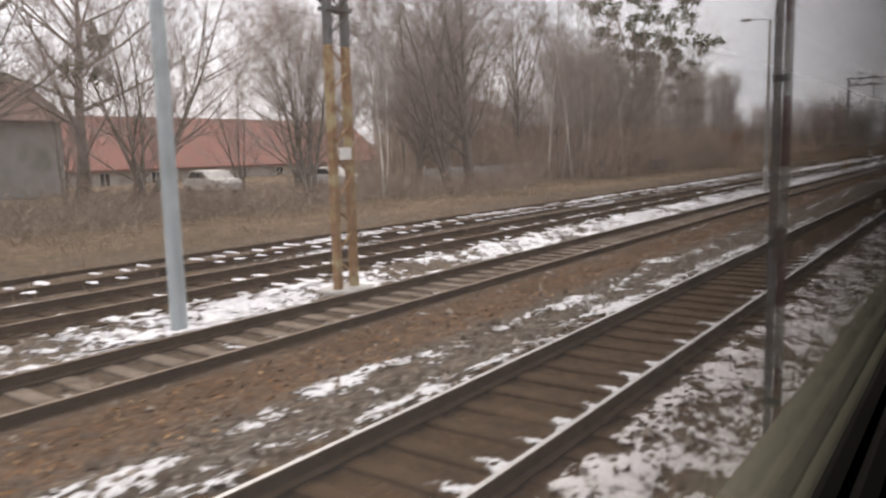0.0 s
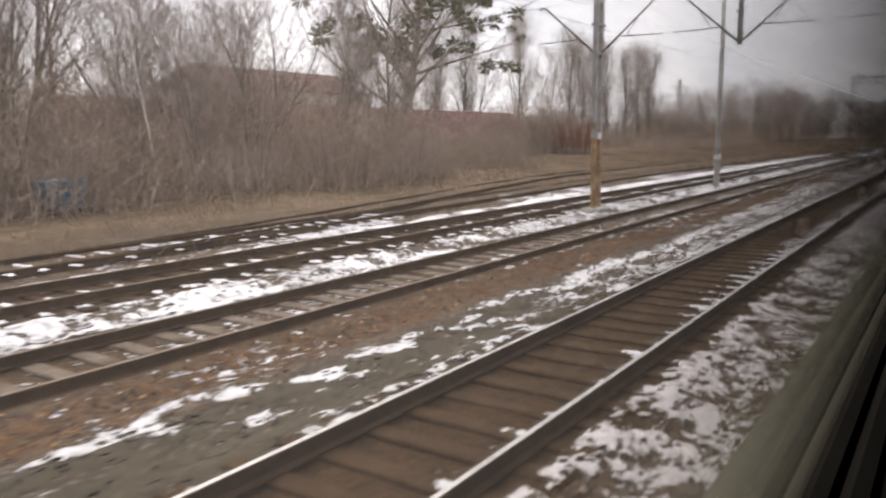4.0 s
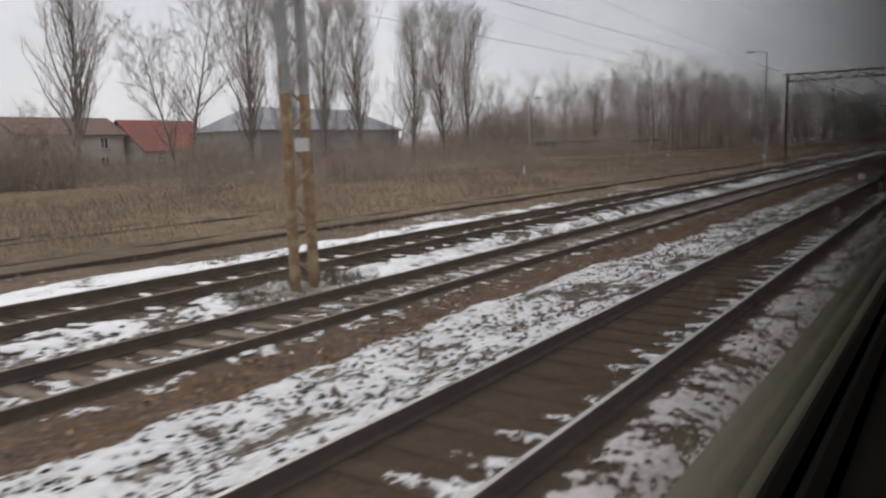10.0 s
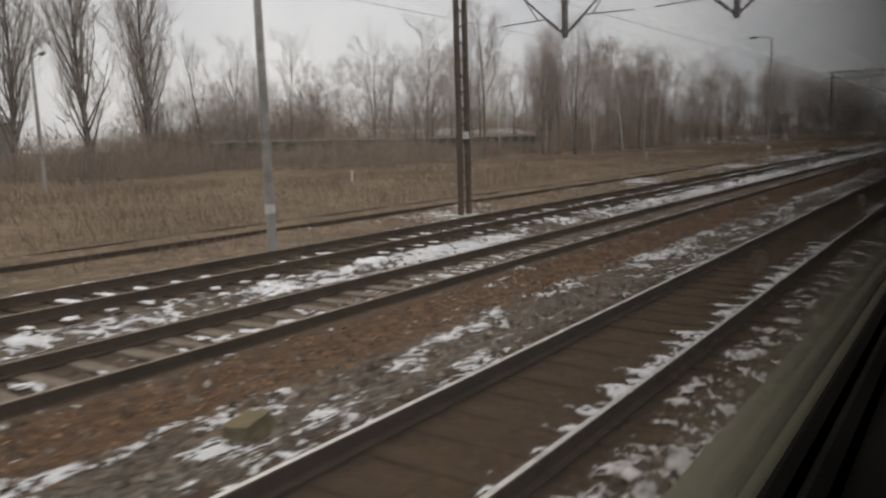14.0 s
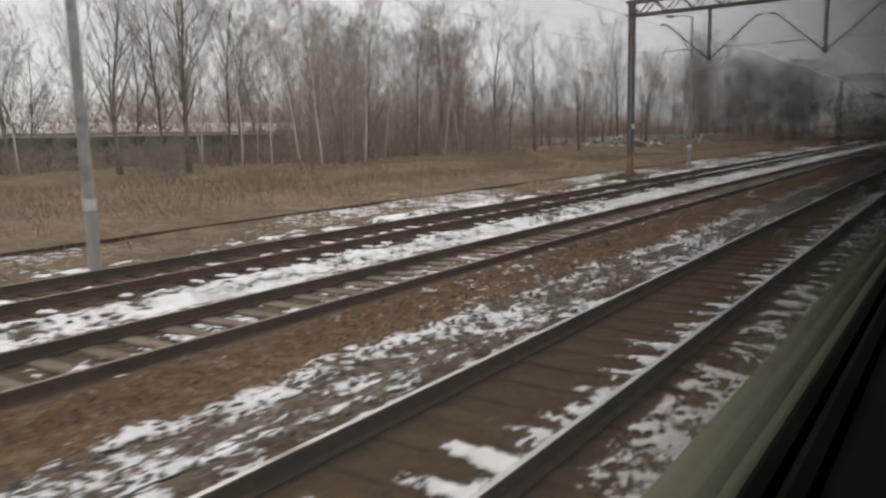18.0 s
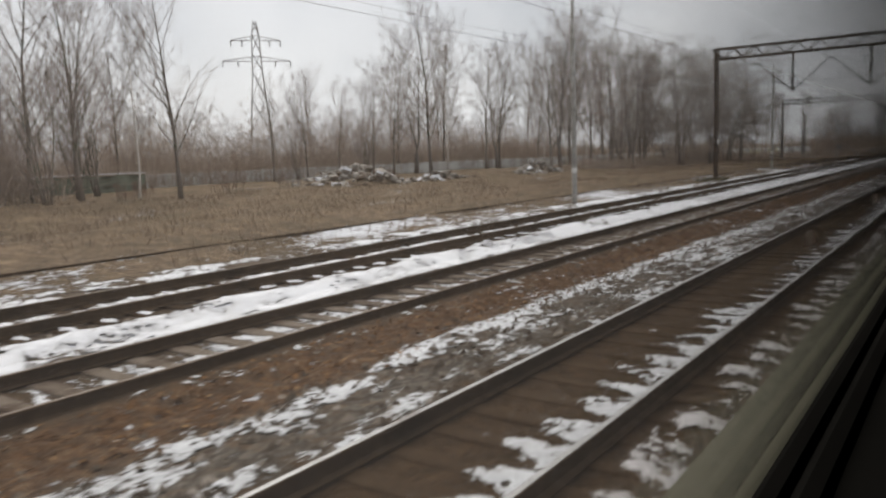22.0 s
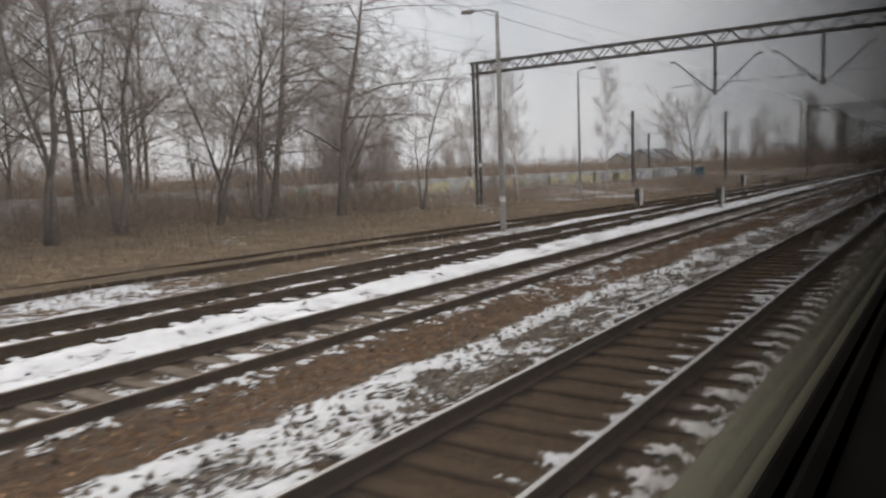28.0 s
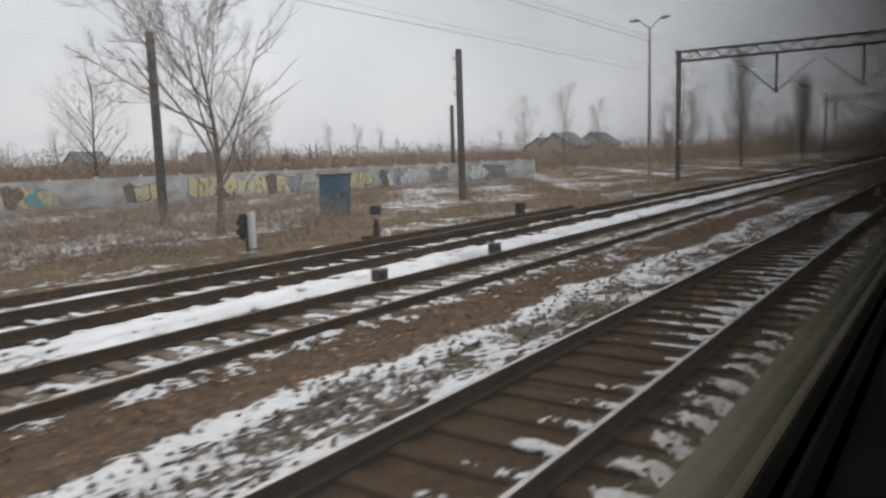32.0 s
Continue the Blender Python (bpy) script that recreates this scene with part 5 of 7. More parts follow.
def pylon(y, d, top):
    t = thing("power_pylon", pose(-d, y, h_at(d, y) - 0.1, 0, 0, -39), "tall lattice power pylon with two cross arms", "pylon")
    lv = [(0, 2.3), (7, 1.75), (13, 1.25), (18, 0.85), (top - 5.5, 0.75), (top - 2.2, 0.6), (top, 0.25)]
    for sx in (-1, 1):
        for sy in (-1, 1):
            g = Geo()
            g.tube([(sx * w, sy * w, z) for z, w in lv], [0.10] * len(lv), 4)
            g.make("leg", "pale_steel", t)
    for (za, wa), (zb, wb) in zip(lv, lv[1:]):
        for sx, sy, ex, ey in ((-1, -1, 1, -1), (1, -1, 1, 1), (1, 1, -1, 1), (-1, 1, -1, -1)):
            g = Geo()
            g.bar((sx * wa, sy * wa, za), (ex * wb, ey * wb, zb), 0.09)
            g.bar((ex * wa, ey * wa, za), (sx * wb, sy * wb, zb), 0.09)
            g.make("brace", "pale_steel", t)
    for z, w in ((top - 6.9, 5.9), (top - 3.3, 4.3)):
        for s in (-1, 1):
            g = Geo()
            g.bar((0, 0, z + 0.9), (0, s * w, z + 0.1), 0.10)
            g.bar((0, 0.6 * s, z), (0, s * w, z), 0.12)
            for k in range(4):
                u, v = 0.6 + (w - 0.6) * k / 4, 0.6 + (w - 0.6) * (k + 0.5) / 4
                g.bar((0, s * u, z), (0, s * v, z + 0.9 - 0.8 * v / w), 0.06)
            am = g.make("cross_arm", "pale_steel", t)
            for e in (w, w * 0.55):
                g = Geo()
                for q in range(5):
                    g.tube([(0, s * e, z - 0.12 - q * 0.2), (0, s * e, z - 0.22 - q * 0.2)], [0.17, 0.12], 6)
                g.make("insulator", "black_paint", am)


pylon(395.6, 106.3, 26.6)

g = Geo()
g.box((-0.06, -0.06, 0), (0.06, 0.06, 0.75), 0, 0.02)
for y, d in ((223.6, 29.0), (186.0, 27.0), (262.0, 26.5)):
    t = thing("marker_post", pose(-d, y, h_at(d, y) - 0.03, 4, 6, 20), "small white marker post in dead grass", "marker post", "marker posts")
    g.make("post", "white_paint", t)
# ---- trees and brush ----
class Wood:
    """Limbs as tapered tubes and twigs as slim spikes, kept in lists."""

    def __init__(self, seed):
        self.rng = random.Random(seed)
        self.limbs = Geo()
        self.tw_v, self.tw_f = [], []

    def spike(self, p, q, r):
        d = (q - p)
        a = d.cross(Vector((0.3, 0.5, 0.81))).normalized() * r
        b = d.cross(a).normalized() * r
        o = len(self.tw_v)
        self.tw_v += [tuple(p + a), tuple(p - a * 0.5 + b * 0.87), tuple(p - a * 0.5 - b * 0.87), tuple(q)]
        self.tw_f += [(o, o + 1, o + 3), (o + 1, o + 2, o + 3)]

    def path(self, p, d, length, n, bend, up):
        pts = [p.copy()]
        d = d.normalized()
        for _ in range(n):
            d = (d + Vector((self.rng.uniform(-bend, bend), self.rng.uniform(-bend, bend), self.rng.uniform(-bend, bend) + up))).normalized()
            pts.append(pts[-1] + d * length / n)
        return pts

    def turn(self, d, ang):
        """A way that leaves d by that angle, to a random side."""
        d = d.normalized()
        side = Vector((self.rng.uniform(-1, 1), self.rng.uniform(-1, 1), self.rng.uniform(-0.4, 0.6)))
        side = (side - d * side.dot(d)).normalized()
        return d * math.cos(ang) + side * math.sin(ang)

    def twigs(self, pts, count, length, r, ang=0.7, up=0.1):
        n = len(pts) - 1
        for k in range(count):
            u = (0.25 + 0.75 * self.rng.random()) * n
            i = min(int(u), n - 1)
            p = pts[i].lerp(pts[i + 1], u - i)
            d = self.turn(pts[i + 1] - pts[i], self.rng.uniform(ang * 0.5, ang * 1.3)) + Vector((0, 0, up))
            q = p + d.normalized() * length * self.rng.uniform(0.5, 1.3)
            self.spike(p, q, r)
            if self.rng.random() < 0.3:
                w = p.lerp(q, self.rng.uniform(0.3, 0.7))
                self.spike(w, w + self.turn(d, 0.6) * length * 0.55, r * 0.7)

    def tree(self, height, r0, first, n1, len1, ang1, up1, n2, n3, twig_len, twig_r, lean=0.05, stems=1, spread=0.15, wob=0.08):
        R = self.rng
        for s in range(stems):
            base = Vector((R.uniform(-1, 1), R.uniform(-1, 1), 0)) * (0.25 if stems > 1 else 0)
            d0 = Vector((R.uniform(-1, 1) * (spread if stems > 1 else lean), R.uniform(-1, 1) * (spread if stems > 1 else lean), 1))
            H = height * (1 if s == 0 else R.uniform(0.65, 0.98))
            tp = self.path(base, d0, H, 7, wob, 0.06)
            k = len(tp) - 1
            rr = r0 * (1 if s == 0 else R.uniform(0.6, 0.9))
            self.limbs.tube(tp, [max(0.012, rr * (1 - 0.92 * (i / k) ** 0.85)) * (1.35 if i == 0 else 1) for i in range(k + 1)], 7)
            for b in range(n1):
                u = first + (0.97 - first) * (b + R.random()) / n1
                i = min(int(u * k), k - 1)
                p = tp[i].lerp(tp[i + 1], u * k - i)
                d = self.turn(tp[i + 1] - tp[i], ang1 * R.uniform(0.75, 1.25))
                w = (u - first) / (1 - first)
                L = len1 * (0.36 + 0.68 * math.sin(math.pi * (0.13 + 0.80 * w)) if up1 > 0.3 else 0.55 + 0.5 * math.sin(math.pi * min(1.0, 0.22 + 0.74 * w))) * R.uniform(0.7, 1.25)
                bp = self.path(p, d, L, 3, 0.18, up1)
                br = max(0.012, rr * (1 - 0.9 * u) * 0.5)
                self.limbs.tube(bp, [br, br * 0.7, br * 0.4, br * 0.15], 3, 0, False)
                for c in range(n2):
                    v = 0.2 + 0.8 * (c + R.random()) / n2
                    j = min(int(v * 3), 2)
                    sp_ = bp[j].lerp(bp[j + 1], v * 3 - j)
                    sd = self.turn(bp[j + 1] - bp[j], R.uniform(0.45, 0.95))
                    sl = L * (0.62 - 0.35 * v) * R.uniform(0.7, 1.3)
                    sp = self.path(sp_, sd, sl, 2, 0.2, up1 * 1.2)
                    self.spike(sp[0], sp[1] + (sp[1] - sp[0]) * 0.15, br * 0.26 + 0.005)
                    self.spike(sp[1], sp[2], br * 0.15 + 0.006)
                    self.twigs(sp, n3, twig_len, twig_r, 0.7, up1)
                self.twigs(bp, n3, twig_len, twig_r, 0.7, up1)
            self.twigs(tp[-3:], n3 * 2, twig_len, twig_r, 0.6, up1)
        return self

    def make(self, name, label, category, group, bark, twig):
        t = thing(name, Matrix(), label, category, group)
        link_mesh("trunk", self.limbs.v, self.limbs.f, bark, t, smooth=True)
        link_mesh("crown", self.tw_v, self.tw_f, twig, t)
        return t


def bush(seed, h, r, stems, n3, tl, tr_):
    w = Wood(seed)
    R = w.rng
    for s in range(stems):
        a, q = R.uniform(0, 6.28), r * math.sqrt(R.random())
        p = Vector((q * math.cos(a), q * math.sin(a), -0.05))
        d = Vector((math.cos(a) * R.uniform(0.0, 0.5), math.sin(a) * R.uniform(0.0, 0.5), 1))
        L = h * R.uniform(0.55, 1.1)
        pts = w.path(p, d, L, 3, 0.18, 0.05)
        w.limbs.tube(pts[::3], [0.02, 0.005], 3, 0, False)
        w.twigs(pts, n3, tl, tr_, 0.6, 0.2)
    return w


PROTO = {}


def proto(key, w, *tags):
    PROTO[key] = (w, tags, [])


for i in range(3):
    proto("tall%d" % i, Wood(10 + i).tree(13.6, 0.15, 0.18, 24, 4.6, 0.62, 0.16, 6, 6, 1.15, 0.008, wob=0.08), "bare_tree", "tall bare deciduous tree at the wood's edge", "tree", "bare trees", "bark", "twig")
for i in range(3):
    proto("scrub%d" % i, Wood(20 + i).tree(9.2, 0.085, 0.10, 9, 3.6, 0.65, 0.15, 5, 6, 1.1, 0.008, stems=4, spread=0.38, wob=0.13), "scrub_tree", "many-stemmed bare scrub tree", "tree", "scrub trees", "bark", "twig")
for i in range(3):
    proto("birch%d" % i, Wood(30 + i).tree(12, 0.075, 0.30, 20, 2.4, 0.62, 0.12, 5, 7, 1.1, 0.0085, wob=0.06, lean=0.12), "birch_tree", "slim birch with white bark and bare twigs", "tree", "birches", "birch_bark", "twig")
for i in range(2):
    proto("poplar%d" % i, Wood(40 + i).tree(15.6, 0.19, 0.07, 54, 6.2, 0.44, 0.46, 6, 7, 1.7, 0.0095, wob=0.03, lean=0.02), "poplar_tree", "tall columnar bare poplar", "tree", "poplars", "pale_bark", "grey_twig")
for i in range(2):
    proto("spread%d" % i, Wood(50 + i).tree(13, 0.17, 0.14, 15, 5.4, 0.75, 0.10, 7, 6, 1.3, 0.009, stems=2, spread=0.22, wob=0.12), "spreading_tree", "wide bare tree with arching limbs", "tree", "spreading trees", "pale_bark", "grey_twig")
for i in range(3):
    proto("crook%d" % i, Wood(90 + i).tree(12.5, 0.13, 0.2, 16, 4.6, 0.95, -0.02, 8, 9, 1.0, 0.0075, lean=0.3, stems=2, spread=0.34, wob=0.2), "crooked_tree", "leaning crooked bare tree with fine tangled twigs", "tree", "crooked trees", "pale_bark", "grey_twig")
for i in range(2):
    proto("droop%d" % i, Wood(80 + i).tree(16, 0.21, 0.2, 24, 5.8, 1.15, -0.13, 9, 11, 1.0, 0.008, wob=0.1, lean=0.1), "drooping_tree", "tall bare tree with drooping side limbs", "tree", "drooping trees", "pale_bark", "grey_twig")
for i in range(3):
    proto("bush%d" % i, bush(60 + i, 3.2, 1.6, 26, 12, 0.8, 0.011), "bush", "thicket of bare brown brush", "bush", "bare bushes", "bark", "twig")
for i in range(2):
    proto("redbush%d" % i, bush(70 + i, 2.2, 1.4, 24, 12, 0.6, 0.011), "bush", "low reddish-brown bare bush", "bush", "bare bushes", "bark", "red_twig")


def plant(key, d, y, scale=1.0, turn=None, label="", wide=1.0):
    w, tags, made = PROTO[key]
    R = random.Random(int(d * 100) * 7 + int(y * 100))
    m = pose(-d, y, h_at(d, y) - 0.05, 0, 0, R.uniform(0, 360) if turn is None else turn)
    if not made:
        made.append(w.make(*tags))
        ob = made[0]
    else:
        ob = copy_thing(made[0], Matrix())
    ob.matrix_basis = m
    ob.scale = (scale * wide * R.uniform(0.92, 1.08), scale * wide * R.uniform(0.92, 1.08), scale)
    if label:
        tagged(ob, label)
    return ob


RW = random.Random(5)


def zone(y0, y1, d0, d1, count, kinds, s0=0.8, s1=1.2):
    """Plants count trees of those kinds over a strip, spread evenly along the line."""
    for k in range(count):
        y = y0 + (y1 - y0) * (k + RW.random()) / count
        d = RW.uniform(d0, d1)
        plant(RW.choice(kinds) + str(RW.randrange(2)), d, y, RW.uniform(s0, s1))


# dense scrub wood at the start
zone(-4, 34, 33, 46, 8, ["scrub", "crook", "scrub"], 0.75, 1.0)
zone(46, 60, 34, 46, 7, ["spread", "scrub", "tall"], 0.9, 1.15)
zone(52, 92, 27, 31, 10, ["scrub", "tall", "scrub"], 0.85, 1.2)
zone(58, 90, 32, 42, 12, ["tall", "scrub"], 0.9, 1.2)
zone(52, 92, 22, 27, 14, ["bush", "bush", "redbush"], 0.6, 1.0)
zone(-6, 44, 24, 30, 16, ["bush", "redbush", "bush"], 0.25, 0.5)
for d, y in ((27, 51.6), (25.8, 53.3), (27.8, 55.5), (26.5, 57.3), (26.8, 58.4), (27, 66), (26, 31), (26.4, 31.6), (26, 73)):
    plant("birch%d" % RW.randrange(3), d, y, RW.uniform(0.75, 0.95))
for i in range(2):
    proto("stout%d" % i, Wood(110 + i).tree(14, 0.33, 0.16, 16, 6.2, 0.85, 0.10, 8, 8, 1.2, 0.009, stems=2, spread=0.2, wob=0.13), "old_tree", "old bare tree with thick dark forked trunks", "tree", "old trees", "bark", "twig")
for d, y, s_, k_ in ((26.8, 40.6, 0.95, 1), (25.5, 9.5, 0.9, 0)):
    plant("stout%d" % k_, d, y, s_)
for i in range(2):
    proto("fan%d" % i, Wood(120 + i).tree(12.5, 0.16, 0.12, 13, 5.2, 0.8, 0.09, 9, 11, 1.1, 0.008, stems=5, spread=0.40, wob=0.14), "old_tree", "old many-stemmed bare tree with arching limbs", "tree", "old trees", "bark", "twig")
for d, y, s_, k_ in ((27.0, 38.6, 1.0, 0), (29.0, 28.6, 0.95, 1), (30.0, 19.5, 0.9, 0), (31.0, 12.0, 0.85, 1), (33.5, 43.5, 1.0, 1), (38.0, 36.0, 0.8, 0), (36.0, 48.5, 0.9, 0)):
    plant("fan%d" % k_, d, y, s_)
for y, d, s_ in ((58, 48, 1.35), (70, 44, 1.3), (78, 46, 1.4)):
    plant("spread%d" % RW.randrange(2), d, y, s_)
zone(84, 112, 33, 46, 8, ["scrub", "spread", "scrub"], 0.7, 0.95)
# low brush before the wagons
zone(118, 152, 39.5, 43, 10, ["bush", "bush", "redbush"], 0.9, 1.3)
zone(132, 152, 41, 47, 14, ["bush", "bush", "redbush"], 1.4, 2.0)
zone(164, 200, 34, 44, 8, ["bush", "redbush"], 0.5, 0.8)
zone(161, 215, 46, 58, 13, ["bush", "redbush"], 0.4, 0.65)
proto("copper0", bush(75, 4.6, 2.0, 44, 26, 0.55, 0.035), "bush", "rounded copper-brown bush", "bush", "copper bushes", "bark", "copper_leaf")
plant("copper0", 36.5, 136.0, 1.0, label="rounded copper-brown bush holding dead leaves")
# poplar row
for d, y, s_ in ((67, 131, 1.1), (68, 143.8, 1.2), (66, 149, 1.1), (65, 155.5, 1.15), (65.3, 173.7, 1.22), (64.8, 193.1, 1.2), (64.4, 198.2, 1.1), (64.4, 204.2, 1.1), (63.9, 210.2, 1.16), (64.4, 221.9, 1.12), (63.2, 227.7, 1.18), (62.5, 233.2, 1.2)):
    plant("poplar%d" % RW.randrange(2), d, y, s_, wide=1.3)
proto("full0", Wood(95).tree(16, 0.2, 0.16, 26, 5.2, 0.75, 0.12, 7, 8, 1.2, 0.014, wob=0.1), "bare_tree", "tall full-branched bare tree beside the poplars", "tree", "bare trees", "bark", "twig")
plant("full0", 65.7, 186.2, 1.1)
plant("full0", 61.5, 181.0, 0.8)
plant("full0", 66.5, 160.5, 0.95)
plant("spread1", 63, 216.0, 0.75)
# belt of birches and scrub
zone(232, 262, 58.5, 70, 14, ["scrub", "tall"], 0.72, 0.95)
zone(262, 300, 60, 70, 8, ["tall", "spread"], 0.85, 1.05)
zone(238, 258, 44, 56, 4, ["birch", "scrub"], 0.7, 0.9)
zone(258, 290, 40, 54, 12, ["birch", "tall", "tall"], 0.9, 1.1)
zone(290, 332, 38, 54, 24, ["birch", "birch", "scrub", "tall"], 0.85, 1.12)
zone(292, 332, 44, 55, 18, ["tall", "tall", "birch", "scrub"], 0.85, 1.12)
zone(215, 330, 42, 56, 14, ["bush", "bush", "redbush"], 0.8, 1.2)
zone(255, 350, 34, 42, 16, ["bush", "redbush"], 0.4, 0.8)
zone(350, 371, 47, 60, 8, ["scrub", "tall"], 0.6, 0.8)
zone(371, 425, 44, 60, 22, ["crook", "tall", "birch", "tall"], 0.95, 1.35)
zone(345, 420, 44, 52, 10, ["bush", "bush", "redbush"], 0.3, 0.6)
zone(378, 420, 66, 98, 12, ["scrub", "tall"], 0.7, 1.0)
for d, y, s_ in ((39.4, 381.2, 1.2), (36, 372, 0.9), (38, 392, 1.25), (36, 398, 1.1), (40, 403, 1.2)):
    plant("spread%d" % RW.randrange(2), d, y, s_)
for k, d, y, s_ in (("birch0", 38, 284, 1.1), ("birch2", 39.2, 287.4, 1.15), ("birch1", 37.6, 290.3, 1.05), ("birch0", 41, 281.5, 1.1), ("tall1", 45, 280, 1.05), ("birch2", 43, 286, 1.1)):
    plant(k, d, y, s_)
zone(300, 345, 60, 80, 9, ["tall", "spread"], 0.9, 1.15)
zone(312, 366, 84, 98, 9, ["scrub", "tall"], 0.85, 1.1)
# near wood before the open ground
for k, d, y, s_ in (("crook0", 28, 400.4, 1.1), ("crook1", 29, 403.6, 1.15), ("crook2", 28, 408, 1.0), ("crook0", 28.6, 411, 1.0), ("droop0", 28.5, 416.8, 1.1), ("crook1", 28.6, 424.6, 0.85), ("droop1", 31.5, 414.5, 0.95), ("crook2", 31.0, 419.5, 0.8), ("scrub2", 33.0, 423.0, 0.75), ("scrub0", 36.0, 427.0, 0.7), ("scrub1", 30.5, 412.2, 0.8), ("tall2", 40.0, 430.0, 0.75),
                    ("crook2", 33, 398, 1.1), ("droop1", 34, 405, 1.0), ("crook1", 33.5, 413, 1.0), ("crook0", 36, 419, 1.0), ("crook2", 30, 394, 1.1), ("crook1", 28, 389, 1.0), ("tall0", 38, 402, 1.0), ("tall1", 40, 409, 1.0), ("scrub0", 38, 415, 0.9), ("scrub1", 34, 386, 1.0), ("crook0", 31, 382, 0.95)):
    plant(k, d, y, s_)
zone(372, 396, 27, 36, 5, ["redbush", "bush"], 0.2, 0.36)
zone(396, 432, 28, 37, 14, ["bush", "redbush", "bush"], 0.4, 0.8)
# open ground and the far treeline
proto("lone0", Wood(52).tree(7.0, 0.16, 0.2, 18, 4.6, 0.85, 0.10, 9, 9, 0.85, 0.009, wob=0.07, lean=0.03), "bare_tree", "bare tree with a wide fan of dark limbs by the siding", "tree", "bare trees", "bark", "twig")
plant("lone0", 21.1, 457.6, 1.0, 40)
for k, d, y, s_ in (("birch0", 25.7, 432.1, 0.8), ("birch1", 26.5, 433.5, 0.75), ("birch2", 29, 432, 0.7), ("birch1", 24.9, 446.0, 0.85), ("birch0", 33, 438, 0.7), ("spread1", 60, 492, 0.75), ("spread0", 55, 447, 1.1), ("scrub2", 53, 451, 0.9), ("spread1", 57, 455, 0.8), ("scrub0", 60, 450, 0.9), ("scrub1", 58, 452, 1.0), ("tall1", 52, 443, 1.0), ("scrub0", 50, 449, 0.8), ("scrub2", 62, 440, 1.0), ("spread0", 56, 474, 0.75), ("scrub0", 35.9, 446.5, 0.75), ("scrub2", 45, 440, 0.6), ("scrub1", 90, 520, 0.8), ("scrub0", 80, 505, 0.7)):
    plant(k, d, y, s_)
for d, y, s_ in ((22.3, 534.6, 0.72), (20.0, 560.0, 0.62), (24.0, 585.0, 0.7)):
    plant("poplar%d" % RW.randrange(2), d, y, s_)
for k, d, y, s_ in (("bush0", 57, 446, 2.0), ("bush1", 58, 450, 2.3), ("bush2", 60, 454, 2.0), ("scrub0", 60, 449, 1.0), ("bush1", 56, 441, 2.0)):
    plant(k, d, y, s_)
zone(430, 520, 36, 44, 14, ["redbush", "bush"], 0.25, 0.45)
zone(540, 660, 30, 70, 20, ["scrub", "tall", "bush"], 0.6, 0.85)
zone(640, 720, 12, 60, 20, ["tall", "scrub"], 0.8, 1.1)
zone(520, 900, 150, 240, 16, ["scrub", "tall"], 0.7, 1.0)
zone(430, 640, 170, 260, 12, ["scrub", "bush", "tall"], 0.6, 0.9)


# small dark firs before the far houses
def fir(d, y, h, seed):
    R = random.Random(seed)
    t = thing("fir_tree", pose(-d, y, h_at(d, y) - 0.1), "small dark evergreen fir beyond the wall", "tree", "fir trees")
    g = Geo()
    g.tube([(0, 0, 0), (0, 0, h)], [0.12, 0.02], 6)
    g.make("trunk", "bark", t)
    vs, fs = [], []
    for k in range(260):
        u = R.random() ** 0.8
        z = h * (0.12 + 0.86 * u)
        a, L = R.uniform(0, 6.28), 0.26 * h * (1.02 - u) * R.uniform(0.7, 1.15)
        q = Vector((math.cos(a), math.sin(a), -0.25))
        w = Vector((-math.sin(a), math.cos(a), 0.1)) * 0.10 * L
        o = len(vs)
        c = Vector((0, 0, z))
        vs += [tuple(c), tuple(c + q * L * 0.6 + w), tuple(c + q * L), tuple(c + q * L * 0.6 - w)]
        fs.append((o, o + 1, o + 2, o + 3))
    link_mesh("crown", vs, fs, "fir_needles", t)


for d, y, h in ((95, 520, 6.0), (97, 524, 7.2), (93, 529, 5.6), (118, 560, 6.5), (122, 566, 7.0)):
    fir(d, y, h, int(d * 10 + y))


# mistletoe tree: a broad tree hung with evergreen balls
def mistletoe_tree(d, y, s, seed, balls, wide=1.0):
    w = Wood(seed).tree(16, 0.40, 0.20, 28, 7.8, 1.0, 0.10, 8, 6, 1.1, 0.014, wob=0.10)
    t = w.make("mistletoe_tree", "large bare tree hung with green mistletoe balls", "tree", "mistletoe trees", "bark", "twig")
    t.matrix_basis = pose(-d, y, h_at(d, y) - 0.1, 0, 0, seed * 40)
    t.scale = (s * wide, s * wide, s)
    R = random.Random(seed)
    tops = [v for v in w.tw_v[3::4] if v[2] > 4.2]
    for k in range(balls):
        c = Vector(R.choice(tops))
        r = R.uniform(0.35, 0.85)
        vs, fs = [], []
        for q in range(64):
            a = Vector((R.gauss(0, 1), R.gauss(0, 1), R.gauss(0, 1))).normalized()
            p = c + a * r * 0.15
            e = c + a * r * R.uniform(0.7, 1.15)
            b = a.cross(Vector((R.uniform(-1, 1), R.uniform(-1, 1), R.uniform(-1, 1)))).normalized() * 0.10 * r
            o = len(vs)
            m = p.lerp(e, 0.7)
            vs += [tuple(p), tuple(m + b), tuple(e), tuple(m - b)]
            fs.append((o, o + 1, o + 2, o + 3))
        link_mesh("mistletoe_ball", vs, fs, "mistletoe", t)


mistletoe_tree(47.5, 116.5, 1.45, 3, 170, 1.3)
mistletoe_tree(40.0, 22.0, 0.95, 4, 7)
mistletoe_tree(36.0, 14.0, 0.85, 6, 5)


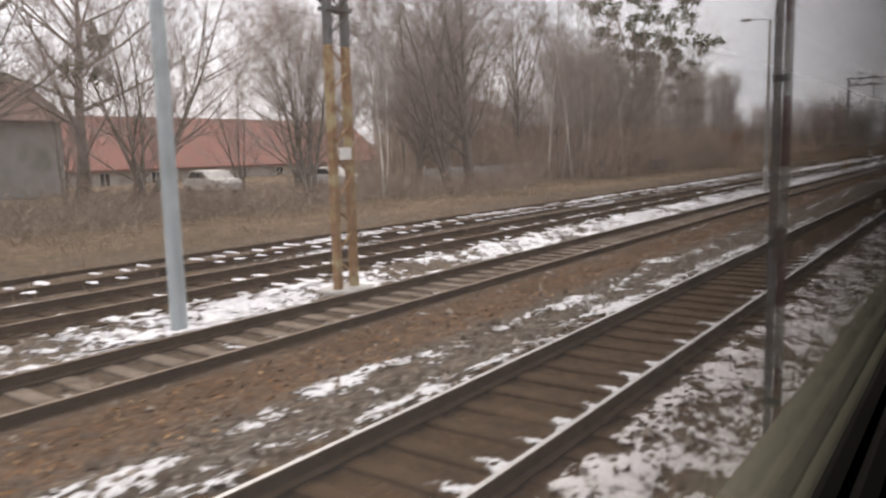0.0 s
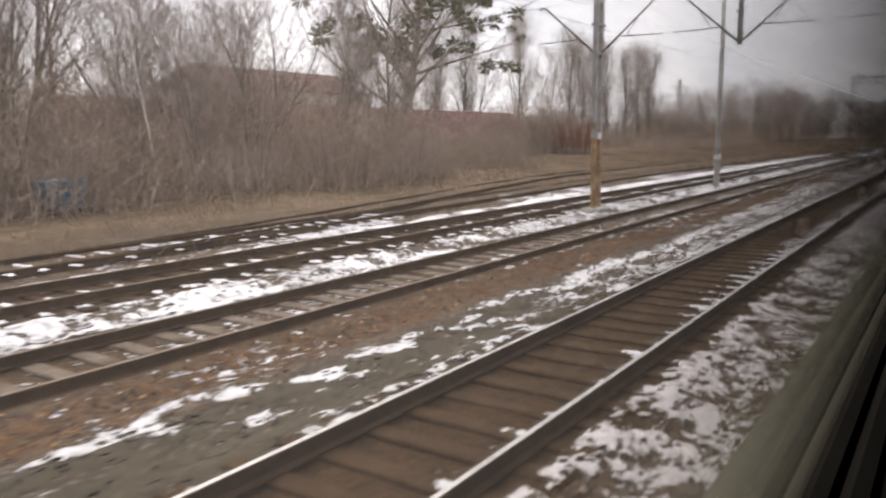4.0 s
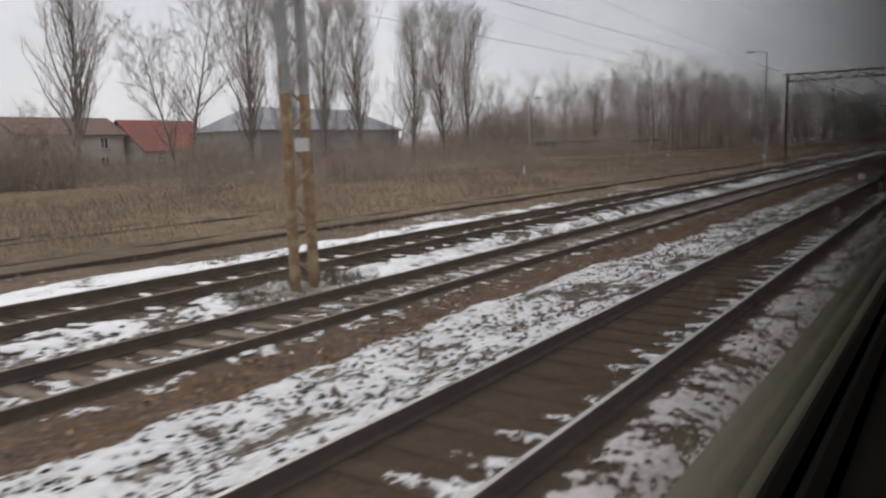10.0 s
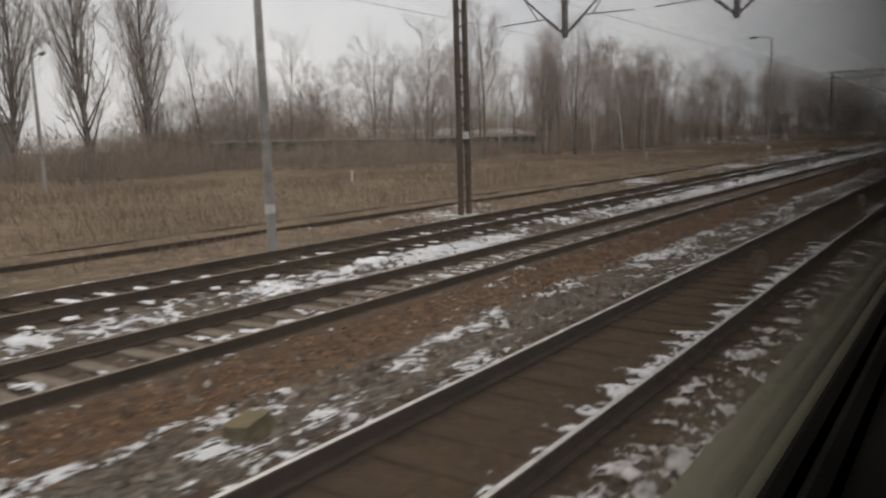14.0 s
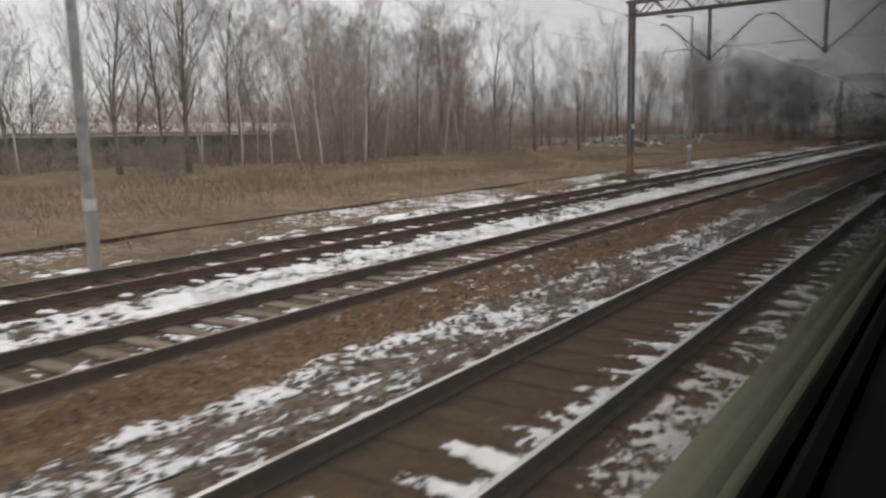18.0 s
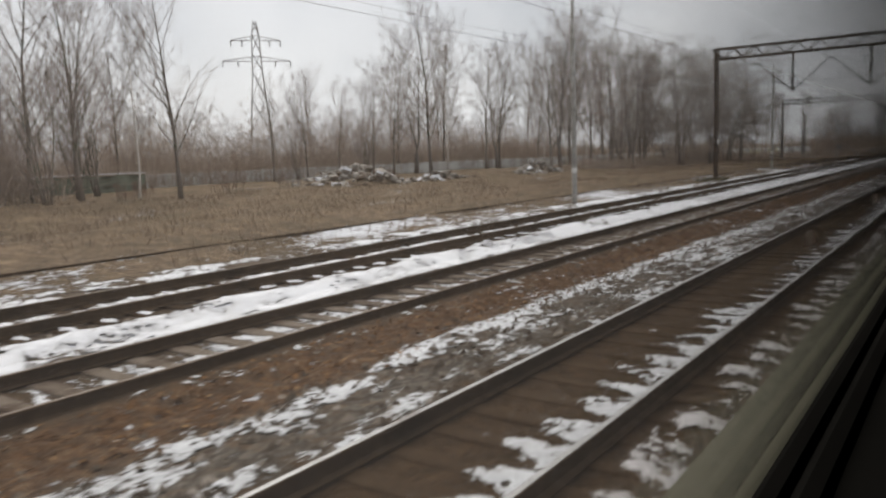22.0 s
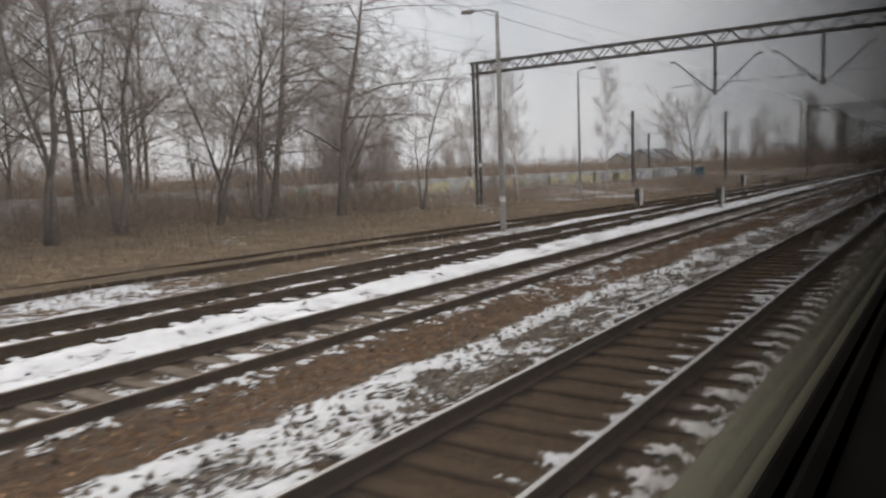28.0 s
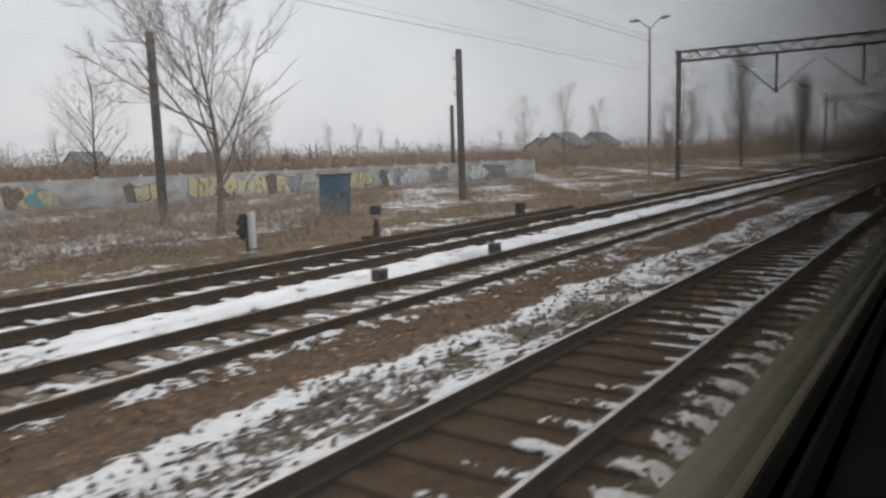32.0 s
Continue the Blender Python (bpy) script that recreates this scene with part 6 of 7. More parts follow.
# ---- brushwood, dead grass and ballast: what nobody could count ----
def mesh_np(name, co, faces, mat, label="", category="", kind="stuff", parent=None):
    me = bpy.data.meshes.new(name)
    n = faces.shape[1]
    me.vertices.add(len(co))
    me.vertices.foreach_set("co", np.ascontiguousarray(co, np.float32).ravel())
    me.loops.add(faces.size)
    me.loops.foreach_set("vertex_index", faces.astype(np.int32).ravel())
    me.polygons.add(len(faces))
    me.polygons.foreach_set("loop_start", np.arange(0, faces.size, n, dtype=np.int32))
    me.update(calc_edges=True)
    me.materials.append(MAT[mat])
    ob = new(name, me)
    if parent is not None:
        ob.parent = parent
    return tagged(ob, label, category, kind=kind)


def spikes(p, q, r):
    """Slim three-sided spikes from p to q."""
    d = q - p
    a = np.cross(d, np.array([0.31, 0.52, 0.79]))
    a /= np.linalg.norm(a, axis=1)[:, None] + 1e-9
    b = np.cross(d, a)
    b /= np.linalg.norm(b, axis=1)[:, None] + 1e-9
    r = np.asarray(r)[:, None]
    v = np.stack([p + a * r, p - a * r * 0.5 + b * r * 0.87, p - a * r * 0.5 - b * r * 0.87, q], 1)
    o = (np.arange(len(p)) * 4)[:, None, None]
    f = (np.array([[0, 1, 3], [1, 2, 3]])[None] + o).reshape(-1, 3)
    return v.reshape(-1, 3), f


def brush_belt(seed, y0, y1, d0, d1, h, n, r, length, label):
    """A strip of thicket: stems from the ground and twigs that thin out upwards, in uneven clumps."""
    R = np.random.default_rng(seed)
    nc = max(6, int((y1 - y0) * (d1 - d0) / 9))
    cy, cd, ch = R.uniform(y0, y1, nc), R.uniform(d0, d1, nc), h * R.uniform(0.45, 1.15, nc)
    k = R.integers(0, nc, n)
    cr = 1.6 * (1 + r * 10)
    y, d = cy[k] + R.normal(0, cr, n), cd[k] + R.normal(0, cr * 0.8, n)
    top = ch[k] * np.exp(-0.12 * ((y - cy[k]) ** 2 + (d - cd[k]) ** 2) / cr)
    u = R.beta(1.0, 1.15, n)
    z0 = height(d, y)
    stem = R.random(n) < 0.045
    z = np.where(stem, z0 - 0.05, z0 + u * top)
    L = np.where(stem, top * R.uniform(0.5, 1.1, n) + 0.3, length * R.uniform(0.5, 1.4, n))
    t = np.stack([R.normal(0, 0.62, n), R.normal(0, 0.62, n), np.abs(R.normal(0.6, 0.4, n))], 1)
    t[stem, :2] *= 0.35
    t /= np.linalg.norm(t, axis=1)[:, None]
    p = np.stack([-d, y, z], 1)
    co, f = spikes(p, p + t * L[:, None], np.where(stem, r * 1.8, r) * R.uniform(0.6, 1.3, n))
    return mesh_np("brushwood", co, f, "brushwood", label, "brushwood")


brush_belt(13, -12, 46, 22.5, 32, 1.5, 17000, 0.012, 0.7, "sparse low brush before the fence")
brush_belt(14, 62, 84, 46, 58, 6.0, 6000, 0.020, 1.1, "tall bare thicket at the back of the wood")
brush_belt(36, 43, 58, 29, 36, 5.2, 9000, 0.013, 0.8, "brown thicket beside the old trees")
brush_belt(1, 49, 92, 23.5, 29, 4.8, 24000, 0.013, 0.8, "dense bare brushwood along the wood's edge")
brush_belt(2, 56, 90, 31, 41, 7.6, 29000, 0.016, 1.0, "dense bare brushwood inside the wood")
brush_belt(24, 84, 108, 38, 47, 7.2, 15000, 0.016, 0.9, "tall brown brush round the barn's end")
brush_belt(25, 87, 106, 27, 33, 4.7, 13000, 0.013, 0.8, "brown thicket below the mistletoe tree")
brush_belt(28, 258, 330, 84, 97, 11.5, 17000, 0.026, 1.4, "tall bare thicket behind the long shed")
brush_belt(31, 196, 240, 48, 58, 3.2, 11000, 0.015, 0.8, "brown brush at the poplars' feet")
brush_belt(32, 312, 366, 80, 95, 12.5, 15000, 0.027, 1.4, "tall bare thicket far behind the fence")
brush_belt(27, 234, 256, 42, 50, 3.6, 8000, 0.015, 0.8, "brown brush before the long shed")
brush_belt(26, 424, 476, 23.5, 31, 1.0, 5500, 0.009, 0.6, "low brown brush along the siding")
brush_belt(19, 90, 118, 34, 46.5, 4.4, 20000, 0.013, 0.7, "low brown brush round the mistletoe tree")
brush_belt(33, 155, 166, 52, 59, 5.4, 11000, 0.018, 0.9, "brown brush beside the barn")
brush_belt(34, 240, 330, 60, 76, 9.0, 22000, 0.024, 1.3, "bare brown thicket behind the panel fence")
brush_belt(3, 131, 151, 40.5, 47, 7.2, 19000, 0.016, 0.8, "brown brush before the barn")
brush_belt(15, 164, 208, 33, 45, 1.7, 13000, 0.013, 0.7, "low brown brush before the poplars")
brush_belt(20, 246, 293, 42, 56, 2.2, 9000, 0.014, 0.7, "low brown undergrowth before the fence")
brush_belt(17, 230, 268, 59, 68, 8.0, 22000, 0.020, 1.0, "brown thicket behind the fence")
brush_belt(18, 384, 424, 54, 66, 8.5, 15000, 0.017, 1.1, "dense thicket behind the near trees")
brush_belt(4, 130, 240, 57, 67, 3.9, 24000, 0.021, 1.0, "brown undergrowth below the poplars")
brush_belt(5, 293, 326, 43, 54, 8.5, 16000, 0.020, 1.1, "bare thicket in front of the fence")
brush_belt(23, 52, 84, 42, 52, 9.5, 16000, 0.017, 1.1, "tall bare thicket before the pale house")
brush_belt(22, 334, 380, 58, 74, 8.5, 26000, 0.019, 0.9, "low thicket before the pylon")
brush_belt(6, 367, 425, 57.5, 68, 7.5, 19000, 0.021, 1.1, "bare thicket behind the rubble")
brush_belt(7, 376, 432, 29, 38, 1.35, 18000, 0.010, 0.6, "low bare brush below the near trees")
brush_belt(35, 404, 432, 31, 42, 2.9, 9000, 0.011, 0.8, "bare brown thicket under the drooping trees")
brush_belt(8, 525, 660, 28, 62, 5.0, 17000, 0.028, 1.3, "distant bare brushwood beside the line")
brush_belt(9, 640, 740, 6, 60, 8.0, 14000, 0.04, 1.8, "distant wood at the line's end")
brush_belt(29, 437, 451, 27, 33, 2.0, 2600, 0.010, 0.7, "grey-brown brush before the graffiti wall")
brush_belt(30, 448, 463, 19.3, 23, 1.3, 5000, 0.009, 0.5, "low reddish brush beside the siding")
brush_belt(21, 425, 590, 62, 125, 4.2, 36000, 0.05, 1.1, "dark brush beyond the graffiti wall")
brush_belt(10, 420, 950, 150, 260, 8.0, 18000, 0.075, 1.7, "far bare treeline beyond the field")
brush_belt(11, 60, 420, 120, 170, 8.0, 12000, 0.09, 2.8, "far bare treeline beyond the field")
brush_belt(12, 425, 520, 30, 44, 0.7, 4000, 0.010, 0.5, "sparse dry weeds along the wall")


def vnoise(x, y, seed):
    """Smooth value noise between 0 and 1."""
    xi, yi = np.floor(x), np.floor(y)
    u, v = x - xi, y - yi
    u, v = u * u * (3 - 2 * u), v * v * (3 - 2 * v)

    def h(a, b):
        k = np.sin(a * 127.1 + b * 311.7 + seed * 74.7) * 43758.5453
        return k - np.floor(k)

    return (h(xi, yi) * (1 - u) + h(xi + 1, yi) * u) * (1 - v) + (h(xi, yi + 1) * (1 - u) + h(xi + 1, yi + 1) * u) * v


def blades(seed, y0, y1, d0, d1, n, h, r, label, want, mat="blades"):
    R = np.random.default_rng(seed)
    y, d = R.uniform(y0, y1, n), R.uniform(d0, d1, n)
    keep = R.random(n) < want(d, y)
    y, d = y[keep], d[keep]
    m = len(y)
    p = np.stack([-d, y, height(d, y) - 0.02], 1)
    t = np.stack([R.normal(0, 0.35, m), R.normal(0, 0.35, m), np.ones(m)], 1)
    co, f = spikes(p, p + t * (h * R.uniform(0.4, 1.3, m))[:, None], r * R.uniform(0.6, 1.3, m))
    return mesh_np("dead_grass" if mat == "blades" else "grass_tuft", co, f, mat, label, "grass")


blades(21, -10, 500, 13.6, 40, 170000, 0.30, 0.013, "tall dead grass beyond the tracks", lambda d, y: np.clip(cover(d, y)[1] * (0.6 + 0.6 * wave(d, y, 0.5, 3.0)), 0.08, 1) * np.where(np.abs(d - siding_d(y)) < 0.7, 0.15, 1))
blades(24, 120, 310, 18.5, 36, 60000, 0.55, 0.011, "tall fuzzy straw in the meadow", lambda d, y: np.clip(vnoise(d / 2.2, y / 4.5, 24) * 1.7 - 0.55, 0.03, 1))
for seed, y, d in ((25, 353.3, 14.3), (26, 283.2, 14.1), (27, 147.0, 10.05)):
    blades(seed, y - 1.6, y + 1.6, d - 0.55, d + 0.9, 1600, 0.36, 0.008, "green-brown tuft of grass round a mast's foot", lambda a, b: 0.7 + 0 * a, "green_blades")
blades(22, -10, 470, 5.4, 7.6, 22000, 0.07, 0.007, "short brown litter between the tracks", lambda d, y: cover(d, y)[2])
blades(23, -10, 470, 9.8, 10.85, 12000, 0.14, 0.006, "thin dead grass between the tracks", lambda d, y: 0.5 + 0 * d)


def rough_noise(d, y, size, seed):
    s, a = 0.0, 0.5
    for k in range(3):
        s = s + a * vnoise(d / size, y / size, seed + k)
        size, a = size / 2.0, a * 0.85
    return 0.5 + (s / 1.286 - 0.5) * 1.45


def leaf_litter(seed, y0, y1, d0, d1, n, label, want):
    """Fallen leaves, each a small bent blade of two halves, lying thicker in drifts."""
    R = np.random.default_rng(seed)
    y, d = R.uniform(y0, y1, n), R.uniform(d0, d1, n)
    keep = R.random(n) < want(d, y) * (0.3 + 1.0 * rough_noise(d, y, 0.9, seed))
    y, d = y[keep], d[keep]
    m = len(y)
    a, size = R.uniform(0, 6.283, m), R.uniform(0.022, 0.050, m)
    p = np.stack([-d, y, height(d, y) + R.uniform(0.006, 0.03, m)], 1)
    u = np.stack([np.cos(a), np.sin(a), R.normal(0, 0.25, m)], 1) * size[:, None]
    v = np.stack([-np.sin(a), np.cos(a), R.normal(0, 0.25, m)], 1) * (size * 0.6)[:, None]
    up = np.stack([0 * a, 0 * a, size * R.uniform(0.1, 0.6, m)], 1)
    co = np.stack([p - u, p + v + up, p + u, p - v + up], 1).reshape(-1, 3)
    o = (np.arange(m) * 4)[:, None, None]
    f = (np.array([[0, 2, 1], [0, 3, 2]])[None] + o).reshape(-1, 3)
    return mesh_np("fallen_leaves", co, f, "leaves", label, "leaves")


def stones(seed, y0, y1, d0, d1, n, label, keep=lambda d, y: d > -9, lift=0.0):
    R = np.random.default_rng(seed)
    y, d = R.uniform(y0, y1, n), R.uniform(d0, d1, n)
    k = keep(d, y)
    y, d = y[k], d[k]
    m = len(y)
    s = R.uniform(0.022, 0.055, m) * np.where(R.random(m) < 0.06, 1.5, 1)
    base = np.array([[1, 0, -0.5], [-1, 0, -0.5], [0, 1, -0.5], [0, -1, -0.5], [0, 0, 0.8]], float)
    v = base[None] * s[:, None, None] * R.uniform(0.7, 1.3, (m, 5, 1)) + R.normal(0, 0.2, (m, 5, 3)) * s[:, None, None]
    a = R.uniform(0, 6.28, m)
    c, q = np.cos(a)[:, None], np.sin(a)[:, None]
    v = np.stack([v[..., 0] * c - v[..., 1] * q, v[..., 0] * q + v[..., 1] * c, v[..., 2]], -1)
    v += np.stack([-d, y, height(d, y) + s * 0.25 + lift], 1)[:, None]
    f = np.array([[0, 2, 4], [2, 1, 4], [1, 3, 4], [3, 0, 4]])
    f = (f[None] + (np.arange(m) * 5)[:, None, None]).reshape(-1, 3)
    return mesh_np("ballast_stones", v.reshape(-1, 3), f, "stones", label, "ballast")


leaf_litter(91, -10, 470, 5.7, 7.6, 60000, "brown fallen leaves between the tracks", lambda d, y: np.clip(cover(d, y)[2], 0, 1))
stones(31, -12, 470, 0.4, 5.4, 42000, "loose brown ballast stones beside the rails", lambda d, y: np.abs(d - T1) > 0.9 + 0.9 * np.mod(y * 7.31 + d * 3.7, 1))
stones(34, -12, 470, 4.3, 6.1, 16000, "dark ballast stones poking through the snow", lambda d, y: (y < 42) | (y > 66), lift=0.03)
stones(35, -12, 470, 0.5, 2.1, 12000, "dark ballast stones poking through the snow beside the train", lift=0.022)
stones(32, -12, 470, 5.6, 7.6, 4500, "loose ballast stones among brown litter")
stones(33, -12, 470, 7.9, 13.5, 9000, "loose ballast stones of the further tracks")


# ---- snow lying on and beside the sleepers ----
def snow_patches(seed, spots, label):
    """Thin uneven cakes of snow; spots: d, y, top of support, half length across, half length along."""
    R = np.random.default_rng(seed)
    spots = np.asarray(spots)
    m, n = len(spots), 13
    a = np.linspace(0, 2 * math.pi, n, endpoint=False)[None] + R.uniform(0, 0.5, (m, 1))
    rad = R.uniform(0.3, 1.3, (m, n))
    ex = spots[:, 3:4] * rad * np.cos(a)
    ey = spots[:, 4:5] * rad * np.sin(a)
    x0, y0, z0 = -spots[:, 0:1], spots[:, 1:2], spots[:, 2:3]
    low = np.stack([x0 + ex, y0 + ey, np.broadcast_to(z0 - 0.004, ex.shape)], -1)
    up = np.stack([x0 + ex * 0.85, y0 + ey * 0.85, z0 + R.uniform(0.006, 0.018, (m, n))], -1)
    mid = np.stack([x0, y0, z0 + 0.018], -1)
    v = np.concatenate([low, up, mid], 1)
    k = np.arange(n)
    j = (k + 1) % n
    f = np.concatenate([np.stack([k, j, n + j], 1), np.stack([k, n + j, n + k], 1), np.stack([n + k, n + j, np.full(n, 2 * n)], 1)])
    f = (f[None] + (np.arange(m) * (2 * n + 1))[:, None, None]).reshape(-1, 3)
    ob = mesh_np("snow_patches", v.reshape(-1, 3), f, "snow", label, "snow")
    ob.data.polygons.foreach_set("use_smooth", [True] * len(ob.data.polygons))
    return ob


STEP = {"T1": 0.60, "T2": 0.62, "T3": 0.66}
RS = random.Random(77)


def snow_sheet(seed, y0, y1, d0, d1, cd, cy, share, base, thick, label, mat="thin_snow", name="snow_cover", category="snow"):
    """Thin ragged snow: cells of a fine net where share(d, y) is above zero, thick inside and thin at the rim."""
    R = np.random.default_rng(seed)
    ds, ys = np.arange(d0, d1, cd), np.arange(y0, y1, cy)
    dd, yy = np.meshgrid(ds, ys)
    dd = dd + R.uniform(-0.35, 0.35, dd.shape) * cd
    yy = yy + R.uniform(-0.35, 0.35, yy.shape) * cy
    s = share(dd, yy)
    up = np.clip((s + 0.15) / 0.35, 0, 1)
    zz = base(dd, yy) + 0.004 + thick * up + R.uniform(0, 0.25, s.shape) * thick * up
    nd = len(ds)
    m = np.maximum(np.maximum(s[:-1, :-1], s[1:, :-1]), np.maximum(s[:-1, 1:], s[1:, 1:])) > -0.28
    i, j = np.nonzero(m)
    o = i * nd + j
    f = np.stack([o, o + nd, o + nd + 1, o + 1], 1)
    used, inv = np.unique(f, return_inverse=True)
    co = np.stack([-dd, yy, zz], -1).reshape(-1, 3)[used]
    ob = mesh_np(name, co, inv.reshape(f.shape), mat, label, category)
    lay = ob.data.attributes.new("share", "FLOAT", "POINT")
    lay.data.foreach_set("value", np.clip(s, -1, 1).reshape(-1)[used].astype(np.float32))
    ob.data.polygons.foreach_set("use_smooth", [True] * len(ob.data.polygons))
    return ob


def lane(y, *pts):
    return np.interp(y, [p[0] for p in pts], [p[1] for p in pts])


def comb(y, step):
    return np.cos(2 * math.pi * (y + 20.0) / step)


def share_track(d, y):
    w = lane(y, (0, 0.30), (60, 0.32), (90, 0.55), (130, 0.45), (165, 0.55), (200, 0.34), (232, 0.40), (250, 0.60), (268, 0.58), (285, 0.44), (305, 0.56), (330, 0.50), (344, 0.50), (351, 0.63), (360, 0.63), (392, 0.46), (410, 0.58), (450, 0.66))
    cut = lane(y, (0, 0.02), (10, 0.02), (20, 0.12), (60, 0.13), (100, 0.02), (165, -0.10), (210, 0.05), (235, 0.0), (252, -0.10), (285, -0.10), (305, -0.12), (330, -0.16), (344, -0.17), (351, -0.28), (362, -0.25), (392, 0.12), (410, 0.08), (450, 0.02))
    teeth = lane(y, (0, 0.36), (40, 0.44), (70, 0.44), (100, 0.34), (165, 0.16), (240, 0.20), (350, 0.16), (395, 0.40), (450, 0.37))
    s = 0.19 - cut - 0.50 * (d - 2.60) / w + 1.15 * teeth * comb(y, STEP["T1"]) * (0.4 + vnoise(y / 1.1, d * 0 + 0.5, 91)) + 0.7 * (rough_noise(d * 0.45, y, 0.20, 3) - 0.5) + 0.35 * (vnoise(d / 0.16, y / 0.11, 6) - 0.5) + 0.4 * (rough_noise(d, y, 1.1, 5) - 0.5)
    return s + 0.5 * (vnoise(y / 4.0, d * 0, 17) - 0.5)


def share_near(d, y):
    full = lane(y, (0, 0.08), (12, 0.06), (20, -0.02), (30, -0.05), (48, -0.10), (58, 0.0), (66, 0.12), (80, 0.18), (110, 0.26), (150, 0.16), (188, 0.0), (200, -0.14), (215, -0.10), (240, -0.04), (300, 0.0), (350, 0.0), (425, 0.0), (440, -0.02))
    teeth = lane(y, (0, 0.0), (240, 0.08), (345, 0.22), (440, 0.34)) * (d > 1.6)
    edge = np.minimum((2.22 - d) * 2.0, (d - 0.35) * 1.5)
    return np.minimum(full + teeth * comb(y, STEP["T1"]), edge) + 0.75 * (rough_noise(d, y * 0.8, 0.30, 8) - 0.5) + 0.25 * (rough_noise(d, y, 1.8, 9) - 0.5)


def share_mid(d, y):
    out = lane(y, (0, 6.0), (30, 5.95), (50, 6.25), (58, 6.35), (66, 6.0), (98, 6.25), (110, 6.55), (135, 6.6), (160, 6.2), (240, 6.0), (320, 6.1), (440, 6.0))
    out = out + 0.5 * (vnoise(y / 2.2, d * 0, 31) - 0.5) + 0.25 * (vnoise(y / 0.6, d * 0, 32) - 0.5)
    mid = lane(y, (0, -0.30), (18, -0.28), (35, -0.48), (55, -0.34), (75, 0.06), (105, 0.12), (130, 0.24), (165, 0.12), (186, -0.02), (196, -0.17), (207, -0.20), (216, -0.10), (235, -0.08), (265, -0.06), (274, -0.20), (281, -0.26), (288, -0.30), (297, -0.24), (310, -0.14), (330, -0.06), (345, 0.08), (392, 0.0), (420, 0.02), (450, 0.02))
    rim = lane(y, (0, 0.40), (20, 0.30), (44, 0.50), (52, 0.44), (58, 0.27), (64, 0.34), (70, 0.36), (85, 0.15), (100, 0.05), (160, 0.15), (230, 0.22), (285, 0.25), (310, 0.36), (440, 0.42))
    rail = lane(y, (8, 0.25), (14, 0.5), (27, 0.42), (33, 0.0)) * np.exp(-((d - 4.62) / 0.34) ** 2)
    rims = np.maximum(np.exp(-((d - 4.14) / 0.10) ** 2) * lane(y, (44, 1), (50, 0.1), (63, 0.1), (69, 1)), np.exp(-((d - out + 0.28) / 0.2) ** 2))
    s = mid + rail + rim * rims + 0.85 * (rough_noise(d * 1.1, y * 0.6, 0.42, 12) - 0.5) + 0.35 * (rough_noise(d, y, 2.4, 13) - 0.5)
    return np.minimum(s, np.minimum((out - d) * 2.5, (d - 4.06) * 6) + 0.5 * (rough_noise(d, y, 0.3, 14) - 0.5))


def share_far(d, y):
    d = d - t3_off(y) * smooth(10.0, 10.9, d)
    full = lane(y, (0, -0.02), (30, 0.0), (70, -0.04), (100, 0.02), (120, 0.10), (150, 0.08), (186, 0.02), (196, -0.14), (215, -0.10), (240, 0.04), (285, 0.04), (315, 0.26), (440, 0.34))
    a = 9.74 + 0.3 * (vnoise(y / 1.7, d * 0, 41) - 0.5) + 0.25 * (vnoise(y / 0.5, d * 0, 42) - 0.5)
    b = lane(y, (0, 10.95), (290, 10.75), (330, 10.85), (440, 10.95)) + 0.4 * (vnoise(y / 1.4, d * 0, 43) - 0.5)
    s = full + 0.8 * (rough_noise(d, y * 0.6, 0.35, 44) - 0.5) + 0.3 * (rough_noise(d, y, 3.0, 45) - 0.5)
    return np.minimum(s, np.minimum(d - a, b - d) * 2 + 0.5 * (rough_noise(d, y, 0.3, 46) - 0.5))


def share_third(d, y):
    d = d - t3_off(y)
    full = lane(y, (0, -0.6), (280, -0.5), (300, 0.05), (390, 0.10), (405, -0.4), (425, 0.10), (460, -0.1))
    return np.minimum(full + 0.9 * (rough_noise(d, y, 0.5, 51) - 0.5), np.minimum(d - 11.35, 12.3 - d) * 4)


def share_moss(d, y):
    s = lane(y, (34, -0.3), (44, 0.12), (52, 0.30), (62, 0.28), (69, -0.3)) + 1.0 * (rough_noise(d, y * 0.6, 0.4, 81) - 0.5)
    return np.minimum(s, np.minimum(d - 4.35, 6.0 - d) * 2)


snow_sheet(40, 34, 69, 4.3, 6.1, 0.08, 0.09, share_moss, height, 0.012, "thin dark moss on the ballast between the tracks", "thin_moss", "moss_cover", "moss")
snow_sheet(41, -12, 470, 2.58, 3.92, 0.075, 0.075, share_track, lambda d, y: np.where(comb(y, STEP["T1"]) > 0.2, -0.181, height(d, y) + 0.004), 0.014, "thin ragged snow on the sleepers beside the rail")
snow_sheet(44, -12, 470, 0.20, 2.35, 0.10, 0.12, share_near, lambda d, y: np.maximum(height(d, y), np.where(d > 1.95, -0.186, -9)), 0.014, "patchy old snow on the ballast beside the train", "grimy_snow")
snow_sheet(45, -12, 480, 4.06, 6.95, 0.10, 0.12, share_mid, lambda d, y: np.maximum(height(d, y), np.where(d < 4.6, -0.186, -9)), 0.017, "speckled snow band between the tracks")
snow_sheet(46, -12, 500, 9.5, 11.6, 0.13, 0.16, share_far, lambda d, y: np.maximum(height(d, y), np.where(d < 9.86, -0.17 + LOW2, -9)), 0.04, "snow band between the second and third track", "bank_snow")
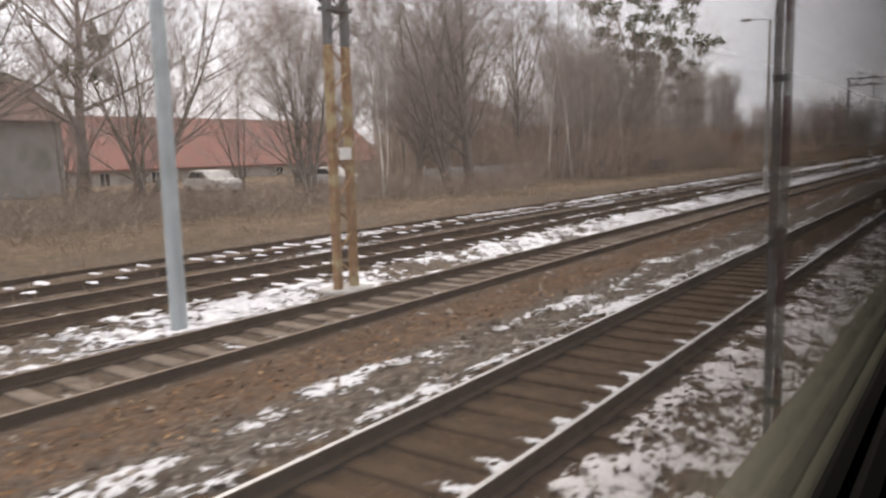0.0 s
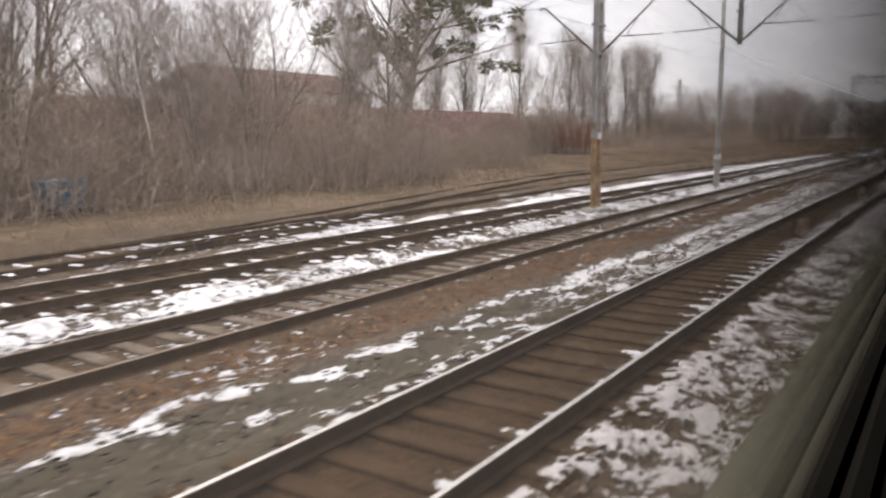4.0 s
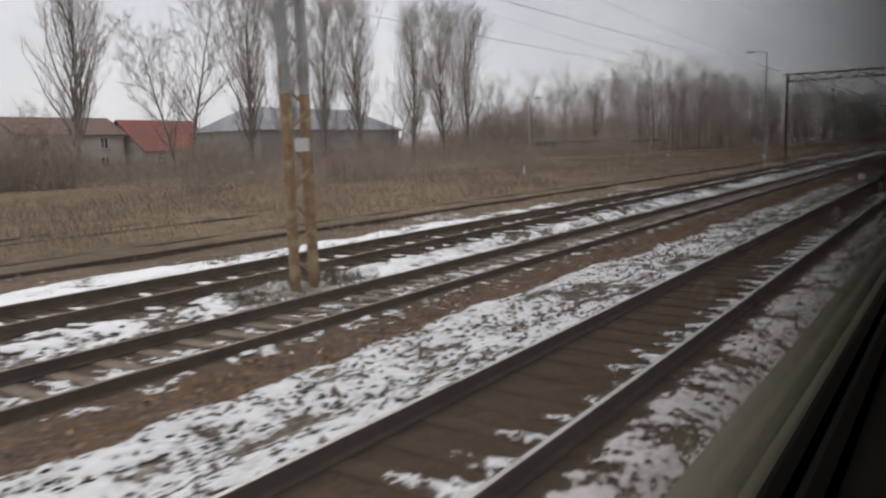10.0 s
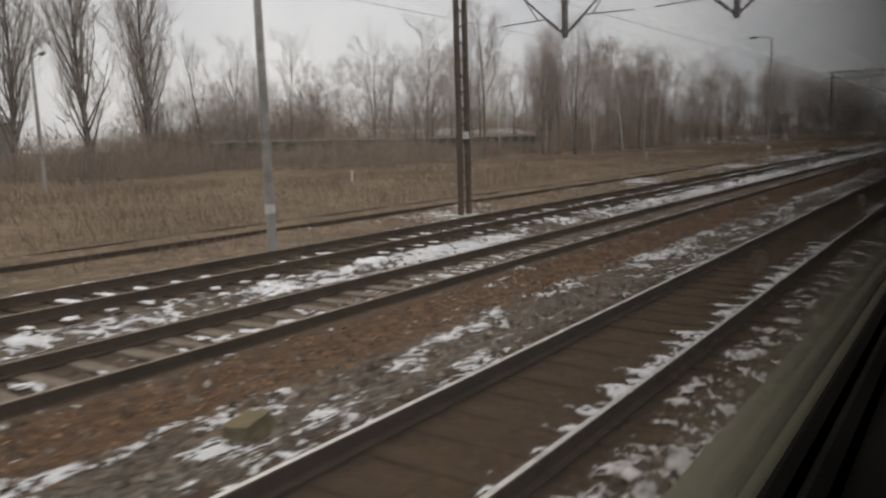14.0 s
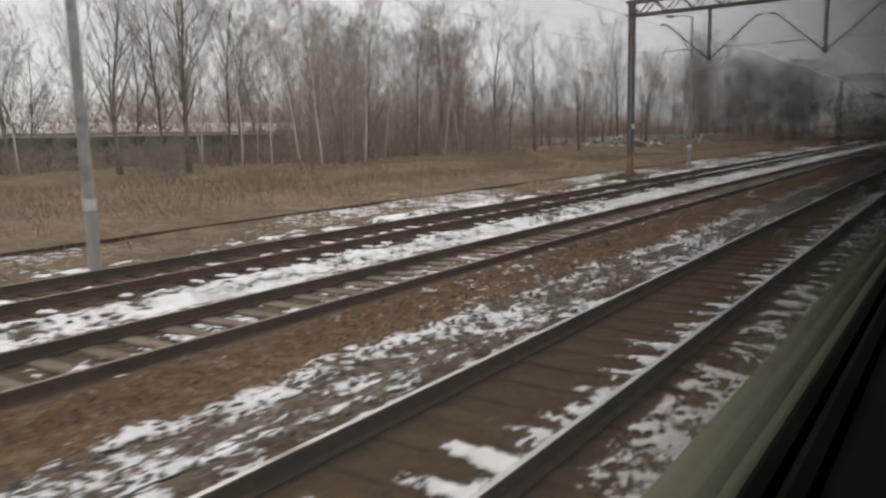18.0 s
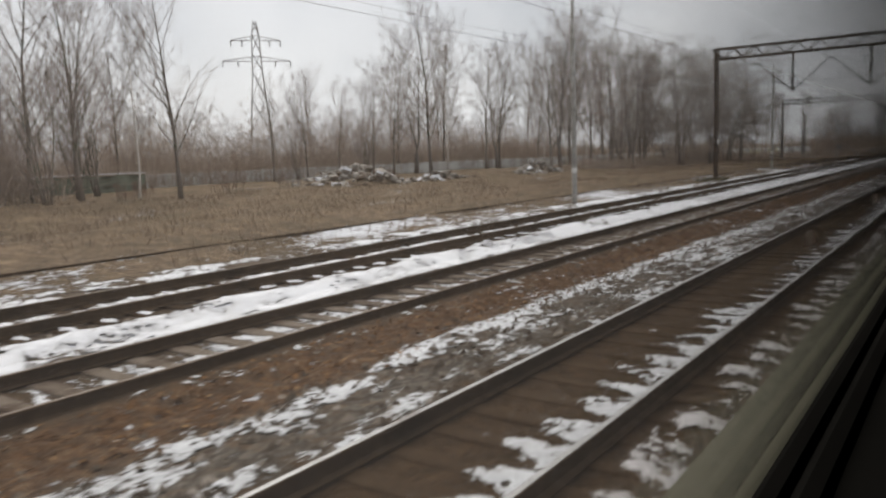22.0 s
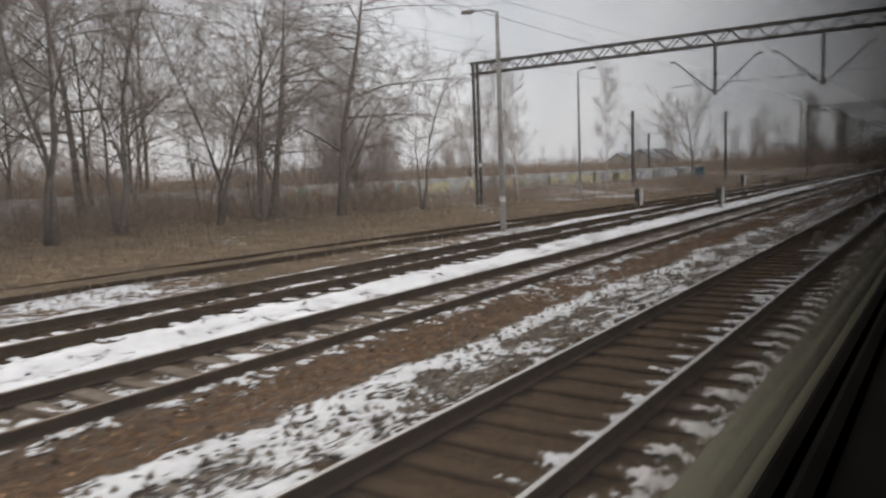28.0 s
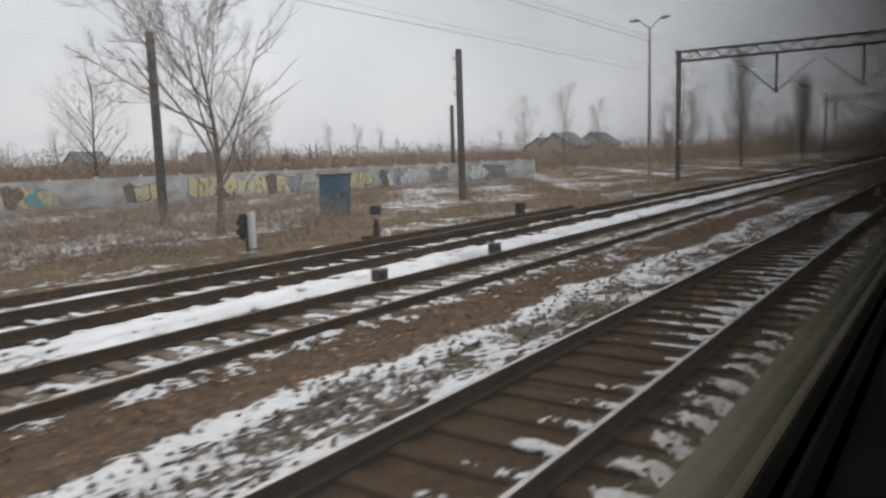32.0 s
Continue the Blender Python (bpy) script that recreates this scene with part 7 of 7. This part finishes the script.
def share_second(d, y):
    full = lane(y, (0, -0.44), (60, -0.40), (85, -0.06), (140, -0.03), (165, -0.16), (230, -0.18), (300, -0.16), (370, -0.10), (400, -0.02), (450, 0.04))
    out = lane(y, (0, -0.45), (70, -0.35), (90, -0.2), (120, -0.12), (155, -0.2), (180, -0.4), (370, -0.3), (400, -0.06), (450, -0.02))
    d = d - 0.38
    inside = full + 0.26 - 0.6 * (d - 7.6) - 0.22 * comb(y, STEP["T2"])
    s = np.where(d > 7.5, np.minimum(inside, (d - 7.57) * 8), out + 0.12 - 0.9 * np.abs(d - 7.2)) + 1.2 * (rough_noise(d * 0.6, y, 0.22, 71) - 0.5)
    return np.where(np.abs(d - 7.47) < 0.1, -1, s)


snow_sheet(49, -12, 480, 7.05, 9.15, 0.10, 0.11, share_second, lambda d, y: np.maximum(height(d, y), np.where(d > 7.93, -0.172 + LOW2, -9)), 0.014, "ragged snow along the second track's near rail")


def share_outer(d, y):
    full = lane(y, (0, -0.12), (56, -0.10), (66, 0.12), (90, 0.30), (140, 0.34), (158, 0.12), (172, -0.16), (250, -0.14), (300, 0.02), (380, 0.0), (405, 0.06), (425, 0.22), (455, 0.2), (475, 0.1))
    d = d - t3_off(y) * (1 - smooth(14.0, 15.5, d))
    a = 12.85 + 0.3 * (vnoise(y / 1.7, d * 0, 61) - 0.5)
    b = lane(y, (0, 14.3), (56, 14.0), (90, 15.3), (140, 15.6), (165, 15.0), (190, 14.2), (400, 14.4), (425, 15.0), (440, 15.4), (470, 14.6)) + 0.5 * (vnoise(y / 1.4, d * 0, 63) - 0.5)
    s = full + 1.1 * (rough_noise(d, y * 0.6, 0.4, 64) - 0.5) + 0.5 * (rough_noise(d, y, 3.0, 65) - 0.5)
    return np.minimum(s, np.minimum(d - a, b - d) * 2)


snow_sheet(48, -12, 470, 12.4, 16.8, 0.17, 0.2, share_outer, lambda d, y: np.maximum(height(d, y), np.where(d < 13.25 + t3_off(y), -0.18, -9)), 0.035, "snow beyond the third track", "bank_snow")
snow_sheet(47, 270, 560, 10.9, 12.6, 0.10, 0.12, share_third, lambda d, y: 0 * d - 0.178, 0.03, "snow between the rails of the third track", "bank_snow")
spots = []
for i in range(int(520 / STEP["T2"])):
    y = -14 + i * STEP["T2"]
    if RS.random() < 0.75:
        L = RS.uniform(0.09, 0.2)
        spots.append((T2 - 0.66 + L, y + RS.uniform(-0.05, 0.05), -0.168 + LOW2, L, RS.uniform(0.06, 0.12)))
    if 95 < y < 165 or y > 385:
        L = RS.uniform(0.15, 0.4)
        spots.append((T2 + RS.uniform(-0.3, 0.3), y + 0.3 + RS.uniform(-0.1, 0.1), -0.192 + LOW2, L, RS.uniform(0.06, 0.14)))
snow_patches(42, spots, "small cakes of snow beside the second track's rails")
spots = []
for i in range(int(540 / STEP["T3"])):
    y = -14 + i * STEP["T3"]
    for c in (T3, T4 + 0.0):
        if c == T4 and y > 75:
            continue
        off = float(t3_off(y)) if c == T3 else 0.0
        if RS.random() < 0.88:
            L = RS.uniform(0.2, 0.45)
            spots.append((c + off + RS.uniform(-0.25, 0.25), y, -0.176 + (0.06 if c == T4 else 0), L, RS.uniform(0.08, 0.14)))
        if RS.random() < 0.6:
            L = RS.uniform(0.12, 0.25)
            spots.append((c + off - 0.98, y, -0.176 + (0.05 if c == T4 else 0), L, RS.uniform(0.08, 0.14)))
snow_patches(43, spots, "bars of snow on the third track's sleepers")


# ---- sleepers ----
def sleepers(track, c, step, size, mat, top, near):
    """Those along the stretch near are single parts, the rest one joined part."""
    L, W, H = size
    R = random.Random(int(c * 100))
    g = Geo().box((-L / 2, -W / 2, -H), (L / 2, W / 2, 0), 0, 0.02)
    first, rest = None, Geo()
    tk = TRACKS[track]
    i, y = 0, -20.0
    while y < 640:
        yy = y + R.uniform(-0.03, 0.03)
        tw = R.uniform(-1.2, 1.2)
        sh = R.uniform(-0.04, 0.04)
        z = top + R.uniform(-0.006, 0.004)
        cc = c + (float(t3_off(y)) if track == "T3" else 0.0)
        if near[0] <= y < near[1]:
            if first is None:
                first = g.make("sleeper", mat, tk)
                ob = first
            else:
                ob = new("sleeper", first.data)
                ob.parent = tk
            ob.matrix_basis = pose(-cc + sh, yy, z, 0, 0, tw)
        else:
            rest.box((-cc + sh - L / 2, yy - W / 2, z - H), (-cc + sh + L / 2, yy + W / 2, z), 0, 0.02)
        y += step
    tagged(rest.make("sleepers", mat, tk), "joined far sleepers of the same track", kind="stuff")


sleepers("T1", T1, STEP["T1"], (2.55, 0.25, 0.16), "wood_sleeper", -0.182, (90, 268))
sleepers("T2", T2, STEP["T2"], (2.5, 0.27, 0.18), "concrete_sleeper", -0.172 + LOW2, (90, 274))
sleepers("T3", T3, STEP["T3"], (2.5, 0.25, 0.16), "wood_sleeper", -0.178, (250, 446))
